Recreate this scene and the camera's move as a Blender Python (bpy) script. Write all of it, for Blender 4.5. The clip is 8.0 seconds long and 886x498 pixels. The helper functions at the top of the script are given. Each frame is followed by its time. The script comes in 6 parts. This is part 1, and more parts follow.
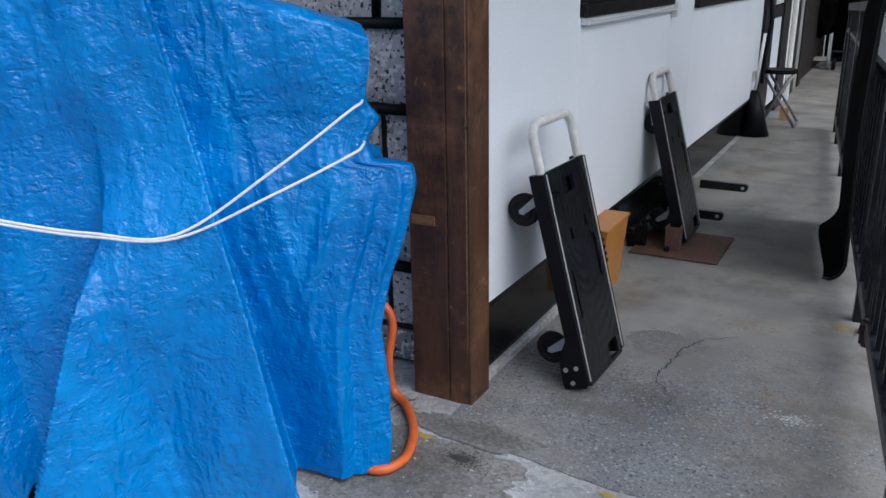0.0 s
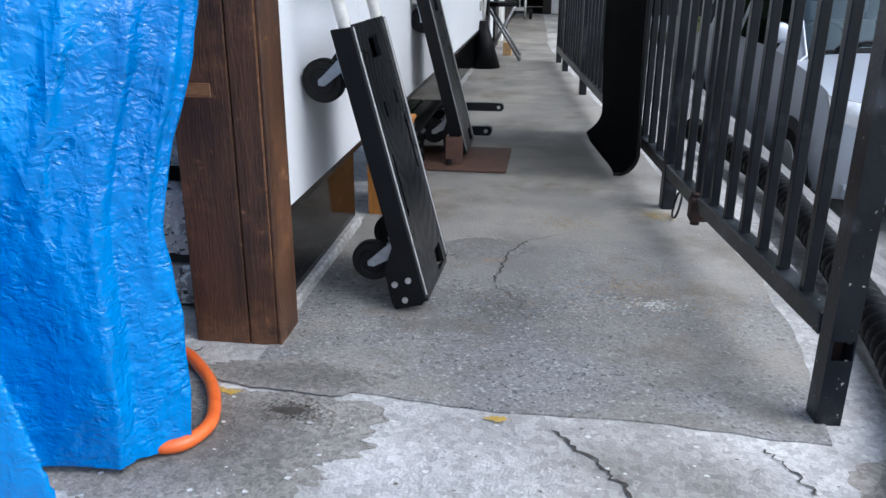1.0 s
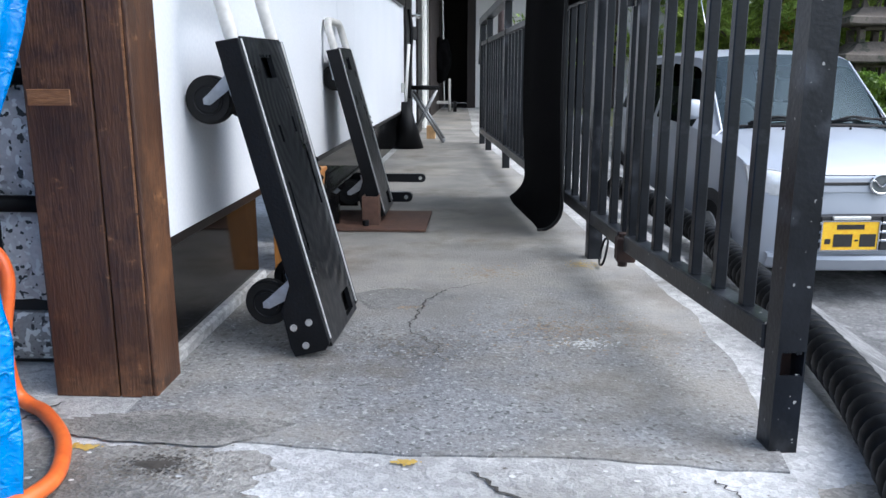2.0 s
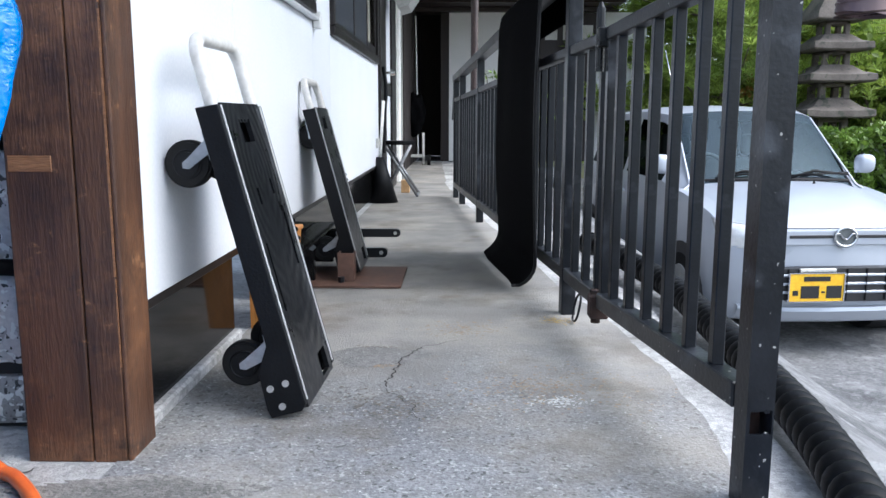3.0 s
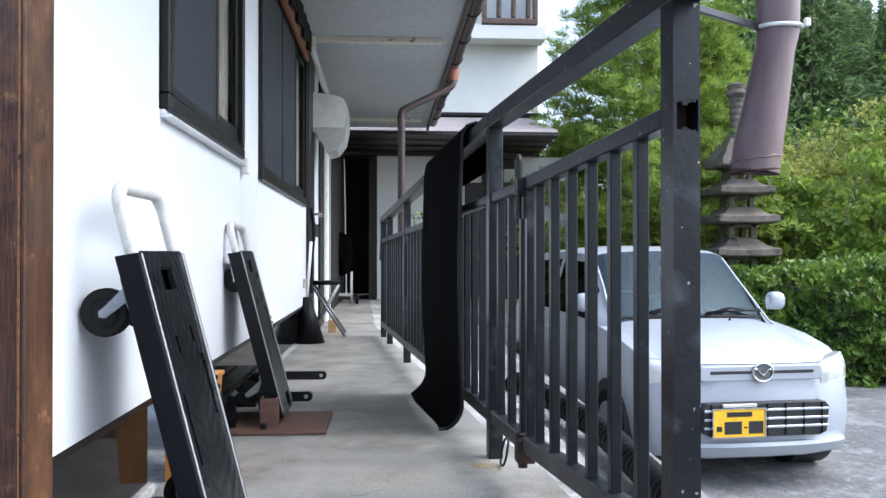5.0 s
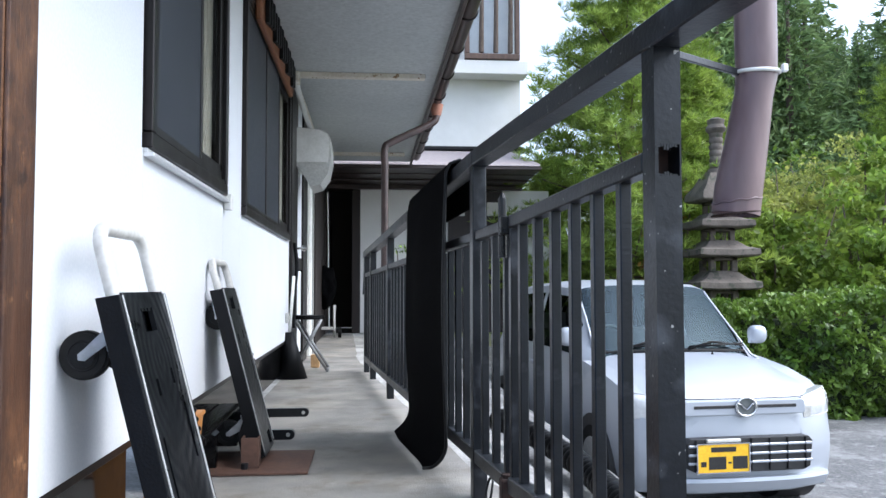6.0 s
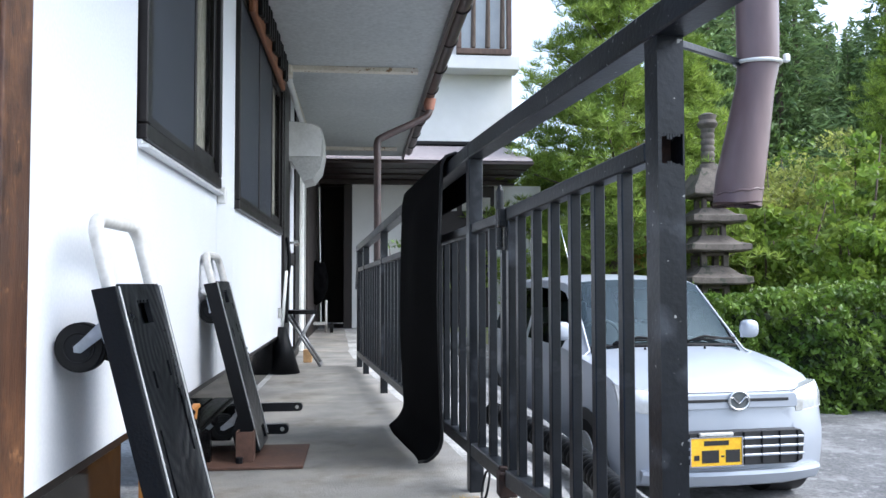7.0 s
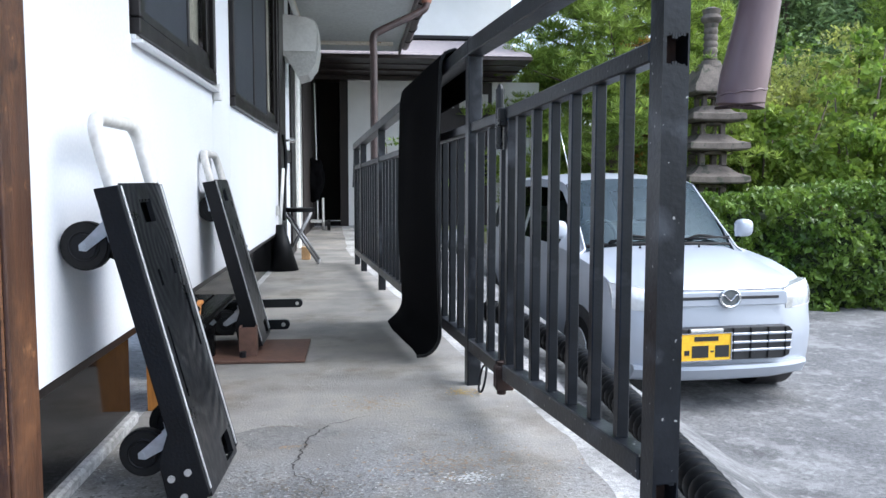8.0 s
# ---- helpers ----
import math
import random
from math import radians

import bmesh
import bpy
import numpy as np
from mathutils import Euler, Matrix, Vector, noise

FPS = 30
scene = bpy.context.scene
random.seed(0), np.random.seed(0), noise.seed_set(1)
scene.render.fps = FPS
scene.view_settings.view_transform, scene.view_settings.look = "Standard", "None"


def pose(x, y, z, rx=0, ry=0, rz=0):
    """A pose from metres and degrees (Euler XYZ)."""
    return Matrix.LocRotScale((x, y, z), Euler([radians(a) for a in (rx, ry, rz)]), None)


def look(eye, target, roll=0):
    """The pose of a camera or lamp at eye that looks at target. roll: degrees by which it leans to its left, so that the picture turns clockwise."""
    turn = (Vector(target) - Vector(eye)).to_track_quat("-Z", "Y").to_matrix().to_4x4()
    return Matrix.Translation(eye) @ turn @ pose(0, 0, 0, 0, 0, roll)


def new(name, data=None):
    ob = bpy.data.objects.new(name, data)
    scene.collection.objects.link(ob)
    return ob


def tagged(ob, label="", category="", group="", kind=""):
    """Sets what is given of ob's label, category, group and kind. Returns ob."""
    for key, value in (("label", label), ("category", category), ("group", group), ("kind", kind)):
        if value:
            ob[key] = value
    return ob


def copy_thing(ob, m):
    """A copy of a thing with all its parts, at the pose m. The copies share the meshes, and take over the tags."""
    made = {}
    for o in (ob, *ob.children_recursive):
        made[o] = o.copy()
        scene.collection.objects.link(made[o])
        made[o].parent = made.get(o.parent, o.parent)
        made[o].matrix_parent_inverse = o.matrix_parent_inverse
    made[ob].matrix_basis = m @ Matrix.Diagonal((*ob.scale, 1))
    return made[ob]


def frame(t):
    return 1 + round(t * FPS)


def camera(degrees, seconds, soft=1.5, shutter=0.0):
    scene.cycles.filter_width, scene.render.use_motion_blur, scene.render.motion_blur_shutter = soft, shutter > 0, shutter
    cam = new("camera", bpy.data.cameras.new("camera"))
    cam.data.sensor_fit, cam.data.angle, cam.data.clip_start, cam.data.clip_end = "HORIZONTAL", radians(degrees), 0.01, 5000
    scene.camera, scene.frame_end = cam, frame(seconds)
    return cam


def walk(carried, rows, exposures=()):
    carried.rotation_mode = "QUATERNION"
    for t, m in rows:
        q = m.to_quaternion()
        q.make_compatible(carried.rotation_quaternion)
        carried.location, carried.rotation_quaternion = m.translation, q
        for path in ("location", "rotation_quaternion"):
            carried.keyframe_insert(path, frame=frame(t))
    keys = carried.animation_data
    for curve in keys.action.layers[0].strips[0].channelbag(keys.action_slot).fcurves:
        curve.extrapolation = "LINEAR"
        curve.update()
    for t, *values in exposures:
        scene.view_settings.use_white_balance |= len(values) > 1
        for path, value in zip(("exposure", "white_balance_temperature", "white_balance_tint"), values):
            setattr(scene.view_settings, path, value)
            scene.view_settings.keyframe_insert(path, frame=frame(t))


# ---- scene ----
cam = camera(57.4, 8.0)
EXPOSURES = [(0, -0.40, 5740, 8), (0.5, -0.08, 5740, 8), (1.0, 0.27, 5740, 8), (1.7, 0.50, 5740, 8), (3.0, 0.78, 5740, 8), (4.5, 0.83, 5740, 8), (8.0, 0.83, 5720, 8)]
PATH = [
    (0, (0.955, 0.166, 1.176), (0.026, 1.818, 0.537), -1.1),
    (0.5, (0.669, 0.34, 1.098), (0.151, 2.15, 0.422), -0.4),
    (1, (0.556, 0.502, 0.794), (0.306, 2.363, 0.107), 0.3),
    (1.5, (0.606, 0.644, 0.602), (0.456, 2.549, 0.01), 0.1),
    (1.7, (0.604, 0.645, 0.592), (0.479, 2.572, 0.071), 0.1),
    (2.8, (0.59, 0.62, 0.62), (0.539, 2.588, 0.27), 0.0),
    (3, (0.597, 0.618, 0.622), (0.562, 2.591, 0.301), 0.1),
    (3.5, (0.599, 0.618, 0.633), (0.618, 2.606, 0.419), 0.1),
    (4, (0.596, 0.615, 0.638), (0.668, 2.611, 0.527), 0.0),
    (4.5, (0.599, 0.61, 0.646), (0.709, 2.607, 0.609), -0.0),
    (5, (0.608, 0.609, 0.642), (0.747, 2.604, 0.657), -0.0),
    (6.5, (0.603, 0.612, 0.667), (0.797, 2.6, 0.774), -0.1),
    (7, (0.59, 0.622, 0.652), (0.793, 2.61, 0.735), -0.1),
    (7.5, (0.585, 0.626, 0.653), (0.793, 2.614, 0.572), 0.0),
    (8, (0.58, 0.611, 0.657), (0.792, 2.592, 0.488), 0.1),
]
walk(cam, [(t, look(eye, target, roll)) for t, eye, target, roll in PATH], EXPOSURES)

# ---- light ----
world = bpy.data.worlds.new("world")
scene.world = world
world.use_nodes = True
wn, wl = world.node_tree.nodes, world.node_tree.links
sky = wn.new("ShaderNodeTexSky")
sky.sky_type, sky.sun_disc = "NISHITA", False
sky.sun_elevation, sky.sun_rotation = radians(50), radians(103)
sky.air_density, sky.dust_density, sky.ozone_density = 1.0, 4.0, 1.0
grey = wn.new("ShaderNodeHueSaturation")
grey.inputs["Saturation"].default_value = 0.62
wl.new(sky.outputs[0], grey.inputs["Color"])
wl.new(grey.outputs[0], wn["Background"].inputs[0])
wn["Background"].inputs[1].default_value = 0.265

sun = new("sun", bpy.data.lights.new("sun", "SUN"))
sun.data.energy, sun.data.angle, sun.data.color = 0.42, radians(70), (0.98, 0.99, 1.0)
sun.matrix_world = look((6.6, -1.5, 8.35), (0, 0, 0))

# ---- materials ----
def rgb(c):
    return (c[0], c[1], c[2], 1.0)


def mat(name, a, b, scale=8.0, rough=0.6, metal=0.0, bump=0.1, fine=60.0, stretch=(1, 1, 1), rvar=0.12, spots=None, spot_scale=30.0, spot_cut=0.68, vary=0.0, detail=6.0, coat=0.0, dist=0.004, spec=0.5, grain=0.35, soft=0.05):
    """Two-tone surface with variation at two scales, fine relief and optional spots of a third colour."""
    m = bpy.data.materials.new(name)
    m.use_nodes = True
    n, l = m.node_tree.nodes, m.node_tree.links
    p = n["Principled BSDF"]
    tc = n.new("ShaderNodeTexCoord")
    mp = n.new("ShaderNodeMapping")
    mp.inputs["Scale"].default_value = stretch
    l.new(tc.outputs["Object"], mp.inputs[0])
    n1 = n.new("ShaderNodeTexNoise")
    n1.inputs["Scale"].default_value, n1.inputs["Detail"].default_value, n1.inputs["Roughness"].default_value = scale, detail, 0.62
    n2 = n.new("ShaderNodeTexNoise")
    n2.inputs["Scale"].default_value, n2.inputs["Detail"].default_value = fine, 4.0
    l.new(mp.outputs[0], n1.inputs[0])
    l.new(mp.outputs[0], n2.inputs[0])
    ramp = n.new("ShaderNodeMapRange")
    ramp.inputs[1].default_value, ramp.inputs[2].default_value = 0.32, 0.68
    l.new(n1.outputs[0], ramp.inputs[0])
    mix = n.new("ShaderNodeMix")
    mix.data_type = "RGBA"
    mix.inputs[6].default_value, mix.inputs[7].default_value = rgb(a), rgb(b)
    l.new(ramp.outputs[0], mix.inputs[0])
    sp = n.new("ShaderNodeMix")
    sp.data_type, sp.blend_type = "RGBA", "OVERLAY"
    sp.inputs[0].default_value = grain
    l.new(mix.outputs[2], sp.inputs[6])
    l.new(n2.outputs[0], sp.inputs[7])
    out = sp.outputs[2]
    if spots:
        n3 = n.new("ShaderNodeTexNoise")
        n3.inputs["Scale"].default_value, n3.inputs["Detail"].default_value = spot_scale, 5.0
        l.new(mp.outputs[0], n3.inputs[0])
        r3 = n.new("ShaderNodeMapRange")
        r3.inputs[1].default_value, r3.inputs[2].default_value = spot_cut, spot_cut + soft
        l.new(n3.outputs[0], r3.inputs[0])
        m3 = n.new("ShaderNodeMix")
        m3.data_type = "RGBA"
        m3.inputs[7].default_value = rgb(spots)
        l.new(r3.outputs[0], m3.inputs[0])
        l.new(out, m3.inputs[6])
        out = m3.outputs[2]
    if vary:
        oi = n.new("ShaderNodeObjectInfo")
        hv = n.new("ShaderNodeHueSaturation")
        mr = n.new("ShaderNodeMapRange")
        mr.inputs[3].default_value, mr.inputs[4].default_value = 1 - vary, 1 + vary
        l.new(oi.outputs["Random"], mr.inputs[0])
        l.new(mr.outputs[0], hv.inputs["Value"])
        l.new(out, hv.inputs["Color"])
        out = hv.outputs[0]
    l.new(out, p.inputs["Base Color"])
    rr = n.new("ShaderNodeMapRange")
    rr.inputs[3].default_value, rr.inputs[4].default_value = max(0.02, rough - rvar), min(1, rough + rvar)
    l.new(n1.outputs[0], rr.inputs[0])
    l.new(rr.outputs[0], p.inputs["Roughness"])
    p.inputs["Metallic"].default_value = metal
    p.inputs["Coat Weight"].default_value = coat
    p.inputs["Specular IOR Level"].default_value = spec
    if bump:
        bp = n.new("ShaderNodeBump")
        bp.inputs["Strength"].default_value, bp.inputs["Distance"].default_value = bump, dist
        l.new(n2.outputs[0], bp.inputs["Height"])
        l.new(bp.outputs[0], p.inputs["Normal"])
    return m


def glass(name, tint=(0.8, 0.85, 0.85), gloss=1.0, rough=0.01, share=0.05):
    """Thin pane: clear and tinted, with the mirror gloss of glass."""
    m = bpy.data.materials.new(name)
    m.use_nodes = True
    n, l = m.node_tree.nodes, m.node_tree.links
    n.remove(n["Principled BSDF"])
    clear, shine = n.new("ShaderNodeBsdfTransparent"), n.new("ShaderNodeBsdfGlossy")
    clear.inputs[0].default_value = rgb(tint)
    shine.inputs["Roughness"].default_value = rough
    shine.inputs[0].default_value = rgb(gloss) if isinstance(gloss, tuple) else (gloss, gloss, gloss, 1)
    mx = n.new("ShaderNodeMixShader")
    mx.inputs[0].default_value = share
    l.new(clear.outputs[0], mx.inputs[1])
    l.new(shine.outputs[0], mx.inputs[2])
    l.new(mx.outputs[0], n["Material Output"].inputs["Surface"])
    return m


def flecks(m, colour, scale, cut):
    """Small paint chips over a finished material."""
    n, l = m.node_tree.nodes, m.node_tree.links
    p = n["Principled BSDF"]
    src = p.inputs["Base Color"].links[0].from_socket
    tc, nz, mr, mx = n.new("ShaderNodeTexCoord"), n.new("ShaderNodeTexNoise"), n.new("ShaderNodeMapRange"), n.new("ShaderNodeMix")
    nz.inputs["Scale"].default_value, nz.inputs["Detail"].default_value = scale, 1.0
    mr.inputs[1].default_value, mr.inputs[2].default_value = cut, cut + 0.02
    mx.data_type = "RGBA"
    mx.inputs[7].default_value = rgb(colour)
    l.new(tc.outputs["Object"], nz.inputs[0])
    l.new(nz.outputs[0], mr.inputs[0])
    l.new(mr.outputs[0], mx.inputs[0])
    l.new(src, mx.inputs[6])
    l.new(mx.outputs[2], p.inputs["Base Color"])


def smudge(m, colour, scale, cut, soft, most=1.0):
    """Soft uneven patches of another colour over a finished material."""
    n, l = m.node_tree.nodes, m.node_tree.links
    p = n["Principled BSDF"]
    src = p.inputs["Base Color"].links[0].from_socket
    tc, nz, mr, mx = n.new("ShaderNodeTexCoord"), n.new("ShaderNodeTexNoise"), n.new("ShaderNodeMapRange"), n.new("ShaderNodeMix")
    nz.inputs["Scale"].default_value, nz.inputs["Detail"].default_value, nz.inputs["Roughness"].default_value = scale, 8.0, 0.68
    mr.inputs[1].default_value, mr.inputs[2].default_value, mr.inputs[4].default_value = cut, cut + soft, most
    mx.data_type = "RGBA"
    mx.inputs[7].default_value = rgb(colour)
    l.new(tc.outputs["Object"], nz.inputs[0])
    l.new(nz.outputs[0], mr.inputs[0])
    l.new(mr.outputs[0], mx.inputs[0])
    l.new(src, mx.inputs[6])
    l.new(mx.outputs[2], p.inputs["Base Color"])


M = {}
M["white_panel"] = mat("white_panel", (0.74, 0.765, 0.80), (0.79, 0.81, 0.84), 2.2, 0.42, bump=0.02, fine=120, rvar=0.06)
M["plaster"] = mat("plaster", (0.72, 0.71, 0.68), (0.80, 0.79, 0.77), 1.5, 0.8, bump=0.08, fine=90)
M["soffit"] = mat("soffit", (0.40, 0.425, 0.425), (0.48, 0.50, 0.49), 1.2, 0.55, bump=0.02, fine=40)
M["soffit_strip"] = mat("soffit_strip", (0.62, 0.57, 0.46), (0.72, 0.68, 0.60), 9, 0.7, bump=0.1, spots=(0.28, 0.17, 0.08), spot_scale=22, spot_cut=0.62)
M["black_base"] = mat("black_base", (0.004, 0.004, 0.0045), (0.007, 0.007, 0.007), 6, 0.07, bump=0.006, fine=50, rvar=0.03, spec=0.18)
M["black_steel"] = mat("black_steel", (0.0032, 0.0040, 0.0055), (0.010, 0.012, 0.016), 6, 0.32, bump=0.15, fine=110, spots=(0.055, 0.060, 0.070), spot_scale=8, spot_cut=0.58, rvar=0.12, spec=0.34, soft=0.16)
M["worn_steel"] = mat("worn_steel", (0.0032, 0.0040, 0.0055), (0.011, 0.013, 0.0175), 6, 0.32, bump=0.15, fine=110, spots=(0.052, 0.057, 0.066), spot_scale=9, spot_cut=0.565, rvar=0.12, spec=0.34, soft=0.16)
flecks(M["worn_steel"], (0.28, 0.28, 0.27), 95, 0.735)
M["rust"] = mat("rust", (0.018, 0.010, 0.008), (0.042, 0.020, 0.014), 40, 0.85, bump=0.5)
M["timber"] = mat("timber", (0.028, 0.0112, 0.0060), (0.118, 0.051, 0.0225), 2.4, 0.52, bump=0.5, fine=60, stretch=(4.0, 4.0, 0.55), spots=(0.026, 0.0115, 0.0065), spot_scale=2.2, spot_cut=0.52, vary=0.16, detail=8, soft=0.18, grain=0.2)
smudge(M["timber"], (0.215, 0.098, 0.043), 3.0, 0.49, 0.14, 0.75)
smudge(M["timber"], (0.024, 0.0115, 0.0070), 7.0, 0.54, 0.12, 0.75)
smudge(M["timber"], (0.016, 0.008, 0.005), 15.0, 0.60, 0.07, 0.7)
smudge(M["timber"], (0.34, 0.175, 0.08), 24.0, 0.63, 0.06, 0.55)


def streaks(m, stretch, dark, strength):
    """Fine long grain lines over a finished wood, darker and slightly sunk."""
    n, l = m.node_tree.nodes, m.node_tree.links
    p = n["Principled BSDF"]
    src = p.inputs["Base Color"].links[0].from_socket
    tc, mp, nz, mr, mx = n.new("ShaderNodeTexCoord"), n.new("ShaderNodeMapping"), n.new("ShaderNodeTexNoise"), n.new("ShaderNodeMapRange"), n.new("ShaderNodeMix")
    mp.inputs["Scale"].default_value = stretch
    nz.inputs["Scale"].default_value, nz.inputs["Detail"].default_value, nz.inputs["Distortion"].default_value = 1.0, 3.0, 0.6
    mr.inputs[1].default_value, mr.inputs[2].default_value, mr.inputs[4].default_value = 0.50, 0.68, strength
    mx.data_type, mx.blend_type = "RGBA", "MULTIPLY"
    mx.inputs[7].default_value = rgb(dark)
    l.new(tc.outputs["Object"], mp.inputs[0])
    l.new(mp.outputs[0], nz.inputs[0])
    l.new(nz.outputs[0], mr.inputs[0])
    l.new(mr.outputs[0], mx.inputs[0])
    l.new(src, mx.inputs[6])
    l.new(mx.outputs[2], p.inputs["Base Color"])
    bp = n.new("ShaderNodeBump")
    bp.invert = True
    bp.inputs["Strength"].default_value, bp.inputs["Distance"].default_value = 0.4, 0.002
    l.new(nz.outputs[0], bp.inputs["Height"])
    l.new(p.inputs["Normal"].links[0].from_socket, bp.inputs["Normal"])
    l.new(bp.outputs[0], p.inputs["Normal"])


streaks(M["timber"], (170, 170, 6.0), (0.70, 0.66, 0.64), 0.18)
streaks(M["timber"], (38, 38, 2.2), (0.70, 0.64, 0.60), 0.22)
M["timber_pale"] = mat("timber_pale", (0.15, 0.066, 0.026), (0.30, 0.14, 0.06), 14, 0.6, bump=0.3, stretch=(1, 1, 6))
M["granite"] = mat("granite", (0.22, 0.21, 0.20), (0.34, 0.32, 0.31), 7, 0.75, bump=0.6, fine=140, spots=(0.08, 0.075, 0.07), spot_scale=120, spot_cut=0.60, vary=0.12)
M["pale_stone"] = mat("pale_stone", (0.40, 0.37, 0.36), (0.50, 0.46, 0.44), 9, 0.8, bump=0.5, fine=70, spots=(0.26, 0.23, 0.22), spot_scale=26, spot_cut=0.62, vary=0.08)
for kind in ("granite", "pale_stone"):
    flecks(M[kind], (0.62, 0.61, 0.58), 60, 0.58)
    flecks(M[kind], (0.035, 0.034, 0.034), 75, 0.63)
# the paler blue spots put the sheet's soft sheen into its colour
M["tarp"] = mat("tarp", (0.001, 0.150, 0.47), (0.002, 0.215, 0.60), 2.4, 0.25, bump=0.12, fine=70, rvar=0.08, grain=0.2, spots=(0.006, 0.27, 0.70), spot_scale=5.5, spot_cut=0.50, soft=0.30, stretch=(1, 1, 0.6))


def crinkle(m, layers):
    """Fine sharp crinkles of a plastic sheet, in patches: ridged relief, each layer with its own stretch."""
    n, l = m.node_tree.nodes, m.node_tree.links
    p = n["Principled BSDF"]
    tc = n.new("ShaderNodeTexCoord")
    last = p.inputs["Normal"].links[0].from_socket
    for stretch, turn, strength, dist in layers:
        mp, nz = n.new("ShaderNodeMapping"), n.new("ShaderNodeTexNoise")
        mp.inputs["Scale"].default_value = stretch
        mp.inputs["Rotation"].default_value = turn
        nz.inputs["Scale"].default_value, nz.inputs["Detail"].default_value, nz.inputs["Distortion"].default_value = 1.0, 2.0, 0.4
        l.new(tc.outputs["Object"], mp.inputs[0])
        l.new(mp.outputs[0], nz.inputs[0])
        half, ridge, patch, gate, mul = n.new("ShaderNodeMath"), n.new("ShaderNodeMath"), n.new("ShaderNodeTexNoise"), n.new("ShaderNodeMapRange"), n.new("ShaderNodeMath")
        half.operation, half.inputs[1].default_value = "SUBTRACT", 0.5
        ridge.operation, mul.operation = "ABSOLUTE", "MULTIPLY"
        patch.inputs["Scale"].default_value, patch.inputs["Detail"].default_value = 7.0, 2.0
        gate.inputs[1].default_value, gate.inputs[2].default_value = 0.42, 0.62
        gate.inputs[3].default_value = 0.18
        l.new(nz.outputs[0], half.inputs[0])
        l.new(half.outputs[0], ridge.inputs[0])
        l.new(mp.outputs[0], patch.inputs[0])
        patch.inputs["Scale"].default_value = 0.35
        l.new(patch.outputs[0], gate.inputs[0])
        l.new(ridge.outputs[0], mul.inputs[0])
        l.new(gate.outputs[0], mul.inputs[1])
        bp = n.new("ShaderNodeBump")
        bp.invert = True
        bp.inputs["Strength"].default_value, bp.inputs["Distance"].default_value = strength, dist
        l.new(mul.outputs[0], bp.inputs["Height"])
        l.new(last, bp.inputs["Normal"])
        last = bp.outputs[0]
    l.new(last, p.inputs["Normal"])


crinkle(M["tarp"], [((13, 13, 22), (0.5, 0.35, 0), 0.9, 0.012), ((30, 30, 16), (0.9, 0.3, 0.5), 0.9, 0.013), ((44, 44, 62), (-0.5, 0.2, 0.4), 0.9, 0.012), ((16, 16, 5), (0.15, -0.3, 0), 0.9, 0.026), ((70, 70, 95), (0.3, 0.3, 0), 0.9, 0.0065)])
M["rope"] = mat("rope", (0.70, 0.70, 0.70), (0.82, 0.82, 0.81), 60, 0.6, bump=0.4, fine=300)
M["orange_hose"] = mat("orange_hose", (0.62, 0.10, 0.02), (0.72, 0.15, 0.03), 12, 0.32, bump=0.04)
M["plastic_black"] = mat("plastic_black", (0.0025, 0.0028, 0.0034), (0.0055, 0.006, 0.0075), 9, 0.48, bump=0.25, fine=160, rvar=0.1, spec=0.2)
M["hose_black"] = mat("hose_black", (0.0018, 0.0020, 0.0024), (0.0040, 0.0044, 0.0052), 14, 0.50, bump=0.12, fine=140, spec=0.14)
M["rubber"] = mat("rubber", (0.003, 0.003, 0.003), (0.007, 0.007, 0.007), 18, 0.7, bump=0.15, fine=120, spec=0.25)
M["zinc"] = mat("zinc", (0.36, 0.40, 0.44), (0.48, 0.52, 0.56), 20, 0.36, metal=0.9, bump=0.06)
M["bolt"] = mat("bolt", (0.55, 0.55, 0.54), (0.66, 0.66, 0.65), 40, 0.3, metal=0.8, bump=0.05)
M["alu"] = mat("alu", (0.60, 0.60, 0.59), (0.70, 0.70, 0.69), 30, 0.34, metal=0.55, bump=0.05)
M["handle_grey"] = mat("handle_grey", (0.52, 0.51, 0.48), (0.62, 0.61, 0.57), 16, 0.45, bump=0.05, spots=(0.15, 0.14, 0.13), spot_scale=50, spot_cut=0.74)
M["tube_grey"] = mat("tube_grey", (0.20, 0.205, 0.21), (0.30, 0.305, 0.31), 30, 0.35, metal=0.6, bump=0.04)
M["felt"] = mat("felt", (0.002, 0.002, 0.0022), (0.004, 0.004, 0.0045), 12, 0.97, bump=0.6, fine=260, spec=0.02)
M["bronze_frame"] = mat("bronze_frame", (0.0075, 0.006, 0.0058), (0.014, 0.0115, 0.011), 10, 0.38, metal=0.2, bump=0.03, spec=0.3)
M["screen"] = mat("screen", (0.017, 0.020, 0.030), (0.024, 0.028, 0.040), 4, 0.45, bump=0.2, fine=700, rvar=0.05)
M["curtain"] = mat("curtain", (0.50, 0.49, 0.45), (0.62, 0.60, 0.56), 5, 0.8, bump=0.1)
# near-black for what lies unlit behind windows, panels and stone: shade as colour
M["shade_black"] = mat("shade_black", (0.008, 0.007, 0.007), (0.014, 0.012, 0.011), 4, 0.8, bump=0.1)
M["alu_trim"] = mat("alu_trim", (0.66, 0.67, 0.68), (0.74, 0.75, 0.76), 14, 0.35, metal=0.3, bump=0.03)
M["pvc_white"] = mat("pvc_white", (0.66, 0.66, 0.63), (0.76, 0.76, 0.73), 14, 0.45, bump=0.03)
M["hood_metal"] = mat("hood_metal", (0.46, 0.46, 0.44), (0.56, 0.56, 0.53), 6, 0.38, metal=0.35, bump=0.05)
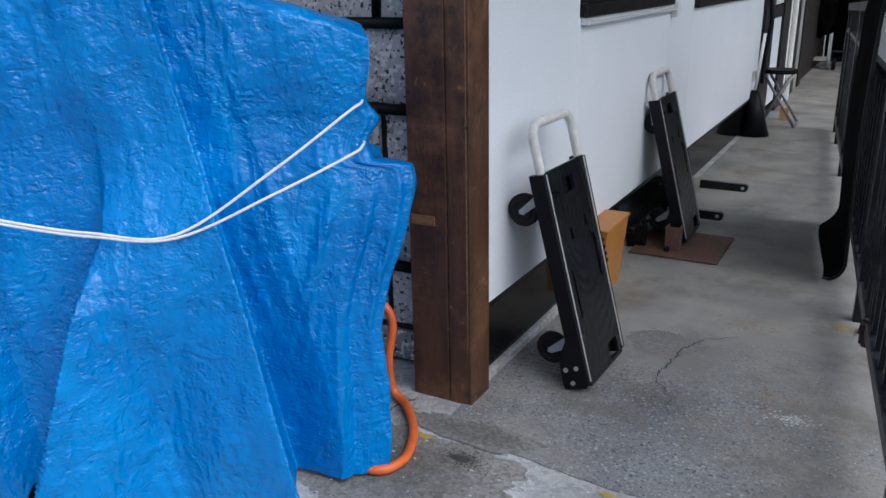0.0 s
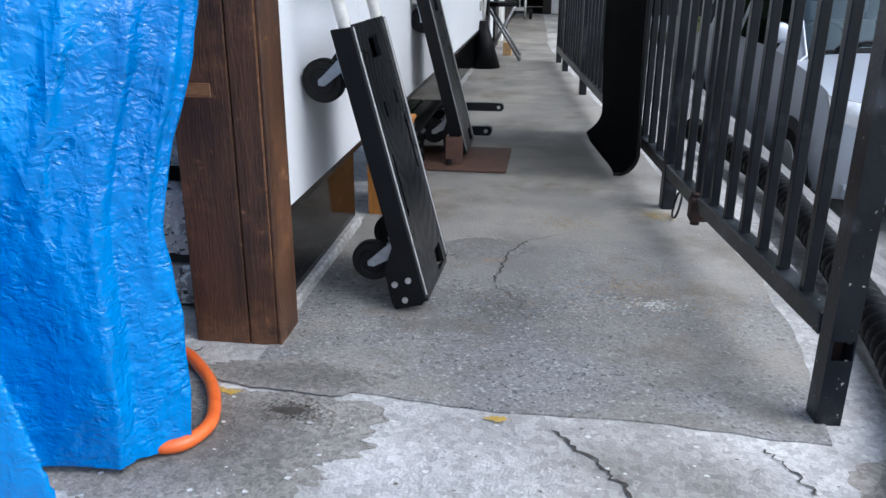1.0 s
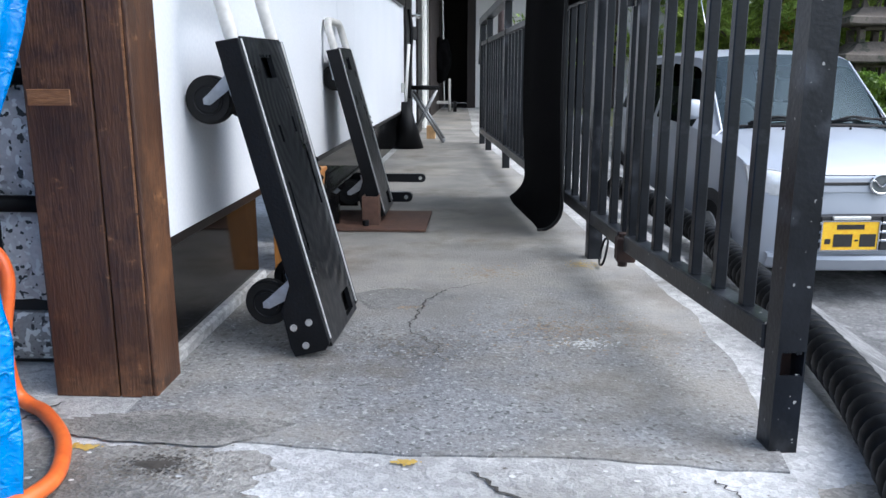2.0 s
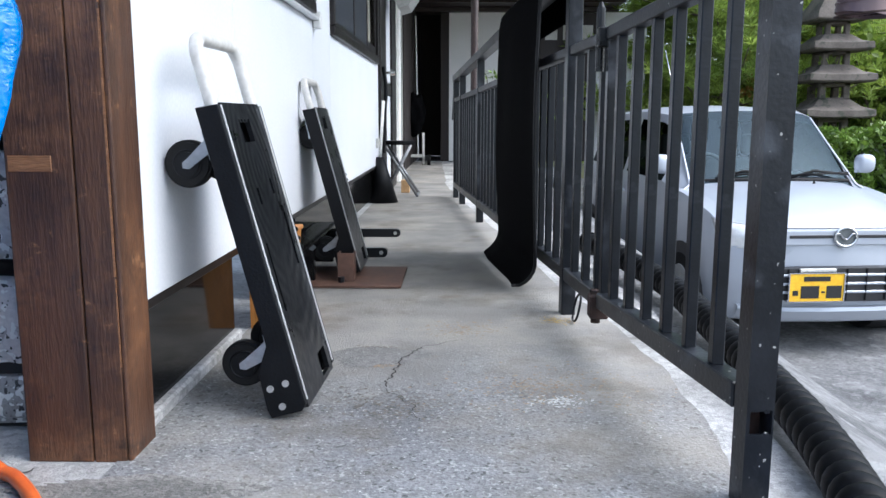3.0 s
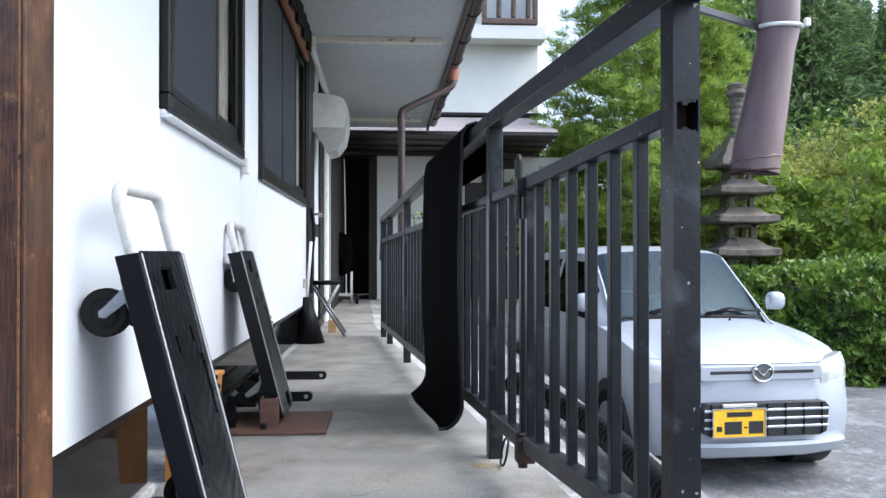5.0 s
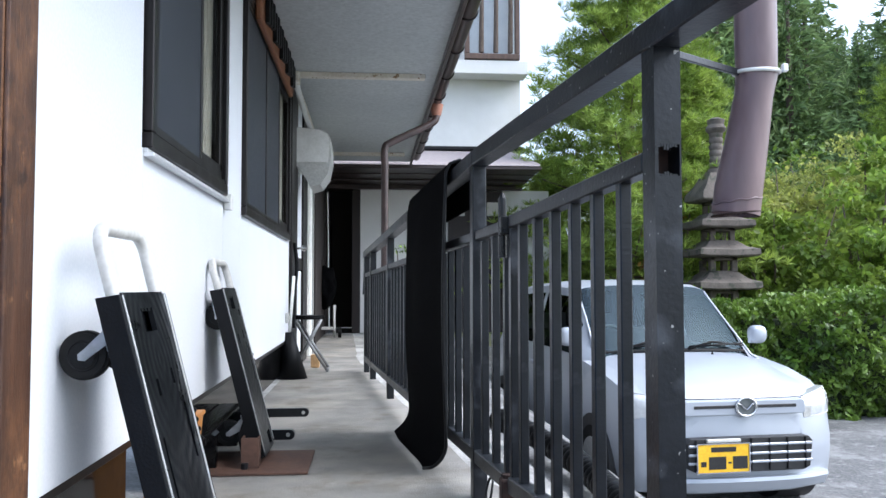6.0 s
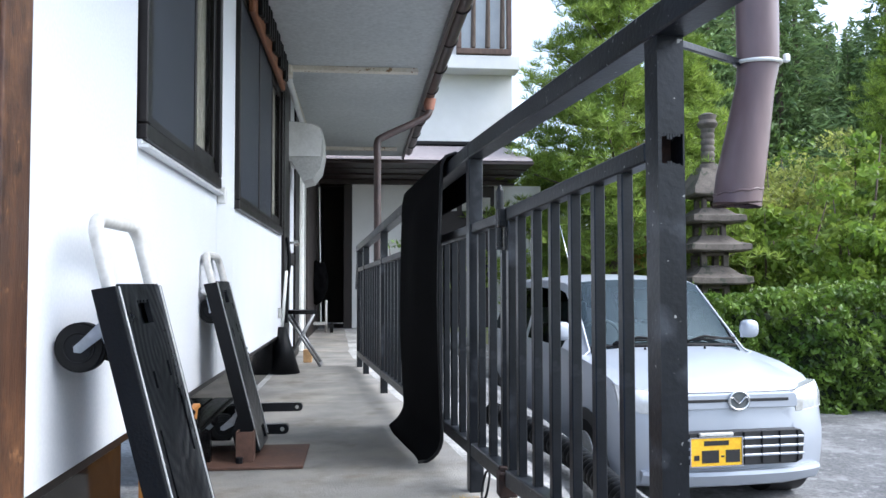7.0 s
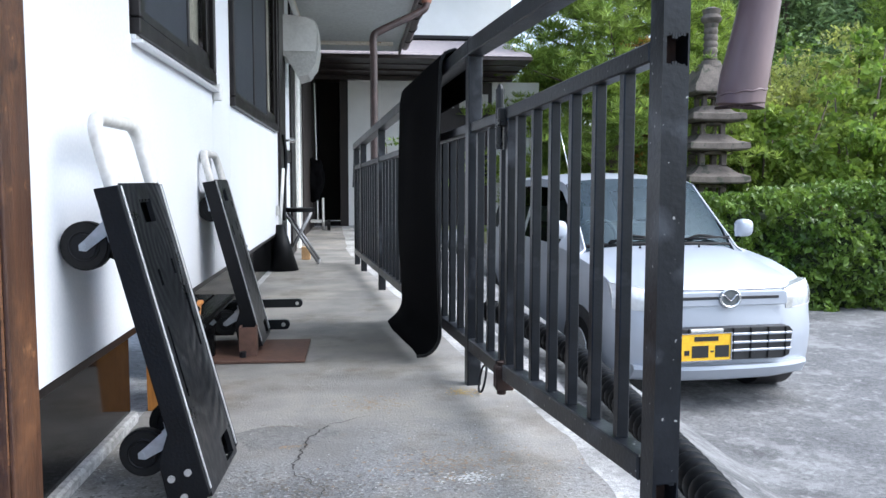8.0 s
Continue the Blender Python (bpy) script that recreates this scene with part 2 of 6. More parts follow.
M["brown_paint"] = mat("brown_paint", (0.022, 0.014, 0.012), (0.040, 0.024, 0.020), 9, 0.45, bump=0.1)
M["sign_wood"] = mat("sign_wood", (0.15, 0.055, 0.022), (0.26, 0.10, 0.04), 7, 0.5, bump=0.2, stretch=(4, 0.6, 4))
M["brown_wood"] = mat("brown_wood", (0.075, 0.045, 0.034), (0.14, 0.088, 0.066), 7, 0.6, bump=0.25, stretch=(3, 3, 0.5))
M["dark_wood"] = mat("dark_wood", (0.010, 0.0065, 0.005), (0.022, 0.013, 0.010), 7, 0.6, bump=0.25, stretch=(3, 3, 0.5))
M["gutter_brown"] = mat("gutter_brown", (0.040, 0.026, 0.024), (0.075, 0.048, 0.044), 9, 0.36, bump=0.05)
M["copper_pvc"] = mat("copper_pvc", (0.30, 0.13, 0.085), (0.38, 0.18, 0.12), 12, 0.5, bump=0.05)
M["mauve_pvc"] = mat("mauve_pvc", (0.125, 0.084, 0.088), (0.185, 0.127, 0.130), 6, 0.36, bump=0.06, fine=40, stretch=(1, 1, 0.25), spots=(0.10, 0.05, 0.035), spot_scale=16, spot_cut=0.70)
M["orange_wood"] = mat("orange_wood", (0.34, 0.135, 0.024), (0.46, 0.20, 0.04), 8, 0.45, bump=0.1, stretch=(4, 4, 0.5))
M["rusty_plate"] = mat("rusty_plate", (0.085, 0.045, 0.032), (0.14, 0.075, 0.05), 12, 0.7, bump=0.25, spots=(0.05, 0.035, 0.03), spot_scale=20)
M["box_card"] = mat("box_card", (0.45, 0.28, 0.13), (0.58, 0.36, 0.18), 12, 0.7, bump=0.1)
M["car_paint"] = mat("car_paint", (0.40, 0.43, 0.48), (0.44, 0.47, 0.52), 2, 0.36, metal=0.25, bump=0.0, rvar=0.05, coat=0.3, grain=0.0)
M["car_glass"] = glass("car_glass", (0.40, 0.48, 0.49), (0.66, 0.86, 1.0), 0.02, 0.052)
M["car_dark"] = mat("car_dark", (0.012, 0.012, 0.013), (0.020, 0.020, 0.021), 20, 0.5, bump=0.05)
M["wiper_black"] = mat("wiper_black", (0.003, 0.003, 0.0035), (0.006, 0.006, 0.007), 20, 0.55, bump=0.05, spec=0.2)
M["chrome"] = mat("chrome", (0.70, 0.71, 0.72), (0.78, 0.79, 0.80), 10, 0.12, metal=1.0, bump=0.0, rvar=0.04)
M["lamp_lens"] = glass("lamp_lens", (0.92, 0.94, 0.95))
M["amber_lens"] = mat("amber_lens", (0.60, 0.62, 0.63), (0.66, 0.68, 0.70), 20, 0.15, bump=0.0)
M["plate_yellow"] = mat("plate_yellow", (0.80, 0.46, 0.015), (0.84, 0.50, 0.02), 6, 0.4, bump=0.0)
M["plate_black"] = mat("plate_black", (0.012, 0.012, 0.012), (0.02, 0.02, 0.02), 10, 0.5, bump=0.0)
M["seat_grey"] = mat("seat_grey", (0.10, 0.11, 0.11), (0.15, 0.16, 0.155), 14, 0.85, bump=0.1)
M["lantern_stone"] = mat("lantern_stone", (0.070, 0.058, 0.048), (0.17, 0.145, 0.122), 4, 0.9, bump=0.6, fine=50, spots=(0.06, 0.062, 0.045), spot_scale=9, spot_cut=0.58)
M["bark"] = mat("bark", (0.07, 0.05, 0.04), (0.15, 0.115, 0.09), 10, 0.9, bump=0.8, fine=40, stretch=(3, 3, 0.6))
M["crack"] = mat("crack", (0.035, 0.032, 0.028), (0.06, 0.055, 0.05), 30, 0.95, bump=0.3)
M["stain_dark"] = mat("stain_dark", (0.040, 0.034, 0.028), (0.075, 0.066, 0.055), 30, 0.9, bump=0.3)
M["stain_yellow"] = mat("stain_yellow", (0.40, 0.25, 0.03), (0.50, 0.36, 0.10), 30, 0.85, bump=0.2)


def leaf_mat(name, a, b, rough=0.5, through_light=0.25):
    m = mat(name, a, b, 1.6, rough, bump=0.0, detail=3)
    n, l = m.node_tree.nodes, m.node_tree.links
    p = n["Principled BSDF"]
    src = p.inputs["Base Color"].links[0].from_socket
    geo = n.new("ShaderNodeNewGeometry")
    hv = n.new("ShaderNodeHueSaturation")
    mr = n.new("ShaderNodeMapRange")
    mr.inputs[3].default_value, mr.inputs[4].default_value = 0.55, 1.5
    l.new(geo.outputs["Random Per Island"], mr.inputs[0])
    l.new(mr.outputs[0], hv.inputs["Value"])
    l.new(src, hv.inputs["Color"])
    l.new(hv.outputs[0], p.inputs["Base Color"])
    tr = n.new("ShaderNodeBsdfTranslucent")
    l.new(hv.outputs[0], tr.inputs["Color"])
    mx = n.new("ShaderNodeMixShader")
    mx.inputs[0].default_value = through_light
    l.new(p.outputs[0], mx.inputs[1])
    l.new(tr.outputs[0], mx.inputs[2])
    l.new(mx.outputs[0], n["Material Output"].inputs["Surface"])
    return m


M["leaf_hedge"] = leaf_mat("leaf_hedge", (0.065, 0.135, 0.020), (0.20, 0.29, 0.045), 0.42, 0.35)
M["leaf_pine"] = leaf_mat("leaf_pine", (0.140, 0.225, 0.034), (0.33, 0.42, 0.075), 0.6, 0.45)
M["leaf_maple"] = leaf_mat("leaf_maple", (0.105, 0.190, 0.026), (0.30, 0.385, 0.062), 0.5, 0.5)
M["leaf_yellow"] = leaf_mat("leaf_yellow", (0.24, 0.29, 0.06), (0.44, 0.45, 0.12), 0.5, 0.5)
M["leaf_cedar"] = leaf_mat("leaf_cedar", (0.105, 0.180, 0.072), (0.23, 0.31, 0.115), 0.7, 0.25)
M["leaf_orange"] = leaf_mat("leaf_orange", (0.30, 0.17, 0.03), (0.40, 0.24, 0.05), 0.5, 0.3)
# near-black green that paints the shade deep between leaves
M["leaf_shade"] = mat("leaf_shade", (0.010, 0.018, 0.006), (0.03, 0.045, 0.015), 14, 0.9, bump=0.5)
M["grass"] = leaf_mat("grass", (0.20, 0.25, 0.05), (0.40, 0.40, 0.10), 0.6, 0.3)


# ---- mesh helpers ----
def box(bm, x0, x1, y0, y1, z0, z1, bevel=0.0, m=None, seg=1):
    r = bmesh.ops.create_cube(bm, size=1.0)
    vs = r["verts"]
    bmesh.ops.scale(bm, vec=(abs(x1 - x0), abs(y1 - y0), abs(z1 - z0)), verts=vs)
    bmesh.ops.translate(bm, vec=((x0 + x1) / 2, (y0 + y1) / 2, (z0 + z1) / 2), verts=vs)
    if bevel:
        es = list({e for v in vs for e in v.link_edges})
        rb = bmesh.ops.bevel(bm, geom=es, offset=bevel, segments=seg, affect="EDGES", profile=0.5)
        vs = list({v for f in rb["faces"] for v in f.verts} | {v for v in vs if v.is_valid})
    if m is not None:
        bmesh.ops.transform(bm, matrix=m, verts=vs)
    return vs


def cyl(bm, p0, p1, r0, r1=None, seg=16, cap=True):
    p0, p1 = Vector(p0), Vector(p1)
    d = p1 - p0
    m = Matrix.Translation((p0 + p1) / 2) @ d.to_track_quat("Z", "Y").to_matrix().to_4x4()
    return bmesh.ops.create_cone(bm, cap_ends=cap, segments=seg, radius1=r0, radius2=r0 if r1 is None else r1, depth=d.length, matrix=m)["verts"]


def sweep(bm, pts, r, seg=10, cap=True):
    """A tube of radius r (a number or one for each point) along points."""
    pts = [Vector(p) for p in pts]
    rs = r if isinstance(r, (list, tuple)) else [r] * len(pts)
    rings, up = [], None
    for i, p in enumerate(pts):
        d = (pts[min(i + 1, len(pts) - 1)] - pts[max(i - 1, 0)]).normalized()
        if up is None:
            up = d.orthogonal().normalized()
        up = (up - d * up.dot(d)).normalized()
        side = d.cross(up)
        rings.append([bm.verts.new(p + (up * math.cos(a) + side * math.sin(a)) * rs[i]) for a in [2 * math.pi * k / seg for k in range(seg)]])
    for a, b in zip(rings, rings[1:]):
        for k in range(seg):
            bm.faces.new((a[k], a[(k + 1) % seg], b[(k + 1) % seg], b[k])).smooth = True
    if cap:
        bm.faces.new(rings[0][::-1])
        bm.faces.new(rings[-1])
    return rings


def smooth_path(pts, n=6):
    """Catmull-Rom points through pts."""
    p = [Vector(q) for q in pts]
    p = [p[0] * 2 - p[1]] + p + [p[-1] * 2 - p[-2]]
    out = []
    for i in range(1, len(p) - 2):
        for k in range(n):
            t = k / n
            out.append(0.5 * (2 * p[i] + (p[i + 1] - p[i - 1]) * t + (2 * p[i - 1] - 5 * p[i] + 4 * p[i + 1] - p[i + 2]) * t * t + (3 * p[i] - p[i - 1] - 3 * p[i + 1] + p[i + 2]) * t ** 3))
    return out + [p[-2]]


def prism(bm, poly, axis, a, b, bevel=0.0):
    """A polygon in two coordinates pushed along the third (axis x, y or z) from a to b."""
    def at(u, v, w):
        return {"x": (w, u, v), "y": (u, w, v), "z": (u, v, w)}[axis]
    f0 = [bm.verts.new(at(u, v, a)) for u, v in poly]
    f1 = [bm.verts.new(at(u, v, b)) for u, v in poly]
    fs = [bm.faces.new(f0), bm.faces.new(f1)]
    k = len(poly)
    for i in range(k):
        fs.append(bm.faces.new((f0[i], f0[(i + 1) % k], f1[(i + 1) % k], f1[i])))
    bmesh.ops.recalc_face_normals(bm, faces=fs)
    if bevel:
        es = list({e for f in fs for e in f.edges})
        bmesh.ops.bevel(bm, geom=es, offset=bevel, segments=2, affect="EDGES", profile=0.5)


def mesh_of(name, bm, material, smooth=None):
    me = bpy.data.meshes.new(name)
    bmesh.ops.recalc_face_normals(bm, faces=bm.faces)
    bm.to_mesh(me)
    bm.free()
    me.materials.append(material)
    if smooth is not None:
        for poly in me.polygons:
            poly.use_smooth = True
        if smooth:
            me.set_sharp_from_angle(angle=radians(smooth))
    return me


def thing(name, at, label, category, group="", kind=""):
    ob = new(name)
    ob.empty_display_size = 0.1
    ob.matrix_basis = at if isinstance(at, Matrix) else Matrix.Translation(at)
    return tagged(ob, label, category, group, kind)


def root_of(ob):
    while ob.parent:
        ob = ob.parent
    return ob


def part(name, bm, material, parent, label="", local=False, smooth=None):
    """One mesh under a thing or a part. The bmesh is in the world, or in the thing's own frame where local is set."""
    if not local:
        bmesh.ops.transform(bm, matrix=root_of(parent).matrix_basis.inverted(), verts=bm.verts)
    ob = new(name, mesh_of(name, bm, material, smooth))
    ob.parent = parent
    return tagged(ob, label)


def solid(name, bm, material, label, category, kind="", smooth=None, at=None):
    """A thing that is one mesh."""
    if at is not None:
        bmesh.ops.translate(bm, vec=-Vector(at), verts=bm.verts)
    ob = new(name, mesh_of(name, bm, material, smooth))
    if at is not None:
        ob.location = at
    return tagged(ob, label, category, "", kind)


def piece(name, me, parent, m, label=""):
    ob = new(name, me)
    ob.parent = parent
    ob.matrix_basis = m
    return tagged(ob, label)


def B():
    return bmesh.new()

# ---- ground and paving ----
def smoothstep(a, b, x):
    t = min(1.0, max(0.0, (x - a) / (b - a)))
    return t * t * (3 - 2 * t)


def ground_z(x, y):
    """The yard lies 0.82 m below the walkway; behind the hedge a bank rises to the wooded hill."""
    z = -0.012 - 0.78 * smoothstep(1.36, 2.5, x)
    d = max(0.0, y - 9.6 - 0.25 * (6 - x) * (x < 6)) if x > 3.4 else 0.0
    if x > 3.4:
        z += 0.19 * min(d, 14) * smoothstep(3.4, 5.0, x) + 0.22 * max(0.0, min(d - 14, 60)) * smoothstep(0.0, 8.0, x - 0.34 * y - 0.5)
    return z


def concrete(name, a, b, coarse, dark, bump, speck):
    """Weathered concrete: broad stains, worn paste and showing aggregate."""
    m = mat(name, a, b, 1.7, 0.85, bump=bump, fine=170, spots=dark, spot_scale=1.9, spot_cut=0.50, dist=0.006, soft=0.22)
    n, l = m.node_tree.nodes, m.node_tree.links
    p = n["Principled BSDF"]
    src = p.inputs["Base Color"].links[0].from_socket
    vo = n.new("ShaderNodeTexVoronoi")
    vo.inputs["Scale"].default_value = coarse
    tc = n.new("ShaderNodeTexCoord")
    l.new(tc.outputs["Object"], vo.inputs["Vector"])
    hv = n.new("ShaderNodeSeparateColor")
    l.new(vo.outputs["Color"], hv.inputs[0])
    mr = n.new("ShaderNodeMapRange")
    mr.inputs[3].default_value, mr.inputs[4].default_value = 1 - speck, 1 + speck
    l.new(hv.outputs[0], mr.inputs[0])
    hs = n.new("ShaderNodeHueSaturation")
    l.new(mr.outputs[0], hs.inputs["Value"])
    l.new(src, hs.inputs["Color"])
    l.new(hs.outputs[0], p.inputs["Base Color"])
    return m


M["yard"] = concrete("yard", (0.110, 0.110, 0.113), (0.215, 0.215, 0.213), 60, (0.085, 0.085, 0.086), 1.0, 0.26)

M["walk_rough"] = concrete("walk_rough", (0.165, 0.167, 0.170), (0.275, 0.277, 0.277), 170, (0.135, 0.132, 0.124), 0.7, 0.24)
flecks(M["walk_rough"], (0.37, 0.37, 0.36), 92, 0.65)
flecks(M["walk_rough"], (0.095, 0.095, 0.093), 74, 0.655)
M["pale_concrete"] = concrete("pale_concrete", (0.29, 0.29, 0.287), (0.60, 0.595, 0.58), 75, (0.185, 0.178, 0.162), 0.7, 0.20)
def two_pavings(m, pale):
    """Past the first stretch the paste is smoother and paler."""
    n, l = m.node_tree.nodes, m.node_tree.links
    p = n["Principled BSDF"]
    src = p.inputs["Base Color"].links[0].from_socket
    tc = n.new("ShaderNodeTexCoord")
    sx = n.new("ShaderNodeSeparateXYZ")
    l.new(tc.outputs["Object"], sx.inputs[0])
    nz = n.new("ShaderNodeTexNoise")
    nz.inputs["Scale"].default_value, nz.inputs["Detail"].default_value = 2.2, 6.0
    l.new(tc.outputs["Object"], nz.inputs[0])
    ad = n.new("ShaderNodeMath")
    ad.operation = "MULTIPLY_ADD"
    ad.inputs[1].default_value = 1.6
    l.new(nz.outputs[0], ad.inputs[0])
    l.new(sx.outputs[1], ad.inputs[2])
    mr = n.new("ShaderNodeMapRange")
    mr.inputs[1].default_value, mr.inputs[2].default_value = 3.1, 3.55
    l.new(ad.outputs[0], mr.inputs[0])
    fine = n.new("ShaderNodeMix")
    fine.data_type = "RGBA"
    n3 = n.new("ShaderNodeTexNoise")
    n3.inputs["Scale"].default_value, n3.inputs["Detail"].default_value = 3.0, 8.0
    l.new(tc.outputs["Object"], n3.inputs[0])
    r3 = n.new("ShaderNodeMapRange")
    r3.inputs[1].default_value, r3.inputs[2].default_value = 0.35, 0.65
    l.new(n3.outputs[0], r3.inputs[0])
    l.new(r3.outputs[0], fine.inputs[0])
    fine.inputs[6].default_value, fine.inputs[7].default_value = rgb(pale[0]), rgb(pale[1])
    mx = n.new("ShaderNodeMix")
    mx.data_type = "RGBA"
    l.new(mr.outputs[0], mx.inputs[0])
    l.new(src, mx.inputs[6])
    l.new(fine.outputs[2], mx.inputs[7])
    l.new(mx.outputs[2], p.inputs["Base Color"])


for tone, size, cut, most in ((0.30, 2.2, 0.50, 0.65), (0.085, 3.4, 0.53, 0.60), (0.36, 11.0, 0.56, 0.60), (0.07, 14.0, 0.58, 0.60)):
    smudge(M["yard"], (tone, tone, tone * 0.985), size, cut, 0.10, most)
two_pavings(M["walk_rough"], ((0.200, 0.194, 0.182), (0.315, 0.303, 0.280)))
smudge(M["walk_rough"], (0.330, 0.300, 0.250), 1.5, 0.47, 0.18, 0.6)
smudge(M["walk_rough"], (0.145, 0.128, 0.104), 2.6, 0.51, 0.13, 0.65)
smudge(M["walk_rough"], (0.215, 0.160, 0.105), 4.2, 0.60, 0.12, 0.5)
smudge(M["walk_rough"], (0.40, 0.40, 0.39), 6.0, 0.62, 0.12, 0.5)
smudge(M["pale_concrete"], (0.14, 0.132, 0.115), 5.0, 0.55, 0.14, 0.6)
M["earth"] = mat("earth", (0.07, 0.075, 0.03), (0.15, 0.15, 0.05), 0.8, 0.95, bump=0.5, fine=9)

def wavy(a, b, n, amp, seed):
    """Points from a to b that wander sideways like a worn edge."""
    a, b = Vector((*a, 0)), Vector((*b, 0))
    side = (b - a).normalized().cross(Vector((0, 0, 1)))
    return [a.lerp(b, i / n) + side * amp * (noise.noise((i * 0.37 + seed, seed, 0)) + 0.6 * noise.noise((i * 1.3 + seed, 4, seed))) * (0 < i < n) for i in range(n + 1)]


xs = [-400, -150, -60, -25, -12, -7, -4, -2.5] + [-1.6 + 0.3 * i for i in range(32)] + [8.2, 9, 10, 12, 14, 17, 20, 25, 32, 40, 55, 75, 120, 400]
ys = [-400, -120, -40, -15, -8, -5, -3.5] + [-2.4 + 0.3 * i for i in range(54)] + [14, 15, 17, 20, 24, 29, 35, 42, 50, 60, 75, 95, 130, 400]
bm = B()
gv = [[bm.verts.new((x, y, ground_z(x, y))) for x in xs] for y in ys]
for j in range(len(ys) - 1):
    for i in range(len(xs) - 1):
        f = bm.faces.new((gv[j][i], gv[j][i + 1], gv[j + 1][i + 1], gv[j + 1][i]))
        f.smooth = True
        cx, cy = (xs[i] + xs[i + 1]) / 2, (ys[j] + ys[j + 1]) / 2
        f.material_index = 1 if (cy > 9.4 and cx > 3.4) or abs(cx) > 20 or cy > 22 or cy < -8 else 0
ground = solid("ground", bm, M["yard"], "weathered grey concrete yard that rises to a grassy bank", "ground", "structure")
ground.data.materials.append(M["earth"])


def fence_x(y):
    return 1.0745 - 0.0962 * (y - 1.84)


# pale slab of the forecourt and the strip beneath the fence
bm = B()
edge = [(-4.0, -2.2), (1.26, -2.2)] + [(p.x, p.y) for p in wavy((1.25, -1.0), (1.22, 3.3), 40, 0.02, 4.4)] + [(0.95, 8.0), (0.55, 12.3), (-4.0, 12.3)]
bm.faces.new([bm.verts.new((x, y, 0.0)) for x, y in edge])
solid("pavement_slab", bm, M["pale_concrete"], "pale cracked concrete forecourt slab", "pavement", "structure")

# darker, rougher walkway paving with a worn front edge and a worn edge along the fence
def walk_right(y):
    base = 1.06
    for (y0, x0), (y1, x1) in zip(((1.7, 1.045), (2.32, 1.122), (2.69, 1.108), (3.12, 1.065), (3.46, 0.983), (8.0, 0.50)), ((2.32, 1.122), (2.69, 1.108), (3.12, 1.065), (3.46, 0.983), (8.0, 0.50), (12.3, 0.36))):
        if y0 <= y <= y1:
            base = x0 + (x1 - x0) * (y - y0) / (y1 - y0)
    return base + 0.022 * noise.noise((y * 4.1, 3.3, 1)) + 0.010 * noise.noise((y * 17, 1.3, 6))


def walk_front(x):
    return 1.835 - 0.055 * x + 0.020 * noise.noise((x * 3.4, 7.1, 2)) + 0.008 * noise.noise((x * 15, 2.1, 3))


bm = B()
nx = 70
ry = [0.0, 0.02, 0.05, 0.1] + [0.1 + 0.035 * k for k in range(1, 50)] + [1.9 + 0.25 * k for k in range(1, 34)] + [10.27]
rows = []
for k, dy in enumerate(ry):
    row = []
    for i in range(nx + 1):
        s = i / nx
        y = 1.80 + dy
        xr = walk_right(y)
        x = -0.02 + (xr + 0.02) * s
        if dy < 0.12:
            y = walk_front(x) + (1.92 - walk_front(x)) * dy / 0.12
        row.append(bm.verts.new((x, y, 0.0035)))
    rows.append(row)
for r0, r1 in zip(rows, rows[1:]):
    for i in range(nx):
        bm.faces.new((r0[i], r0[i + 1], r1[i + 1], r1[i]))
rim = rows[0] + [r[-1] for r in rows[1:]]
low = [bm.verts.new((v.co.x, v.co.y, -0.004)) for v in rim]
for i in range(len(rim) - 1):
    bm.faces.new((rim[i], low[i], low[i + 1], rim[i + 1]))
solid("walkway", bm, M["walk_rough"], "grey roughened concrete walkway along the wall", "walkway", "structure")


def ribbon(bm, pts, w, z, seed):
    """A thin broken line on the ground, of uneven width."""
    last = None
    for i, p in enumerate(pts):
        q = pts[min(i + 1, len(pts) - 1)] - pts[max(i - 1, 0)]
        s = Vector((-q.y, q.x, 0)).normalized() * w * (0.35 + 0.9 * abs(noise.noise((i * 0.9, seed, 2)))) * (0.3 if i in (0, len(pts) - 1) else 1)
        now = (bm.verts.new((p.x + s.x, p.y + s.y, z)), bm.verts.new((p.x - s.x, p.y - s.y, z)))
        if last:
            bm.faces.new((last[0], now[0], now[1], last[1]))
        last = now


def crack(pts, w, z, label, seed):
    bm = B()
    line = []
    for a, b in zip(pts, pts[1:]):
        line += wavy(a, b, 12, 0.012, seed + len(line))[:-1]
    ribbon(bm, line, w, z, seed)
    solid("crack", bm, M["crack"], label, "crack", "structure")


crack([(0.585, 1.75), (0.66, 1.66), (0.70, 1.60), (0.76, 1.47), (0.80, 1.30)], 0.0045, 0.0025, "dark crack in the pale forecourt concrete", 1.5)
crack([(0.945, 1.745), (0.97, 1.69), (1.0, 1.62)], 0.003, 0.0025, "short crack in the pale concrete", 2.5)
crack([(0.50, 2.74), (0.455, 2.62), (0.44, 2.50), (0.43, 2.40)], 0.0035, 0.0075, "crack in the rough walkway concrete", 3.5)
crack([(0.43, 2.40), (0.50, 2.30), (0.52, 2.18)], 0.0016, 0.0075, "fine crack in the rough walkway concrete", 4.5)
crack([(0.50, 2.74), (0.62, 2.82)], 0.0022, 0.0075, "fine crack in the rough walkway concrete", 5.5)
crack([(-0.15, 1.97), (-0.185, 1.90), (-0.20, 1.80)], 0.004, 0.0025, "joint crack beside the timber post", 6.5)


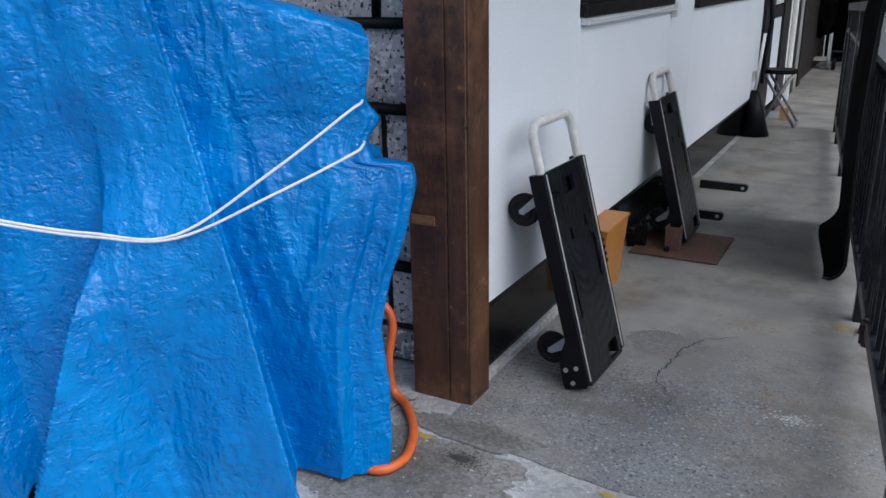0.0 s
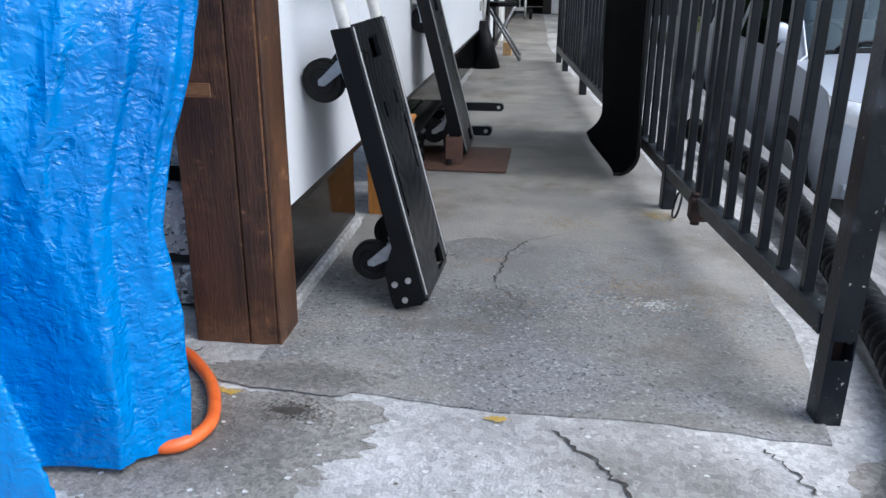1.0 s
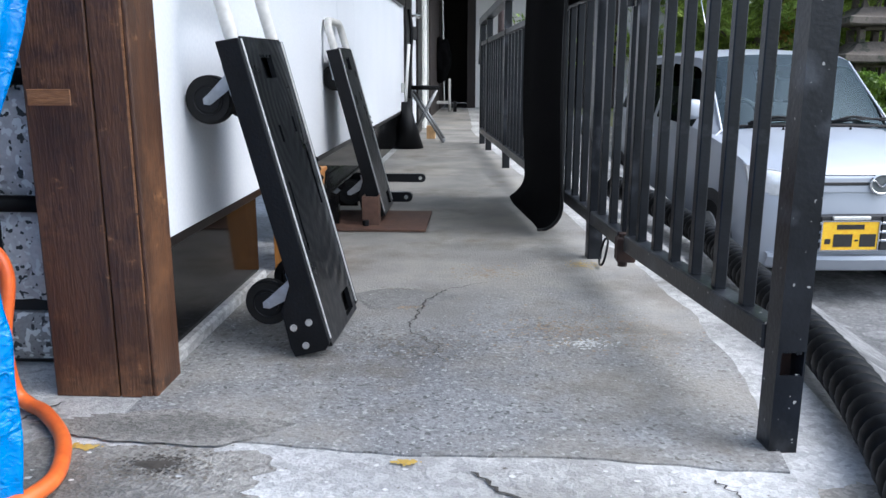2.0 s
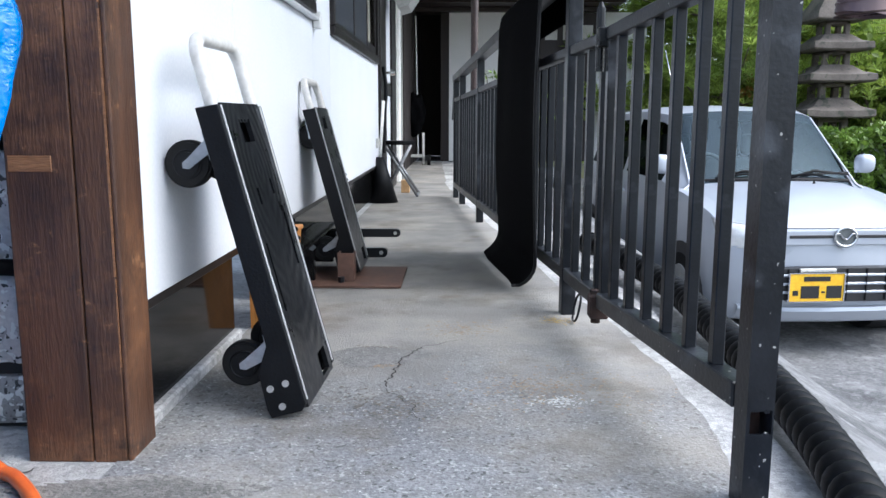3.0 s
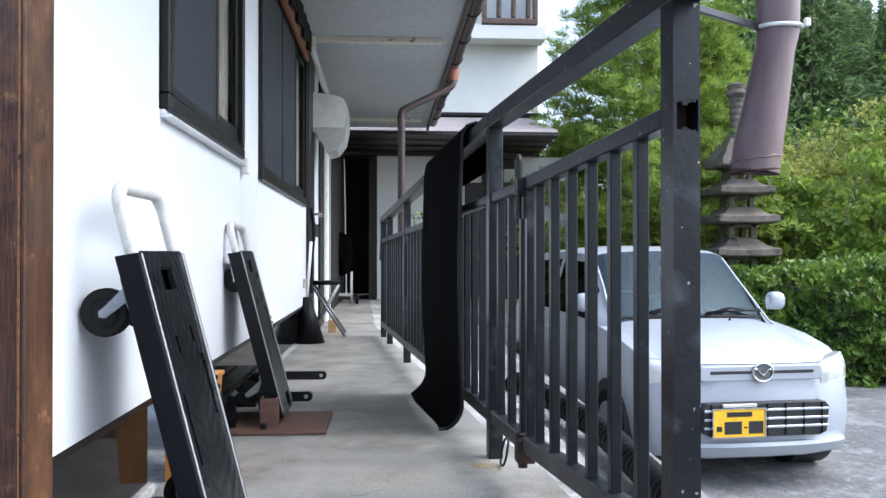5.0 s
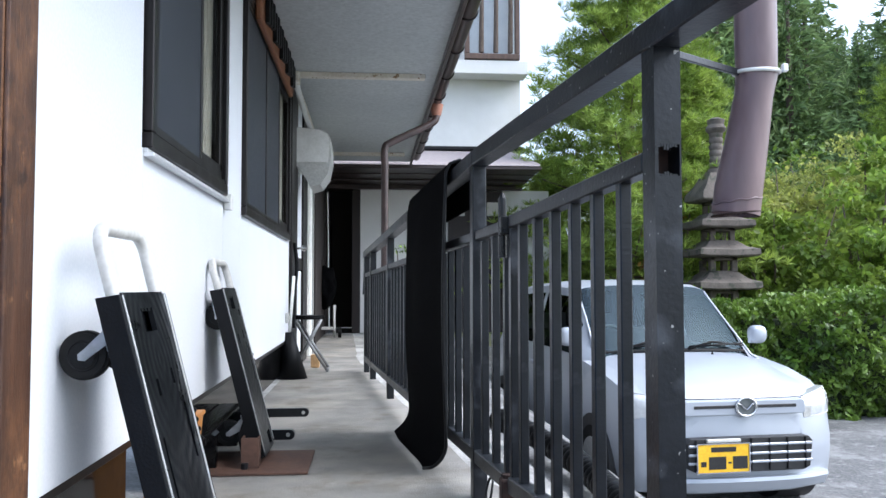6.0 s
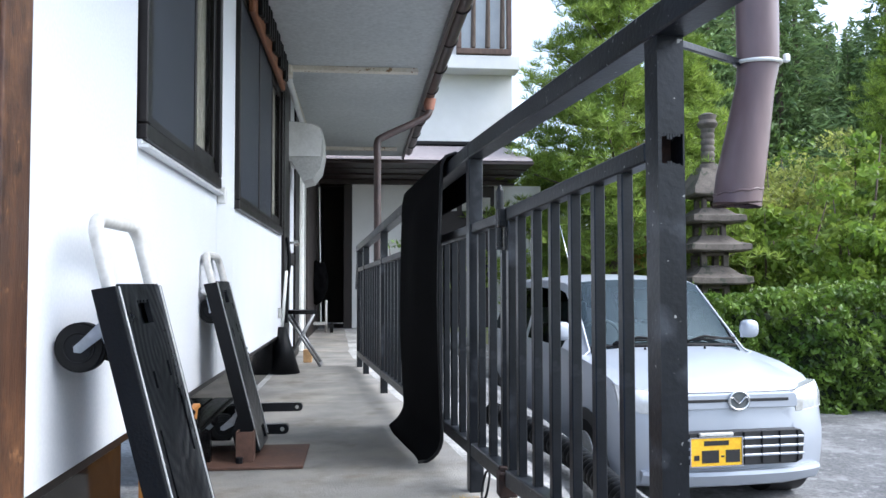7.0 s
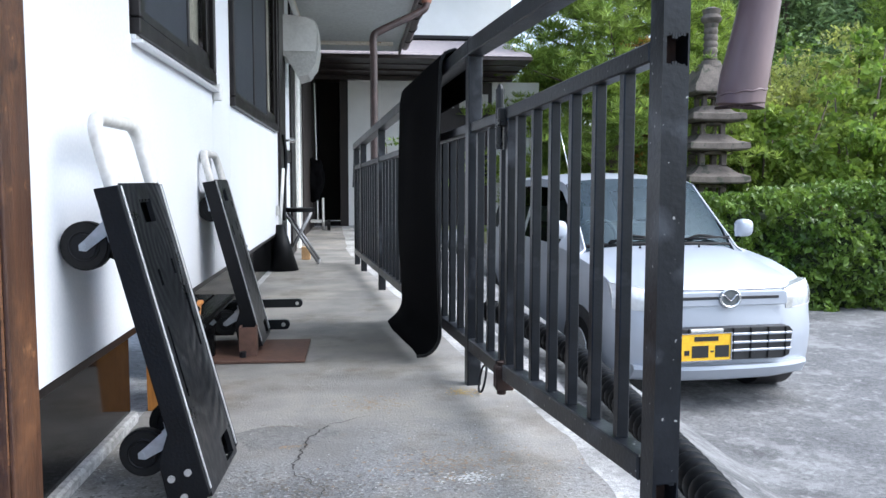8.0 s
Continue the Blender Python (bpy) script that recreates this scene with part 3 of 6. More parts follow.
def specks(cx, cy, rx, ry, z, material, label, seed, count, r):
    """A worn stain of many small uneven flecks, dense in the middle."""
    gen = random.Random(seed)
    bm = B()
    for k in range(count):
        x, y = cx + gen.gauss(0, rx * 0.5), cy + gen.gauss(0, ry * 0.5)
        q = r * gen.uniform(0.25, 1.0) ** 1.5
        a0, n = gen.random() * 6, gen.randint(5, 8)
        bm.faces.new([bm.verts.new((x + q * gen.uniform(0.5, 1.2) * math.cos(a0 + 6.283 * i / n), y + 0.8 * q * gen.uniform(0.5, 1.2) * math.sin(a0 + 6.283 * i / n), z + k * 2e-6)) for i in range(n)])
    solid("stain", bm, material, label, "stain", "structure")


def blot(cx, cy, rx, ry, z, material, label, seed):
    """A continuous stain with a ragged outline."""
    bm = B()
    ring = []
    for k in range(140):
        a = 2 * math.pi * k / 140
        q = 1 + 0.30 * noise.noise((math.cos(a) * 1.6 + seed, math.sin(a) * 1.6, seed)) + 0.16 * noise.noise((math.cos(a) * 6, math.sin(a) * 6 + seed, 2)) + 0.09 * noise.noise((math.cos(a) * 21, math.sin(a) * 21, seed))
        ring.append(bm.verts.new((cx + rx * q * math.cos(a), cy + ry * q * math.sin(a), z)))
    bm.faces.new(ring)
    solid("stain", bm, material, label, "stain", "structure")


for k, (tone, grow) in enumerate(((0.27, 1.25), (0.225, 1.0), (0.185, 0.78), (0.15, 0.5))):
    dirt = concrete("dirt", (tone * 0.8, tone * 0.76, tone * 0.68), (tone * 1.2, tone * 1.15, tone * 1.06), 110, (tone * 0.6, tone * 0.57, tone * 0.5), 0.8, 0.26)
    blot(-0.07, 1.645, 0.31 * grow, 0.15 * grow, 0.0006 + 0.0003 * k, dirt, "grey-brown dirt on pale concrete", 3.3 + k * 1.7)
    if k:
        blot(0.08, 1.875, 0.20 * grow, 0.060 * grow, 0.0046 + 0.0003 * k, dirt, "grey-brown dirt at the front of the walkway", 5.1 + k)
    if k > 1:
        blot(0.105, 1.748, 0.060 * grow, 0.026 * grow, 0.0018 + 0.0003 * k, M["stain_dark"] if k == 3 else dirt, "dark oily stain on pale concrete", 8.3 + k)
for k, (tone, grow) in enumerate(((0.30, 1.25), (0.22, 1.0), (0.16, 0.7))):
    dirt = concrete("dirt", (tone * 0.82, tone * 0.76, tone * 0.66), (tone * 1.2, tone * 1.12, tone * 1.0), 110, (tone * 0.6, tone * 0.55, tone * 0.46), 0.8, 0.26)
    blot(1.19, 1.60, 0.105 * grow, 0.115 * grow, 0.0008 + 0.0003 * k, dirt, "brown dirt on the concrete beside the fence post", 13.3 + k * 1.9)
patch = concrete("patch", (0.155, 0.152, 0.145), (0.225, 0.220, 0.210), 120, (0.125, 0.120, 0.110), 0.5, 0.16)
blot(0.385, 2.66, 0.125, 0.085, 0.0048, patch, "smooth grey mended patch in the walkway", 21.7)
M["stain_brown"] = mat("stain_brown", (0.13, 0.115, 0.095), (0.19, 0.17, 0.145), 30, 0.9, bump=0.3)
M["stain_rust"] = mat("stain_rust", (0.26, 0.19, 0.125), (0.31, 0.235, 0.165), 30, 0.9, bump=0.3)
M["stain_white"] = mat("stain_white", (0.50, 0.50, 0.49), (0.60, 0.60, 0.58), 30, 0.9, bump=0.3)
specks(0.10, 1.74, 0.12, 0.06, 0.0016, M["stain_brown"], "brown dirt on pale concrete", 11, 500, 0.0045)
specks(-0.05, 1.66, 0.14, 0.10, 0.0012, M["stain_brown"], "brown dirt beside the tarpaulin", 12, 400, 0.0045)
specks(0.11, 1.748, 0.055, 0.030, 0.0026, M["stain_dark"], "dark oily stain on pale concrete", 13, 420, 0.0034)
specks(-0.03, 1.80, 0.028, 0.009, 0.0026, M["stain_yellow"], "yellow paint mark on concrete", 14, 70, 0.006)
specks(0.486, 1.772, 0.016, 0.006, 0.0042, M["stain_yellow"], "small yellow paint mark on concrete", 15, 60, 0.006)
specks(0.39, 2.585, 0.06, 0.018, 0.0044, M["stain_rust"], "faint rust stain on the walkway", 16, 160, 0.006)
specks(0.62, 2.95, 0.12, 0.10, 0.0044, M["stain_rust"], "faint rust stain on the walkway", 17, 160, 0.007)
specks(0.80, 2.42, 0.22, 0.15, 0.0043, M["stain_rust"], "faint rust-brown stain near the fence", 24, 520, 0.006)
specks(0.45, 2.30, 0.16, 0.10, 0.0043, M["stain_brown"], "dull brown stain on the walkway", 25, 380, 0.006)
specks(0.905, 3.05, 0.045, 0.05, 0.0044, M["stain_yellow"], "faded yellow paint mark on the walkway", 18, 190, 0.0045)
specks(0.83, 2.33, 0.06, 0.03, 0.0044, M["stain_white"], "pale splash on the walkway", 19, 200, 0.0055)
specks(0.38, 2.74, 0.05, 0.016, 0.0044, M["stain_brown"], "dull grey-brown patch on the walkway", 20, 200, 0.007)
specks(0.55, 2.3, 0.9, 0.7, 0.0044, M["stain_white"], "pale grit strewn over the walkway", 21, 500, 0.0028)
specks(0.5, 1.45, 1.2, 0.45, 0.0012, M["stain_white"], "pale chalky flecks on the forecourt", 22, 420, 0.007)
specks(0.5, 1.45, 1.2, 0.45, 0.0016, M["stain_brown"], "dark pits in the forecourt concrete", 23, 160, 0.006)

# ---- white panelled house wall ----
wall = thing("wall_house", (0, 4.4, 0), "white smooth panelled house wall above a black base", "wall", kind="structure")
WB = 0.272
seams = [2.118, 2.82, 4.02, 4.46, 6.78]
W1 = (2.832, 4.000, 1.036, 2.12)
W2 = (4.492, 6.640, 1.000, 2.10)


def wall_panel(y0, y1, z0, z1):
    bm = B()
    box(bm, -0.06, 0.0, y0 + 0.0012, y1 - 0.0012, z0, z1, 0.0015)
    part("panel", bm, M["white_panel"], wall)


for y0, y1 in zip(seams, seams[1:]):
    mid = (y0 + y1) / 2
    hole = W1 if W1[0] < mid < W1[1] else W2 if mid > W2[0] else None
    if hole is None:
        wall_panel(y0, y1, WB, 2.36)
    else:
        wall_panel(y0, y1, WB, hole[2])
        wall_panel(y0, y1, hole[3], 2.36)
        if hole is W2:
            wall_panel(y0, W2[0], hole[2] + 0.001, hole[3] - 0.001)
            wall_panel(W2[1], y1, hole[2] + 0.001, hole[3] - 0.001)
bm = B()
box(bm, -0.05, -0.004, 2.118, 6.78, WB - 0.022, WB - 0.001, 0.002)
part("drip_edge", bm, M["bronze_frame"], wall, "dark metal drip strip")
bm = B()
box(bm, -0.09, -0.03, 2.118, 2.83, 0.03, WB - 0.022, 0.003)
box(bm, -0.09, -0.03, 3.32, 6.78, 0.03, WB - 0.022, 0.003)
# black sheet set back behind the opening; the shade of its depth is colour
box(bm, -0.55, -0.50, 2.8, 3.4, 0.0, WB + 0.3)
part("base_board", bm, M["black_base"], wall, "glossy black base board")
bm = B()
box(bm, -0.10, -0.012, 2.118, 2.84, -0.002, 0.03, 0.006)
part("base_ledge", bm, M["pale_concrete"], wall, "raw concrete ledge")
# near-black filler behind and above the panels, painting shade into the gaps
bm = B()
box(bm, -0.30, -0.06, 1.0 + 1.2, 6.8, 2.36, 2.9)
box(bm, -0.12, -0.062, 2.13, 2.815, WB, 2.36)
part("backing", bm, M["shade_black"], wall)


def window(y0, y1, z0, z1, label, screens, fixed):
    """Sliding window in a dark bronze frame: panels of insect screen, then a glazed leaf."""
    w = thing("window_1" if y0 < 4 else "window_2", (0, (y0 + y1) / 2, z0), label, "window", kind="structure")
    fr = 0.045
    bm = B()
    for a, b, c, d in ((y0, y1, z0, z0 + fr), (y0, y1, z1 - fr, z1), (y0, y0 + fr, z0 + fr, z1 - fr), (y1 - fr, y1, z0 + fr, z1 - fr)):
        box(bm, -0.08, 0.024, a + 0.001, b - 0.001, c + 0.001, d - 0.001, 0.003)
    box(bm, 0.004, 0.018, y0 + fr, y1 - fr, z0 + fr, z0 + fr + 0.012)
    part("window_frame", bm, M["bronze_frame"], w)
    a, b, c, d = y0 + fr, y1 - fr, z0 + fr, z1 - fr
    edges = [a + (b - a) * k for k in screens]
    for s0, s1 in zip(edges, edges[1:]):
        bm = B()
        st = 0.026
        for q in ((s0, s1, c, c + st), (s0, s1, d - st, d), (s0, s0 + st, c + st, d - st), (s1 - st, s1, c + st, d - st)):
            box(bm, 0.008, 0.020, q[0], q[1], q[2], q[3], 0.002)
        sc = part("screen_frame", bm, M["bronze_frame"], w)
        bm = B()
        box(bm, 0.012, 0.015, s0 + st, s1 - st, c + st, d - st)
        part("insect_screen", bm, M["screen"], sc, "taut dark grey insect screen")
    s0, s1 = edges[-1] - 0.02, b
    bm = B()
    st = 0.05
    for q in ((s0, s1, c, c + st + 0.02), (s0, s1, d - st, d), (s0, s0 + st * 0.6, c + st, d - st), (s1 - st, s1, c + st, d - st)):
        box(bm, -0.014, 0.006, q[0], q[1], q[2], q[3], 0.002)
    leaf = part("sash", bm, M["bronze_frame"], w)
    bm = B()
    box(bm, -0.003, 0.001, s0 + 0.02, s1 - st, c + st, d - st)
    g = part("pane", bm, M["window_glass"], leaf, "clear glass pane")
    g.visible_shadow = False
    bm = B()
    n = 90
    last = None
    for i in range(n + 1):
        yy = s0 + (s1 - s0) * i / n
        xx = -0.045 + 0.014 * math.sin(i * 0.62) + 0.008 * math.sin(i * 1.7)
        now = (bm.verts.new((xx, yy, c + 0.02)), bm.verts.new((xx, yy, d)))
        if last:
            bm.faces.new((last[0], now[0], now[1], last[1]))
        last = now
    part("curtain", bm, M["curtain"], w, "pale pleated curtain", smooth=0)
    # near-black sheet in place of a room; its darkness is painted
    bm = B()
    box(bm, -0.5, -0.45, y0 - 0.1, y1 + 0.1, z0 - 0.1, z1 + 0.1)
    part("room_back", bm, M["shade_black"], w)
    return w


M["window_glass"] = glass("window_glass", (0.80, 0.80, 0.77))
w1 = window(*W1, "sliding window with dark insect screen and pale curtain", (0.0, 0.58), True)
bm = B()
box(bm, 0.0005, 0.030, W1[0] - 0.004, W1[1] + 0.02, W1[2] - 0.024, W1[2] - 0.013, 0.003, seg=2)
box(bm, 0.0005, 0.012, W1[0] - 0.004, W1[1] + 0.02, W1[2] - 0.013, W1[2] - 0.001, 0.001)
part("window_sill", bm, M["alu_trim"], w1, "pale metal sill with an end cap")
bm = B()
box(bm, 0.001, 0.036, W1[1] + 0.022, W1[1] + 0.062, W1[2] - 0.056, W1[2] + 0.012, 0.006, seg=2)
part("sill_cap", bm, M["pvc_white"], w1, "white plastic end cap")
window(*W2, "wide sliding window with dark insect screens", (0.0, 0.36, 0.68), True)

# wooden board with dark strips above the far window
board = thing("wooden_sign", (0.02, 5.6, 2.12), "brown wooden board with raised black strips above a window", "sign")
bm = B()
box(bm, 0.026, 0.056, 4.72, 6.42, 2.02, 2.26, 0.006)
part("board", bm, M["sign_wood"], board)
for k in range(14):
    bm = B()
    y = 4.86 + k * 0.112
    box(bm, 0.056, 0.080, y, y + 0.05, 2.05 + 0.02 * (k % 3), 2.23 - 0.015 * (k % 2), 0.004)
    part("strip", bm, M["plastic_black"], board, "black raised strip")

# ---- timber corner post and stone front ----
post = thing("timber_post", (-0.095, 2.06, 0), "dark brown weathered timber corner post of three boards", "post")
for a, b, c, d in ((-0.182, -0.0632, 2.0, 2.115), (-0.0606, -0.0012, 1.9995, 2.04), (-0.0008, 0.008, 2.0005, 2.117)):
    bm = B()
    box(bm, a, b, c, d, 0.0, 2.6, 0.0028, seg=2)
    part("board", bm, M["timber"], post)
bm = B()
box(bm, -0.176, -0.10, 1.9985, 2.002, 0.528, 0.556, 0.001)
part("patch", bm, M["timber_pale"], post, "paler worn patch in the wood")
for z0, z1, w in ((0.18, 0.34, 0.0010), (0.345, 0.80, 0.0020), (0.81, 1.32, 0.0015), (1.34, 2.59, 0.0022)):
    bm = B()
    box(bm, -0.0016 - w * 1.3, -0.0008 + w * 0.3, 1.9988, 2.0002, z0, z1, 0.0)
    part("worn_edge", bm, M["timber_pale"], post, "pale rubbed corner of the board")
# black strip fills the board gap, so its shade is painted in
bm = B()
box(bm, -0.0642, -0.0596, 2.012, 2.03, 0.0, 2.6)
part("backing", bm, M["black_base"], post, "black strip that paints the shade in the gap between the boards")

stone = thing("wall_stone", (-1.4, 2.16, 0), "pale split stone blocks set in a black steel grid", "wall", kind="structure")
# near-black slab gives the gaps between blocks their shade by colour
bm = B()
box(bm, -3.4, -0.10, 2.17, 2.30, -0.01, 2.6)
part("backing", bm, M["shade_black"], stone)
rows = [0.0, 0.125, 0.335, 0.575, 0.815, 1.055, 1.30, 1.55, 1.80, 2.05, 2.3]


def stone_block(w, h, seed):
    """One block with an uneven split face."""
    bm = B()
    nx, nz = 8, 5
    g = [[bm.verts.new((w * i / nx, -0.012 * noise.noise((i * 0.8 + seed, k * 0.9, seed)) - (0.010 if 0 < i < nx and 0 < k < nz else -0.004), h * k / nz)) for i in range(nx + 1)] for k in range(nz + 1)]
    for k in range(nz):
        for i in range(nx):
            bm.faces.new((g[k][i], g[k][i + 1], g[k + 1][i + 1], g[k + 1][i]))
    rim = [g[0][i] for i in range(nx + 1)] + [g[k][nx] for k in range(1, nz + 1)] + [g[nz][i] for i in range(nx - 1, -1, -1)] + [g[k][0] for k in range(nz - 1, 0, -1)]
    back = [bm.verts.new((v.co.x, 0.06, v.co.z)) for v in rim]
    for i in range(len(rim)):
        bm.faces.new((rim[i], back[i], back[(i + 1) % len(rim)], rim[(i + 1) % len(rim)]))
    return bm


for r, (z0, z1) in enumerate(zip(rows, rows[1:])):
    x1 = -0.13
    x0 = -0.36 if r % 2 else -0.625
    while x1 > -2.6:
        bm = stone_block(x1 - x0 - 0.028, z1 - z0 - 0.028, r * 3.1 + x1)
        bmesh.ops.translate(bm, vec=(x0 + 0.014, 2.15, z0 + 0.014), verts=bm.verts)
        part("stone_block", bm, M["granite"] if r < 1 else M["pale_stone"], stone, smooth=40)
        x1, x0 = x0, x0 - 0.53
for z in rows[2:-1]:
    bm = B()
    sweep(bm, [(-3.2, 2.135, z), (-0.15, 2.135, z)], 0.016, 10)
    part("grid_bar", bm, M["plastic_black"], stone, "black steel bar")
for x in (-0.36, -0.89, -1.42, -1.95):
    bm = B()
    sweep(bm, [(x, 2.146, 1.055), (x, 2.146, 2.4)], 0.013, 10)
    part("grid_bar", bm, M["plastic_black"], stone, "black steel bar")

# ---- eave ----
EZ = 2.26
bm = B()
box(bm, -0.3, 1.13, 1.5, 10.9, EZ + 0.002, EZ + 0.03)
box(bm, -0.3, 1.13, 1.5, 10.9, EZ + 0.12, EZ + 0.16)
solid("ceiling", bm, M["soffit"], "pale grey smooth eave soffit over the walkway", "ceiling", "structure")
for y in (3.0, 6.62, 10.2):
    bm = B()
    box(bm, 0.02, 1.02, y, y + 0.07, EZ - 0.035, EZ + 0.001, 0.004)
    solid("soffit_batten", bm, M["soffit_strip"], "stained cream batten across the eave soffit", "batten", "structure")
bm = B()
box(bm, -0.0, 0.05, 2.12, 10.9, EZ - 0.05, EZ, 0.004)
solid("soffit_trim", bm, M["soffit_strip"], "cream trim between wall and soffit", "trim", "structure")
gut = thing("rain_gutter", (1.18, 6.5, EZ), "dark brown half-round rain gutter with brackets along the eave", "gutter")
bm = B()
box(bm, 1.11, 1.135, 1.5, 10.9, EZ - 0.05, EZ + 0.16, 0.004)
part("fascia", bm, M["gutter_brown"], gut)
bm = B()
n = 12
prof = [(1.195 + 0.055 * math.cos(a), EZ + 0.075 + 0.06 * math.sin(a)) for a in [math.pi + math.pi * k / n for k in range(n + 1)]]
prof += [(1.195 + 0.049 * math.cos(a), EZ + 0.077 + 0.053 * math.sin(a)) for a in [2 * math.pi - math.pi * k / n for k in range(n + 1)]]
prism(bm, prof, "y", 1.5, 10.9)
part("trough", bm, M["gutter_brown"], gut, smooth=40)
for k in range(13):
    bm = B()
    y = 1.9 + k * 0.7
    sweep(bm, [(1.195 + 0.06 * math.cos(a), y, EZ + 0.075 + 0.065 * math.sin(a)) for a in [math.pi + math.pi * q / 10 for q in range(11)]], 0.006, 6)
    part("bracket", bm, M["bronze_frame"], gut)

pipe = thing("downpipe", (0.74, 7.6, 0), "dark brown rain downpipe with two elbows", "pipe")
bm = B()
pts = smooth_path([(1.195, 7.72, EZ + 0.02), (1.19, 7.71, EZ - 0.10), (1.12, 7.69, EZ - 0.17), (0.80, 7.60, EZ - 0.34), (0.735, 7.58, EZ - 0.40), (0.735, 7.58, EZ - 0.55)], 6) + [Vector((0.735, 7.58, 0.0))]
sweep(bm, pts, 0.032, 14)
part("tube", bm, M["gutter_brown"], pipe, smooth=50)
bm = B()
cyl(bm, (1.195, 7.72, EZ + 0.02), (1.195, 7.72, EZ - 0.08), 0.062, 0.04, 18)
part("funnel", bm, M["copper_pvc"], pipe, "reddish plastic outlet funnel", smooth=40)

# ---- fence with gate ----
def rail(bm, y0, y1, za, zb, h, w, off=0.0, bevel=0.003):
    """A rectangular rail along the fence line from y0 to y1, underside at za, zb."""
    a, b = Vector((fence_x(y0) + off, y0, za + h / 2)), Vector((fence_x(y1) + off, y1, zb + h / 2))
    d = b - a
    m = Matrix.Translation((a + b) / 2) @ d.to_track_quat("Y", "Z").to_matrix().to_4x4()
    box(bm, -w / 2, w / 2, -d.length / 2, d.length / 2, -h / 2, h / 2, bevel, m)


def lin(y, *pts):
    for (a, za), (b, zb) in zip(pts, pts[1:]):
        if y <= b or (b, zb) == pts[-1]:
            return za + (zb - za) * (y - a) / (b - a)


HR = ((1.2, 1.040), (3.12, 1.042), (7.1, 0.883))
TR = ((1.84, 0.85), (2.75, 0.815), (3.12, 0.797), (7.1, 0.735))
BR = ((1.84, 0.154), (2.75, 0.118), (3.12, 0.105), (7.1, 0.085))
ANG = math.degrees(math.atan(0.0962))


def fence_post(parent, y, s, top, name="post"):
    bm = B()
    m = pose(fence_x(y), y, 0, 0, 0, ANG)
    box(bm, -s / 2, s / 2, -s / 2, s / 2, 0.0, top, 0.004, m, 2)
    return part(name, bm, M["black_steel"], parent)


def bars(parent, y0, step, count, skip=()):
    bm = B()
    box(bm, -0.011, 0.011, -0.011, 0.011, 0.0, 1.0, 0.002)
    me = mesh_of("bar", bm, M["black_steel"])
    base = parent.matrix_basis.translation
    for k in range(count):
        if k in skip:
            continue
        y = y0 + step * k
        za, zb = lin(y, *BR) + 0.044, lin(y, *TR) + 0.002
        piece("bar", me, parent, Matrix.Translation(Vector((fence_x(y), y, za)) - base) @ pose(0, 0, 0, 0, 0, ANG) @ Matrix.Diagonal((1, 1, zb - za, 1)))


gate = thing("fence_gate", (fence_x(2.3), 2.3, 0), "black painted steel fence section with a rust-holed end post", "fence", "walkway fence")
m1 = pose(fence_x(1.862), 1.862, 0, 0, 0, ANG)
s, t = 0.0225, 0.003
bm = B()
for q in ((-s, -s + t, -s, s), (s - t, s, -s, s), (-s + t, s - t, s - t, s)):
    box(bm, q[0], q[1], q[2], q[3], 0.0, 1.045, 0.0, m1)
holes = ((0.128, 0.168), (0.835, 0.885))
zs = [0.0, holes[0][0], holes[0][1], holes[1][0], holes[1][1], 1.045]
for i in (0, 2, 4):
    box(bm, -s + t, s - t, -s, -s + t, zs[i], zs[i + 1], 0.0, m1)
for z0, z1 in holes:
    box(bm, -s + t, -s + 0.006, -s, -s + t, z0, z1, 0.0, m1)
    for k in range(7):
        x = -s + 0.006 + (2 * s - 0.012) * k / 7
        h = 0.008 * abs(noise.noise((k * 2.1, z0 * 9, 1))) + 0.001
        box(bm, x, x + 0.004, -s + 0.0004, -s + t, z0, z0 + h, 0.0, m1)
        box(bm, x, x + 0.004, -s + 0.0004, -s + t, z1 - h * 1.4, z1, 0.0, m1)
part("end_post", bm, M["worn_steel"], gate, "hollow post with torn rusty openings")
bm = B()
box(bm, -s + t + 0.0005, s - t - 0.0005, s - t - 0.003, s - t - 0.0005, 0.1, 0.92, 0.0, m1)
part("post_lining", bm, M["rust"], gate, "rusty inside of the post")
bm = B()
rail(bm, 1.90, 2.735, lin(1.9, *TR), lin(2.735, *TR), 0.034, 0.034)
part("top_rail", bm, M["worn_steel"], gate)
bm = B()
rail(bm, 1.90, 2.735, lin(1.9, *BR), lin(2.735, *BR), 0.044, 0.042)
part("bottom_rail", bm, M["worn_steel"], gate)
bars(gate, 2.015, 0.127, 6)
bm = B()
box(bm, -0.012, 0.012, -0.012, 0.012, 0.16, 0.84, 0.002, pose(fence_x(2.735), 2.735, 0, 0, 0, ANG))
part("end_stile", bm, M["black_steel"], gate)
bm = B()
y = 2.775
cyl(bm, (fence_x(y) - 0.02, y, 0.74), (fence_x(y) - 0.02, y, 0.90), 0.012, 0.012, 12)
cyl(bm, (fence_x(y) - 0.02, y, 0.90), (fence_x(y) - 0.02, y, 0.915), 0.010, 0.004, 12)
box(bm, fence_x(y) - 0.03, fence_x(y) + 0.015, y - 0.035, y - 0.005, 0.80, 0.85, 0.003)
part("latch_bolt", bm, M["black_steel"], gate, "black drop bolt at the joint")
bm = B()
box(bm, fence_x(y) - 0.03, fence_x(y) + 0.02, y - 0.03, y + 0.02, 0.085, 0.150, 0.004)
cyl(bm, (fence_x(y) - 0.01, y, 0.07), (fence_x(y) - 0.01, y, 0.16), 0.013, 0.013, 12)
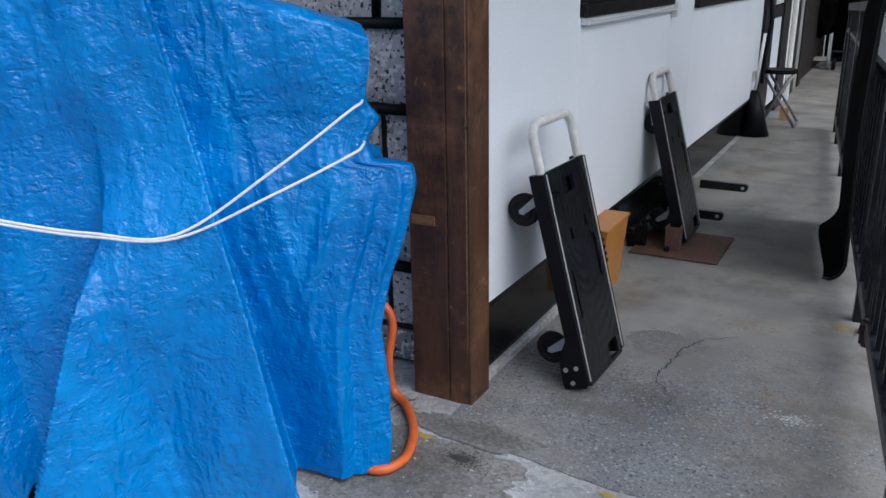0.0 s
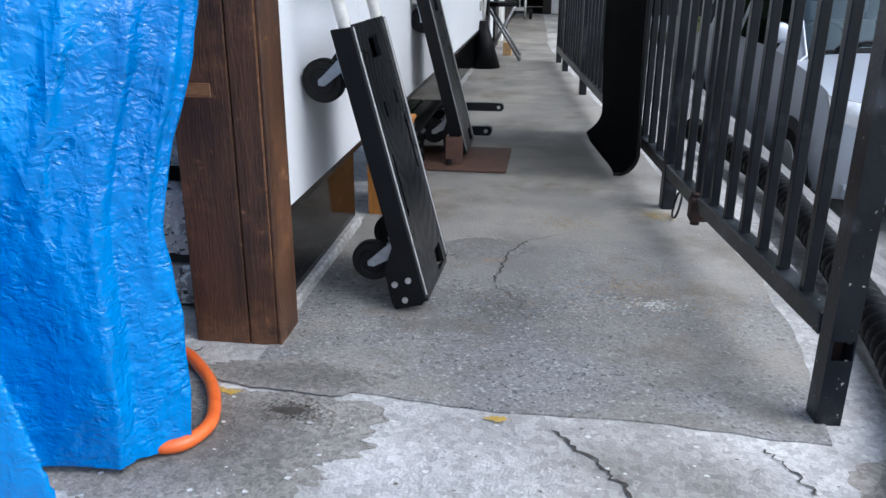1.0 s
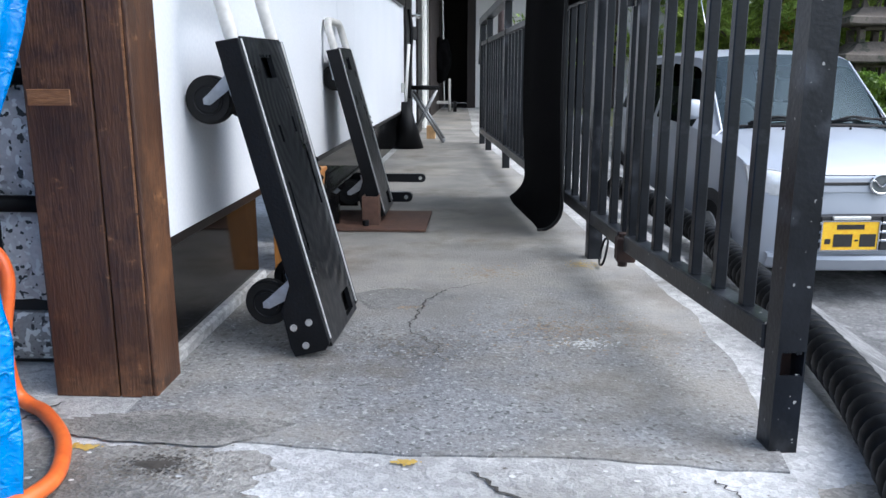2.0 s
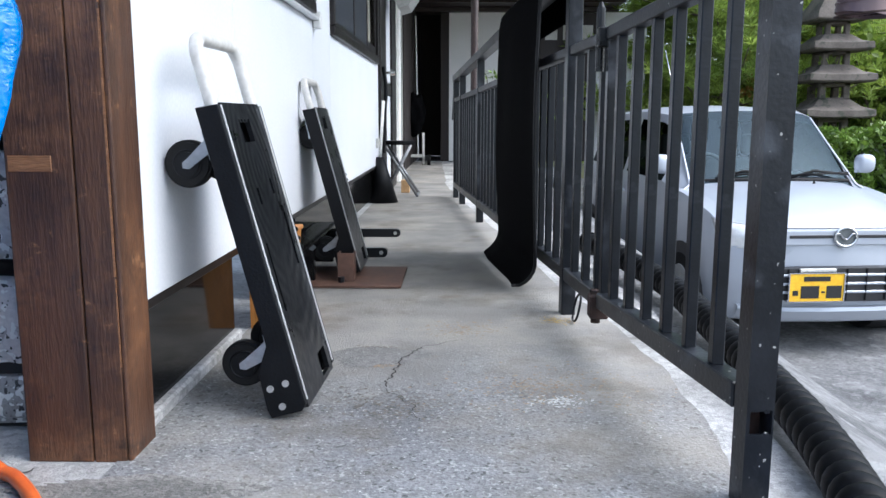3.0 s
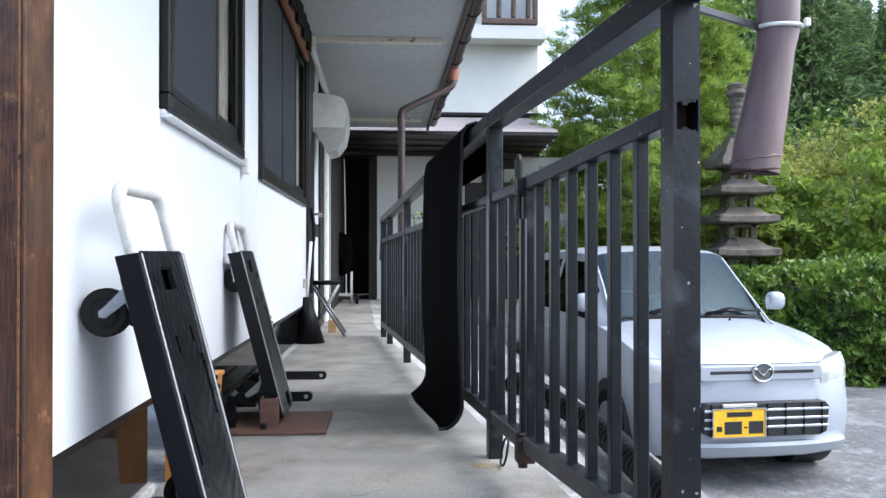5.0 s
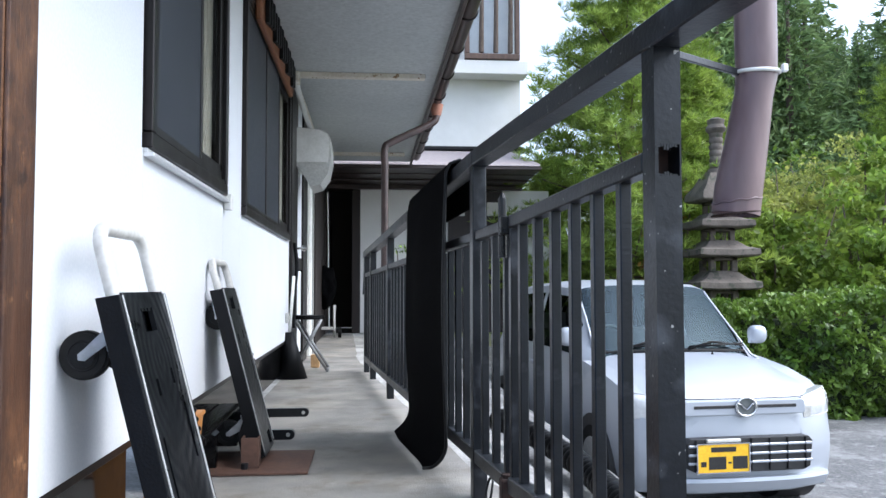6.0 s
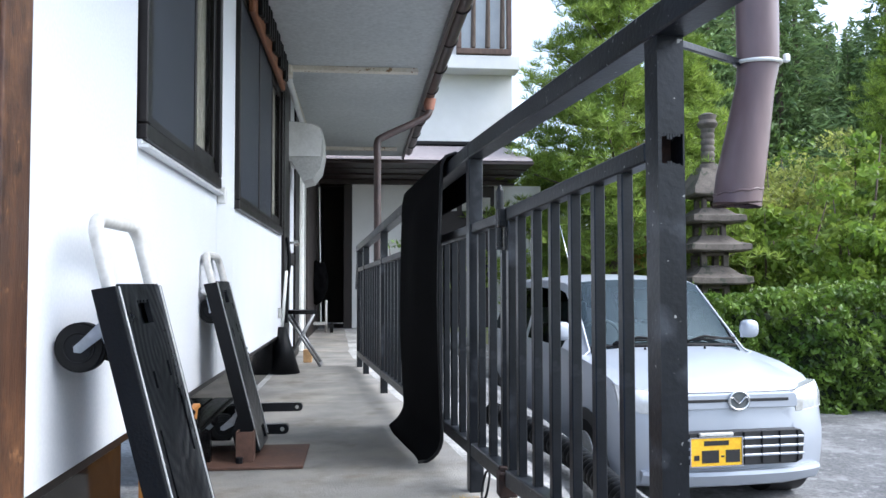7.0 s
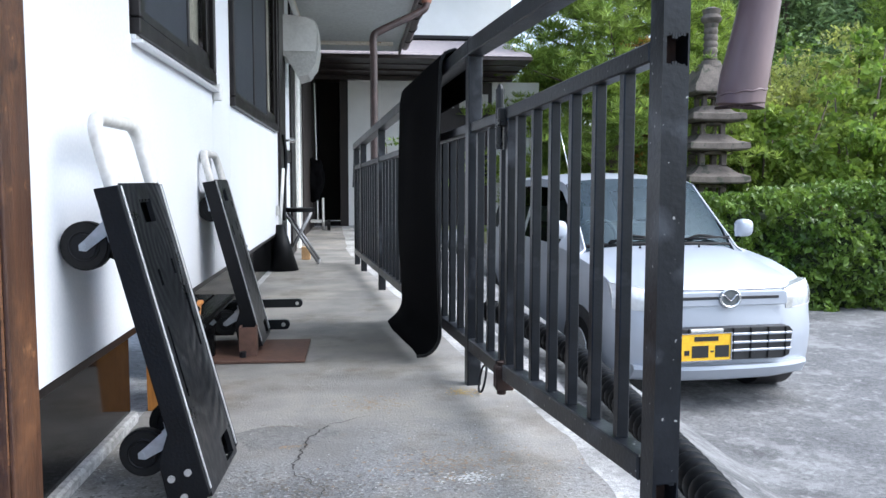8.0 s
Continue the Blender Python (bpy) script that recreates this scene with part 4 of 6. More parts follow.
part("foot_hinge", bm, M["rust"], gate, "rusty hinge at the foot")

fence = thing("fence", (fence_x(5), 5, 0), "black painted steel bar fence with a heavy handrail", "fence", "walkway fence")
bm = B()
rail(bm, 1.22, 3.12, 1.040, 1.042, 0.048, 0.056)
rail(bm, 3.12, 6.95, lin(3.12, *HR), lin(6.95, *HR), 0.048, 0.056)
sweep(bm, [(fence_x(6.94) + 0.0, 6.94, 0.915)] + [(fence_x(6.95), 6.95 + 0.10 * math.sin(a), 0.815 + 0.10 * math.cos(a)) for a in [math.pi / 2 * k / 6 for k in range(7)]] + [(fence_x(7.05), 7.05, 0.60)], 0.024, 10)
part("handrail", bm, M["worn_steel"], fence, "heavy black steel handrail, worn on top")
bm = B()
rail(bm, 2.80, 6.95, lin(2.8, *TR), lin(6.95, *TR), 0.030, 0.032)
part("top_rail", bm, M["worn_steel"], fence)
bm = B()
rail(bm, 2.80, 6.95, lin(2.8, *BR), lin(6.95, *BR), 0.042, 0.040)
part("bottom_rail", bm, M["worn_steel"], fence)
for y, s in ((3.15, 0.045), (5.43, 0.042), (6.45, 0.042), (6.93, 0.042)):
    fence_post(fence, y, s, lin(y, *HR) + 0.002)
bars(fence, 2.80, 0.132, 32, (3,))

wire = thing("wire_loop", (0.962, 3.03, 0.004), "small coil of dark wire at the foot of the fence", "wire")
bm = B()
sweep(bm, [(0.962 + 0.010 * math.sin(a), 3.03 + 0.042 * math.cos(a), 0.050 + 0.042 * math.sin(a) + 0.003 * math.sin(3 * a)) for a in [4 * math.pi * k / 60 for k in range(61)]], 0.0035, 6)
part("coil", bm, M["plastic_black"], wire, smooth=60)

# ---- black mat over the handrail ----
def draped_mat():
    t = thing("floor_mat", (0.85, 4.0, 0), "black felt floor mat hung over the black handrail", "mat")
    ny, path = 34, []
    for k in range(10):
        path.append((0.055, 0.955 + 0.0115 * k))
    for k in range(9):
        a = math.pi * k / 8
        path.append((0.048 * math.cos(a), 1.075 + 0.042 * math.sin(a)))
    for k in range(1, 26):
        z = 1.075 - 0.955 * k / 25
        path.append((-0.048 - 0.012 * math.sin(k / 25 * math.pi), z))
    for k in range(1, 12):
        a = k / 11 * 1.25
        path.append((-0.048 - 0.10 * (1 - math.cos(a)), 0.12 - 0.107 * math.sin(a)))
    ln = len(path)
    bm = B()
    rows = []
    for j, (dx, z) in enumerate(path):
        row = []
        for i in range(ny + 1):
            u = i / ny
            trim = 0.0
            if j > ln - 14:
                k = (j - (ln - 14)) / 13
                trim = 0.075 * (1 - math.sqrt(max(0, 1 - k * k)))
            y = 3.435 + trim + (0.885 - 2 * trim) * u
            wob = 0.006 * noise.noise((u * 3, z * 3, 5)) + 0.004 * math.sin(u * 7 + z * 2)
            drop = 0.03 * (y - 3.12) if z > 0.6 else 0.03 * (y - 3.12) * z / 0.6
            row.append(bm.verts.new((fence_x(y) + dx * (1.0 if j < 19 else 1 + 0.1 * u) + wob * (j > 20), y, max(0.012, z - drop))))
        rows.append(row)
    for a, b in zip(rows, rows[1:]):
        for i in range(ny):
            bm.faces.new((a[i], a[i + 1], b[i + 1], b[i])).smooth = True
    ob = part("sheet", bm, M["felt"], t)
    sm = ob.modifiers.new("thick", "SOLIDIFY")
    sm.thickness, sm.offset = 0.007, 0.0
    bm = B()
    pts = []
    for j, (dx, z) in enumerate(path):
        y = 3.432
        if j > ln - 14:
            k = (j - (ln - 14)) / 13
            y += 0.075 * (1 - math.sqrt(max(0, 1 - k * k)))
        pts.append((fence_x(y) + dx, y, max(0.012, z - 0.03 * (y - 3.12) * min(1, z / 0.6))))
    sweep(bm, pts[::2], 0.006, 6)
    part("bound_edge", bm, M["plastic_black"], t, "stitched black edge binding")


draped_mat()


# ---- platform trolleys ----
def plate_with_holes(bm, y0, y1, z0, z1, x0, x1, holes):
    """One connected plate with openings cut through it."""
    ys = sorted({y0, y1, *[h[0] for h in holes], *[h[1] for h in holes]})
    zs = sorted({z0, z1, *[h[2] for h in holes], *[h[3] for h in holes]})
    grid = [[[bm.verts.new((x, y, z)) for y in ys] for z in zs] for x in (x0, x1)]

    def full(i, k):
        if not (0 <= i < len(ys) - 1 and 0 <= k < len(zs) - 1):
            return False
        cy, cz = (ys[i] + ys[i + 1]) / 2, (zs[k] + zs[k + 1]) / 2
        return not any(h[0] < cy < h[1] and h[2] < cz < h[3] for h in holes)
    for k in range(len(zs) - 1):
        for i in range(len(ys) - 1):
            if not full(i, k):
                continue
            for g in grid:
                bm.faces.new((g[k][i], g[k][i + 1], g[k + 1][i + 1], g[k + 1][i]))
            for di, dk, p, q in ((-1, 0, (k, i), (k + 1, i)), (1, 0, (k, i + 1), (k + 1, i + 1)), (0, -1, (k, i), (k, i + 1)), (0, 1, (k + 1, i), (k + 1, i + 1))):
                if not full(i + di, k + dk):
                    bm.faces.new((grid[0][p[0]][p[1]], grid[0][q[0]][q[1]], grid[1][q[0]][q[1]], grid[1][p[0]][p[1]]))
    bmesh.ops.delete(bm, geom=[v for v in bm.verts if not v.link_faces], context="VERTS")


def caster(parent, x, y, z, fork_dir):
    r = 0.0485
    bm = B()
    cyl(bm, (x, y - 0.014, z), (x, y + 0.014, z), r, r, 28)
    bmesh.ops.bevel(bm, geom=[e for e in bm.edges if len(e.link_faces) == 2 and e.calc_face_angle(0) > 1], offset=0.005, segments=2, affect="EDGES")
    wheel = part("wheel", bm, M["rubber"], parent, "black rubber caster wheel", local=True, smooth=40)
    bm = B()
    cyl(bm, (x, y - 0.017, z), (x, y + 0.017, z), 0.024, 0.024, 20)
    part("hub", bm, M["plastic_black"], wheel, "black plastic hub", local=True, smooth=40)
    bm = B()
    for s in (-1, 1):
        sweep(bm, [(x + 0.029 * math.cos(a), y + s * 0.0145, z + 0.029 * math.sin(a)) for a in [2 * math.pi * k / 28 for k in range(29)]], 0.0018, 5)
    part("groove_ring", bm, M["plastic_black"], wheel, "raised ring on the wheel", local=True, smooth=40)
    bm = B()
    for s in (-1, 1):
        yy = y + s * 0.020
        prism(bm, [(x - 0.009, z - 0.006), (x + 0.003, z - 0.011), (-0.046, z + 0.008 + 0.004 * fork_dir), (-0.046, z + 0.042), (x + 0.006, z + 0.011), (x - 0.007, z + 0.005)], "y", yy - 0.0015, yy + 0.0015)
    box(bm, -0.052, -0.046, y - 0.03, y + 0.03, z - 0.005, z + 0.055, 0.001)
    cyl(bm, (x, y - 0.023, z), (x, y + 0.023, z), 0.006, 0.006, 10)
    part("fork", bm, M["zinc"], parent, "zinc-plated caster fork", local=True)


def trolley(m, cx=-0.104, pull=0.136):
    t = thing("platform_trolley", m, "black plastic platform trolley with grey handle leaning on the wall", "trolley", "leaning trolleys")
    W, L = 0.312, 0.646
    bm = B()
    holes = [(0.112, 0.190, L - 0.084, L - 0.034), (0.098, 0.114, L - 0.218, L - 0.182), (0.210, 0.226, L - 0.205, L - 0.170),
             (0.052, 0.064, 0.20, 0.35), (0.246, 0.262, 0.27, 0.41), (0.190, 0.262, 0.012, 0.066)]
    plate_with_holes(bm, 0.022, W - 0.022, 0.0, L, -0.012, -0.0015, holes)
    part("deck", bm, M["deck"], t, "ribbed black plastic deck with slots", local=True)
    bm = B()
    box(bm, -0.040, -0.024, 0.02, W - 0.02, 0.02, L - 0.012)
    part("deck_back", bm, M["plastic_black"], t, local=True)
    for y0 in (0.0, W - 0.022):
        bm = B()
        prism(bm, [(-0.046, L), (0.0, L - 0.004), (0.0, 0.012), (-0.012, 0.0), (-0.078, 0.0), (-0.082, 0.02), (-0.078, 0.10), (-0.046, 0.15)], "y", y0, y0 + 0.0218, 0.002)
        part("side_rail", bm, M["plastic_black"], t, local=True)
        bm = B()
        yy = y0 + (0.0175 if y0 == 0 else 0.0035)
        box(bm, -0.001, 0.0025, yy - 0.0028, yy + 0.0028, 0.018, L - 0.006, 0.0006)
        part("edge_strip", bm, M["alu"], t, "bright aluminium edge strip", local=True)
    bm = B()
    for k in range(3):
        box(bm, -0.010, -0.003, 0.122 + k * 0.022, 0.136 + k * 0.022, L - 0.040, L - 0.030)
    part("lip", bm, M["deck"], t, local=True)
    for q in ((-0.062, 0.062), (-0.028, 0.066), (-0.048, 0.020)):
        bm = B()
        cyl(bm, (q[0], -0.004, q[1]), (q[0], 0.001, q[1]), 0.0072, 0.0072, 14)
        part("bolt", bm, M["bolt"], t, "bright round bolt head", local=True, smooth=40)
    bm = B()
    for k in range(4):
        cyl(bm, (-0.004, W + 0.001, 0.30 + k * 0.022), (-0.004, W + 0.006, 0.30 + k * 0.022), 0.007, 0.007, 10)
    part("grip_stud", bm, M["plastic_black"], t, local=True)
    bm = B()
    y0, y1, x, r = 0.026, W - 0.012, -0.019, 0.0142
    zt = L + pull
    pts = [Vector((x, y0, L - 0.2))] + [Vector((x, y0, L + 0.05))] + [Vector((x, y0 + 0.045 - 0.045 * math.cos(a), zt - 0.045 + 0.045 * math.sin(a))) for a in [math.pi / 2 * k / 7 for k in range(8)]]
    pts += [Vector((x, y1 - 0.045 + 0.045 * math.sin(a), zt - 0.045 + 0.045 * math.cos(a))) for a in [math.pi / 2 * k / 7 for k in range(8)]] + [Vector((x, y1, L + 0.05)), Vector((x, y1, L - 0.2))]
    sweep(bm, pts, r, 14)
    part("handle", bm, M["handle_grey"], t, "worn grey tubular pull handle", local=True, smooth=60)
    for y in (0.045, W - 0.06):
        caster(t, cx, y, L - 0.100, 1)
        caster(t, -0.112, y, 0.118, -1)
    return t


M["deck"] = mat("deck", (0.003, 0.0034, 0.0042), (0.007, 0.008, 0.010), 9, 0.30, bump=0.5, fine=26, rvar=0.10, spec=0.45, stretch=(1, 1.0, 1.0))


def swirl(m):
    """Moulded curving ribs over the deck."""
    n, l = m.node_tree.nodes, m.node_tree.links
    p = n["Principled BSDF"]
    tc, wv, bp = n.new("ShaderNodeTexCoord"), n.new("ShaderNodeTexWave"), n.new("ShaderNodeBump")
    wv.wave_type, wv.rings_direction = "RINGS", "X"
    wv.inputs["Scale"].default_value, wv.inputs["Distortion"].default_value, wv.inputs["Detail"].default_value, wv.inputs["Detail Scale"].default_value = 13.0, 2.2, 1.5, 0.8
    bp.inputs["Strength"].default_value, bp.inputs["Distance"].default_value = 0.22, 0.003
    mp = n.new("ShaderNodeMapping")
    mp.inputs["Location"].default_value = (0, -0.16, -0.30)
    mp.inputs["Scale"].default_value = (1, 1, 0.6)
    l.new(tc.outputs["Object"], mp.inputs[0])
    l.new(mp.outputs[0], wv.inputs["Vector"])
    l.new(wv.outputs["Fac"], bp.inputs["Height"])
    l.new(p.inputs["Normal"].links[0].from_socket, bp.inputs["Normal"])
    l.new(bp.outputs[0], p.inputs["Normal"])


swirl(M["deck"])
trolley(pose(0.290, 2.205, 0.026, 0, -14.6, -2.0))
tagged(trolley(pose(0.226, 3.66, 0.034, 0, -14.6, 0), -0.048, 0.105), "black platform trolley with grey handle standing on a rusty plate")


# ---- blue tarpaulin over a stored thing ----
def crease(p):
    """Sharp random creases: ridged noise."""
    return 1 - 2 * abs(noise.noise(p))


def tarp_cover():
    t = thing("tarp_cover", (-0.5, 1.35, 0), "creased bright blue tarpaulin tied over a stored machine", "tarpaulin")
    a, b = Vector((0.0, 1.585, 0)), Vector((-1.05, 0.675, 0))
    along = (b - a).normalized()
    out = Vector((0.655, -0.755, 0))
    L = (b - a).length
    nu, nv = 320, 210

    def tent(q, left, right):
        """A soft-topped fold with unlike flanks."""
        q = q / (left if q < 0 else right)
        return max(0.0, 1 - math.sqrt(q * q + 0.0006))

    def relief(u, z):
        waist = math.exp(-((z - 0.86) / 0.10) ** 2)
        down = min(1.0, max(0.0, (1.0 - z) / 0.8))
        fa, fb = 0.235 + 0.185 * z, 0.56 + 0.32 * max(0.0, 0.70 - z)
        f = 0.07 * down ** 1.3 * smoothstep(fa - 0.011, fa, u) * (1 - smoothstep(fb, fb + 0.013, u))
        f -= 0.055 * tent(u - (fa - 0.012), 0.13, 0.012) * (0.4 + 0.6 * down)
        f += 0.12 * tent(u - fa, 0.010, 0.22) * (0.45 + 0.75 * down)
        f += 0.12 * tent(u - fb, 0.20, 0.012) * min(1.0, max(0.0, (0.80 - z) / 0.25))
        f += 0.055 * tent(u - (0.84 + 0.10 * z), 0.08, 0.10) * (0.5 + 0.5 * down)
        f += 0.030 * tent(u - (0.12 - 0.03 * z), 0.03, 0.09) * down
        for at, fan, amp in ((0.020, 0.02, 0.016), (0.052, 0.11, 0.010), (0.066, 0.05, 0.013), (0.098, 0.26, 0.008), (0.118, 0.14, 0.011)):
            f += amp * tent(u - (at + fan * (0.8 - z)), 0.008, 0.020) * max(0.0, 1 - abs(z - 0.64) / 0.36)
        f += 0.012 * noise.noise((u * 3.4, z * 1.6, 3))
        f += 0.007 * crease((u * 8 - 1.2 * z, z * 1.1, 8)) + 0.006 * crease((u * 6 + 2.5 * z, z * 2.0 + u, 1.3)) + 0.0028 * crease((u * 20 - 5 * z, z * 4.0, 5.1)) + 0.0022 * crease((u * 13 + 7 * z, z * 17 - 4 * u, 2.7))
        f += 0.0016 * crease((u * 42, z * 16 + u * 9, 9.0)) + 0.0010 * noise.noise((u * 80, z * 70, 2))
        return f - 0.026 * waist * (1 if u < 0.3 else 0.5)

    bm = B()
    grid = []
    for j in range(nv + 1):
        v = j / nv
        row = []
        for i in range(nu + 1):
            u = i / nu * L
            top = 1.055 + 0.11 * min(1, u / 0.35) + 0.10 * smoothstep(0.3, 0.7, u) + 0.006 * math.sin(u * 19)
            low = 0.006 + 0.010 * abs(math.sin(u * 9)) + 0.10 * smoothstep(0.68, 0.72, u) * (1 - smoothstep(0.80, 0.85, u)) + 0.03 * smoothstep(0.8, 0.9, u)
            z = low + (top - low) * v
            flare = 0.0
            if u < 0.2:
                k = 1 - u / 0.2
                ear = smoothstep(0.36, 0.72, z) * (1 - smoothstep(0.775, 0.792, z))
                flare = k * (0.082 * ear + 0.030 * math.exp(-((z - 0.878) / 0.030) ** 2) - 0.034 * math.exp(-((z - 0.88) / 0.10) ** 2) + 0.010 * math.sin(z * 9) + 0.006 * noise.noise((z * 14, 1, 1)))
            down = min(1.0, max(0.0, (1.05 - z) / 0.5))
            fa, fb = 0.235 + 0.185 * z, 0.56 + 0.32 * max(0.0, 0.70 - z)
            lap = 0.034 * tent(u - fa, 0.003, 0.10) * (0.45 + 0.55 * down) - 0.030 * tent(u - fb, 0.10, 0.003) * min(1.0, max(0.0, (0.78 - z) / 0.25))
            row.append(bm.verts.new(a + along * (u - flare - lap) + out * (relief(u, z) - 0.05) + Vector((0, 0, z))))
        grid.append(row)
    for k in range(1, 26):
        row = []
        s = k / 25
        for i in range(nu + 1):
            u = i / nu * L
            e = grid[nv][i].co
            row.append(bm.verts.new(e - out * (0.55 * s) + Vector((0, 0, 0.05 * math.sin(s * 3) - 0.30 * s * s + 0.012 * noise.noise((u * 6, s * 5, 2)) + 0.005 * crease((u * 14, s * 9, 4))))))
        grid.append(row)
    for r0, r1 in zip(grid, grid[1:]):
        for i in range(nu):
            bm.faces.new((r0[i], r0[i + 1], r1[i + 1], r1[i])).smooth = True
    # the end that turns round to the back
    ends = []
    for j in range(nv + 1):
        row = [grid[j][0]]
        z = grid[j][0].co.z
        for k in range(1, 22):
            s = k / 21
            row.append(bm.verts.new(grid[j][0].co - out * 0.5 * s + along * (0.10 * s + 0.02 * math.sin(s * 14 + z * 5) + 0.006 * crease((s * 7, z * 8, 6)))))
        ends.append(row)
    for r0, r1 in zip(ends, ends[1:]):
        for k in range(21):
            bm.faces.new((r0[k], r0[k + 1], r1[k + 1], r1[k])).smooth = True
    part("sheet", bm, M["tarp"], t, smooth=0)

    def on(u, z, lift=0.012):
        return a + along * u + out * lift + Vector((0, 0, z))
    for za, zb, lo in ((0.925, 0.765, 0.695), (0.835, 0.755, 0.688)):
        bm = B()
        sweep(bm, smooth_path([on(0.06, za, -0.16), on(0.022, za, -0.08), on(0.030, za, -0.012), on(0.06, za - 0.012, 0.02), on(0.22, (za + lo) / 2 + 0.0, 0.06), on(0.42, lo, 0.075), on(0.58, lo + 0.015, 0.07), on(0.72, lo + 0.045, 0.06), on(0.98, zb + 0.05, 0.05), on(1.3, zb + 0.08, 0.04)], 8), 0.0030, 8)
        part("rope", bm, M["rope"], t, "white cord tied round the cover", smooth=60)
    bm = B()
    sweep(bm, smooth_path([on(0.80, 0.745, 0.065), on(0.80, 0.68, 0.075), on(0.785, 0.60, 0.07), on(0.795, 0.545, 0.07), on(0.81, 0.60, 0.075), on(0.81, 0.70, 0.07)], 6), 0.007, 8)
    part("rope_end", bm, M["rope"], t, "hanging loop of white cord", smooth=60)
    bm = B()
    c = on(0.77, 0.075, -0.09)
    m = Matrix.Translation(c) @ (out.to_track_quat("Z", "Y").to_matrix().to_4x4())
    bmesh.ops.create_cone(bm, cap_ends=True, segments=36, radius1=0.075, radius2=0.075, depth=0.05, matrix=m)
    part("wheel", bm, M["rubber"], t, "black rubber wheel under the cover", smooth=40)


tarp_cover()

bm = B()
sweep(bm, smooth_path([(-0.30, 1.87, 0.31), (-0.238, 1.92, 0.305), (-0.206, 1.93, 0.25), (-0.214, 1.915, 0.14), (-0.217, 1.93, 0.045), (-0.19, 1.925, 0.0165), (-0.147, 1.895, 0.016), (-0.066, 1.80, 0.016), (-0.016, 1.69, 0.016), (-0.018, 1.625, 0.016), (-0.045, 1.59, 0.016), (-0.09, 1.59, 0.016), (-0.17, 1.62, 0.016)], 8), 0.0125, 12)
hose = thing("orange_hose", (-0.1, 1.7, 0), "bright orange rubber hose curling from under the tarpaulin", "hose")
part("tube", bm, M["orange_hose"], hose, smooth=60)
# ---- things along the wall ----
wbox = thing("wooden_box", (0.04, 3.06, 0), "orange varnished wooden box with flared sides under the wall", "box")
low = [(-0.012, 2.935), (0.076, 2.935), (0.076, 3.16), (-0.012, 3.16)]
high = [(-0.012, 2.925), (0.095, 2.925), (0.095, 3.19), (-0.012, 3.19)]
for k in range(4):
    bm = B()
    (ax, ay), (bx, by) = low[k], low[(k + 1) % 4]
    (cx, cy), (dx, dy) = high[k], high[(k + 1) % 4]
    ctr = Vector((0.03, 3.05, 0))
    quad = [Vector((ax, ay, 0.004)), Vector((bx, by, 0.004)), Vector((dx, dy, 0.268)), Vector((cx, cy, 0.268))]
    inner = [q + (ctr - Vector((q.x, q.y, 0))).normalized() * 0.018 for q in quad]
    o, i2 = [bm.verts.new(q) for q in quad], [bm.verts.new(q) for q in inner]
    bm.faces.new(o)
    bm.faces.new(i2[::-1])
    for q in range(4):
        bm.faces.new((o[q], i2[q], i2[(q + 1) % 4], o[(q + 1) % 4]))
    part("side_panel", bm, M["orange_wood"], wbox)
bm = B()
box(bm, -0.014, 0.101, 2.918, 3.197, 0.2685, 0.282, 0.003)
part("lid", bm, M["orange_wood"], wbox)
bench = thing("black_step", (0.06, 3.95, 0), "low black painted step against the wall base", "step")
bm = B()
box(bm, -0.028, 0.070, 3.37, 4.17, 0.137, 0.165, 0.004)
part("tread", bm, M["black_base"], bench)
for y in (3.60, 4.06):
    bm = B()
    box(bm, -0.025, 0.060, y, y + 0.035, 0.0, 0.1345, 0.003)
    part("leg", bm, M["black_base"], bench)

stand = thing("steel_stand", (0.2, 3.7, 0.01), "rusty steel base plate with an upright socket and bars", "stand")
bm = B()
box(bm, 0.015, 0.392, 3.505, 3.90, 0.006, 0.014, 0.001)
part("base_plate", bm, M["rusty_plate"], stand, "rusty brown steel plate")
bm = B()
for q in ((0.150, 0.212, 3.590, 3.596), (0.150, 0.156, 3.596, 3.645), (0.206, 0.212, 3.596, 3.645)):
    box(bm, *q, 0.014, 0.12)
part("socket", bm, M["rusty_plate"], stand, "dark steel angle socket")
bm = B()
cyl(bm, (0.165, 3.575, 0.014), (0.165, 3.575, 0.034), 0.013, 0.013, 6)
part("bolt", bm, M["black_steel"], stand, "hexagonal bolt")


def flat_bar(x0, x1, y, h, label):
    """Steel bar set on edge, with a rounded end and a pin through it."""
    t = thing("steel_bar", ((x0 + x1) / 2, y, 0.0035), label, "bar", "bars behind the stand")
    bm = B()
    r, n, z = h / 2, 14, 0.0035 + h / 2
    out = [(x0, z - r), (x1 - r, z - r)] + [(x1 - r + r * math.sin(a), z - r * math.cos(a)) for a in [math.pi * k / n for k in range(1, n)]] + [(x1 - r, z + r), (x0, z + r)]
    prism(bm, out, "y", y, y + 0.03, 0.0)
    part("bar", bm, M["black_steel"], t)
    bm = B()
    cyl(bm, (x1 - r * 1.3, y - 0.003, z), (x1 - r * 1.3, y + 0.001, z), 0.009, 0.009, 12)
    part("pin", bm, M["bolt"], t, "bright pin head")


flat_bar(0.04, 0.285, 4.18, 0.042, "black steel bar with rounded end on the floor")
flat_bar(0.04, 0.300, 4.80, 0.042, "black steel bar with rounded end on the floor")

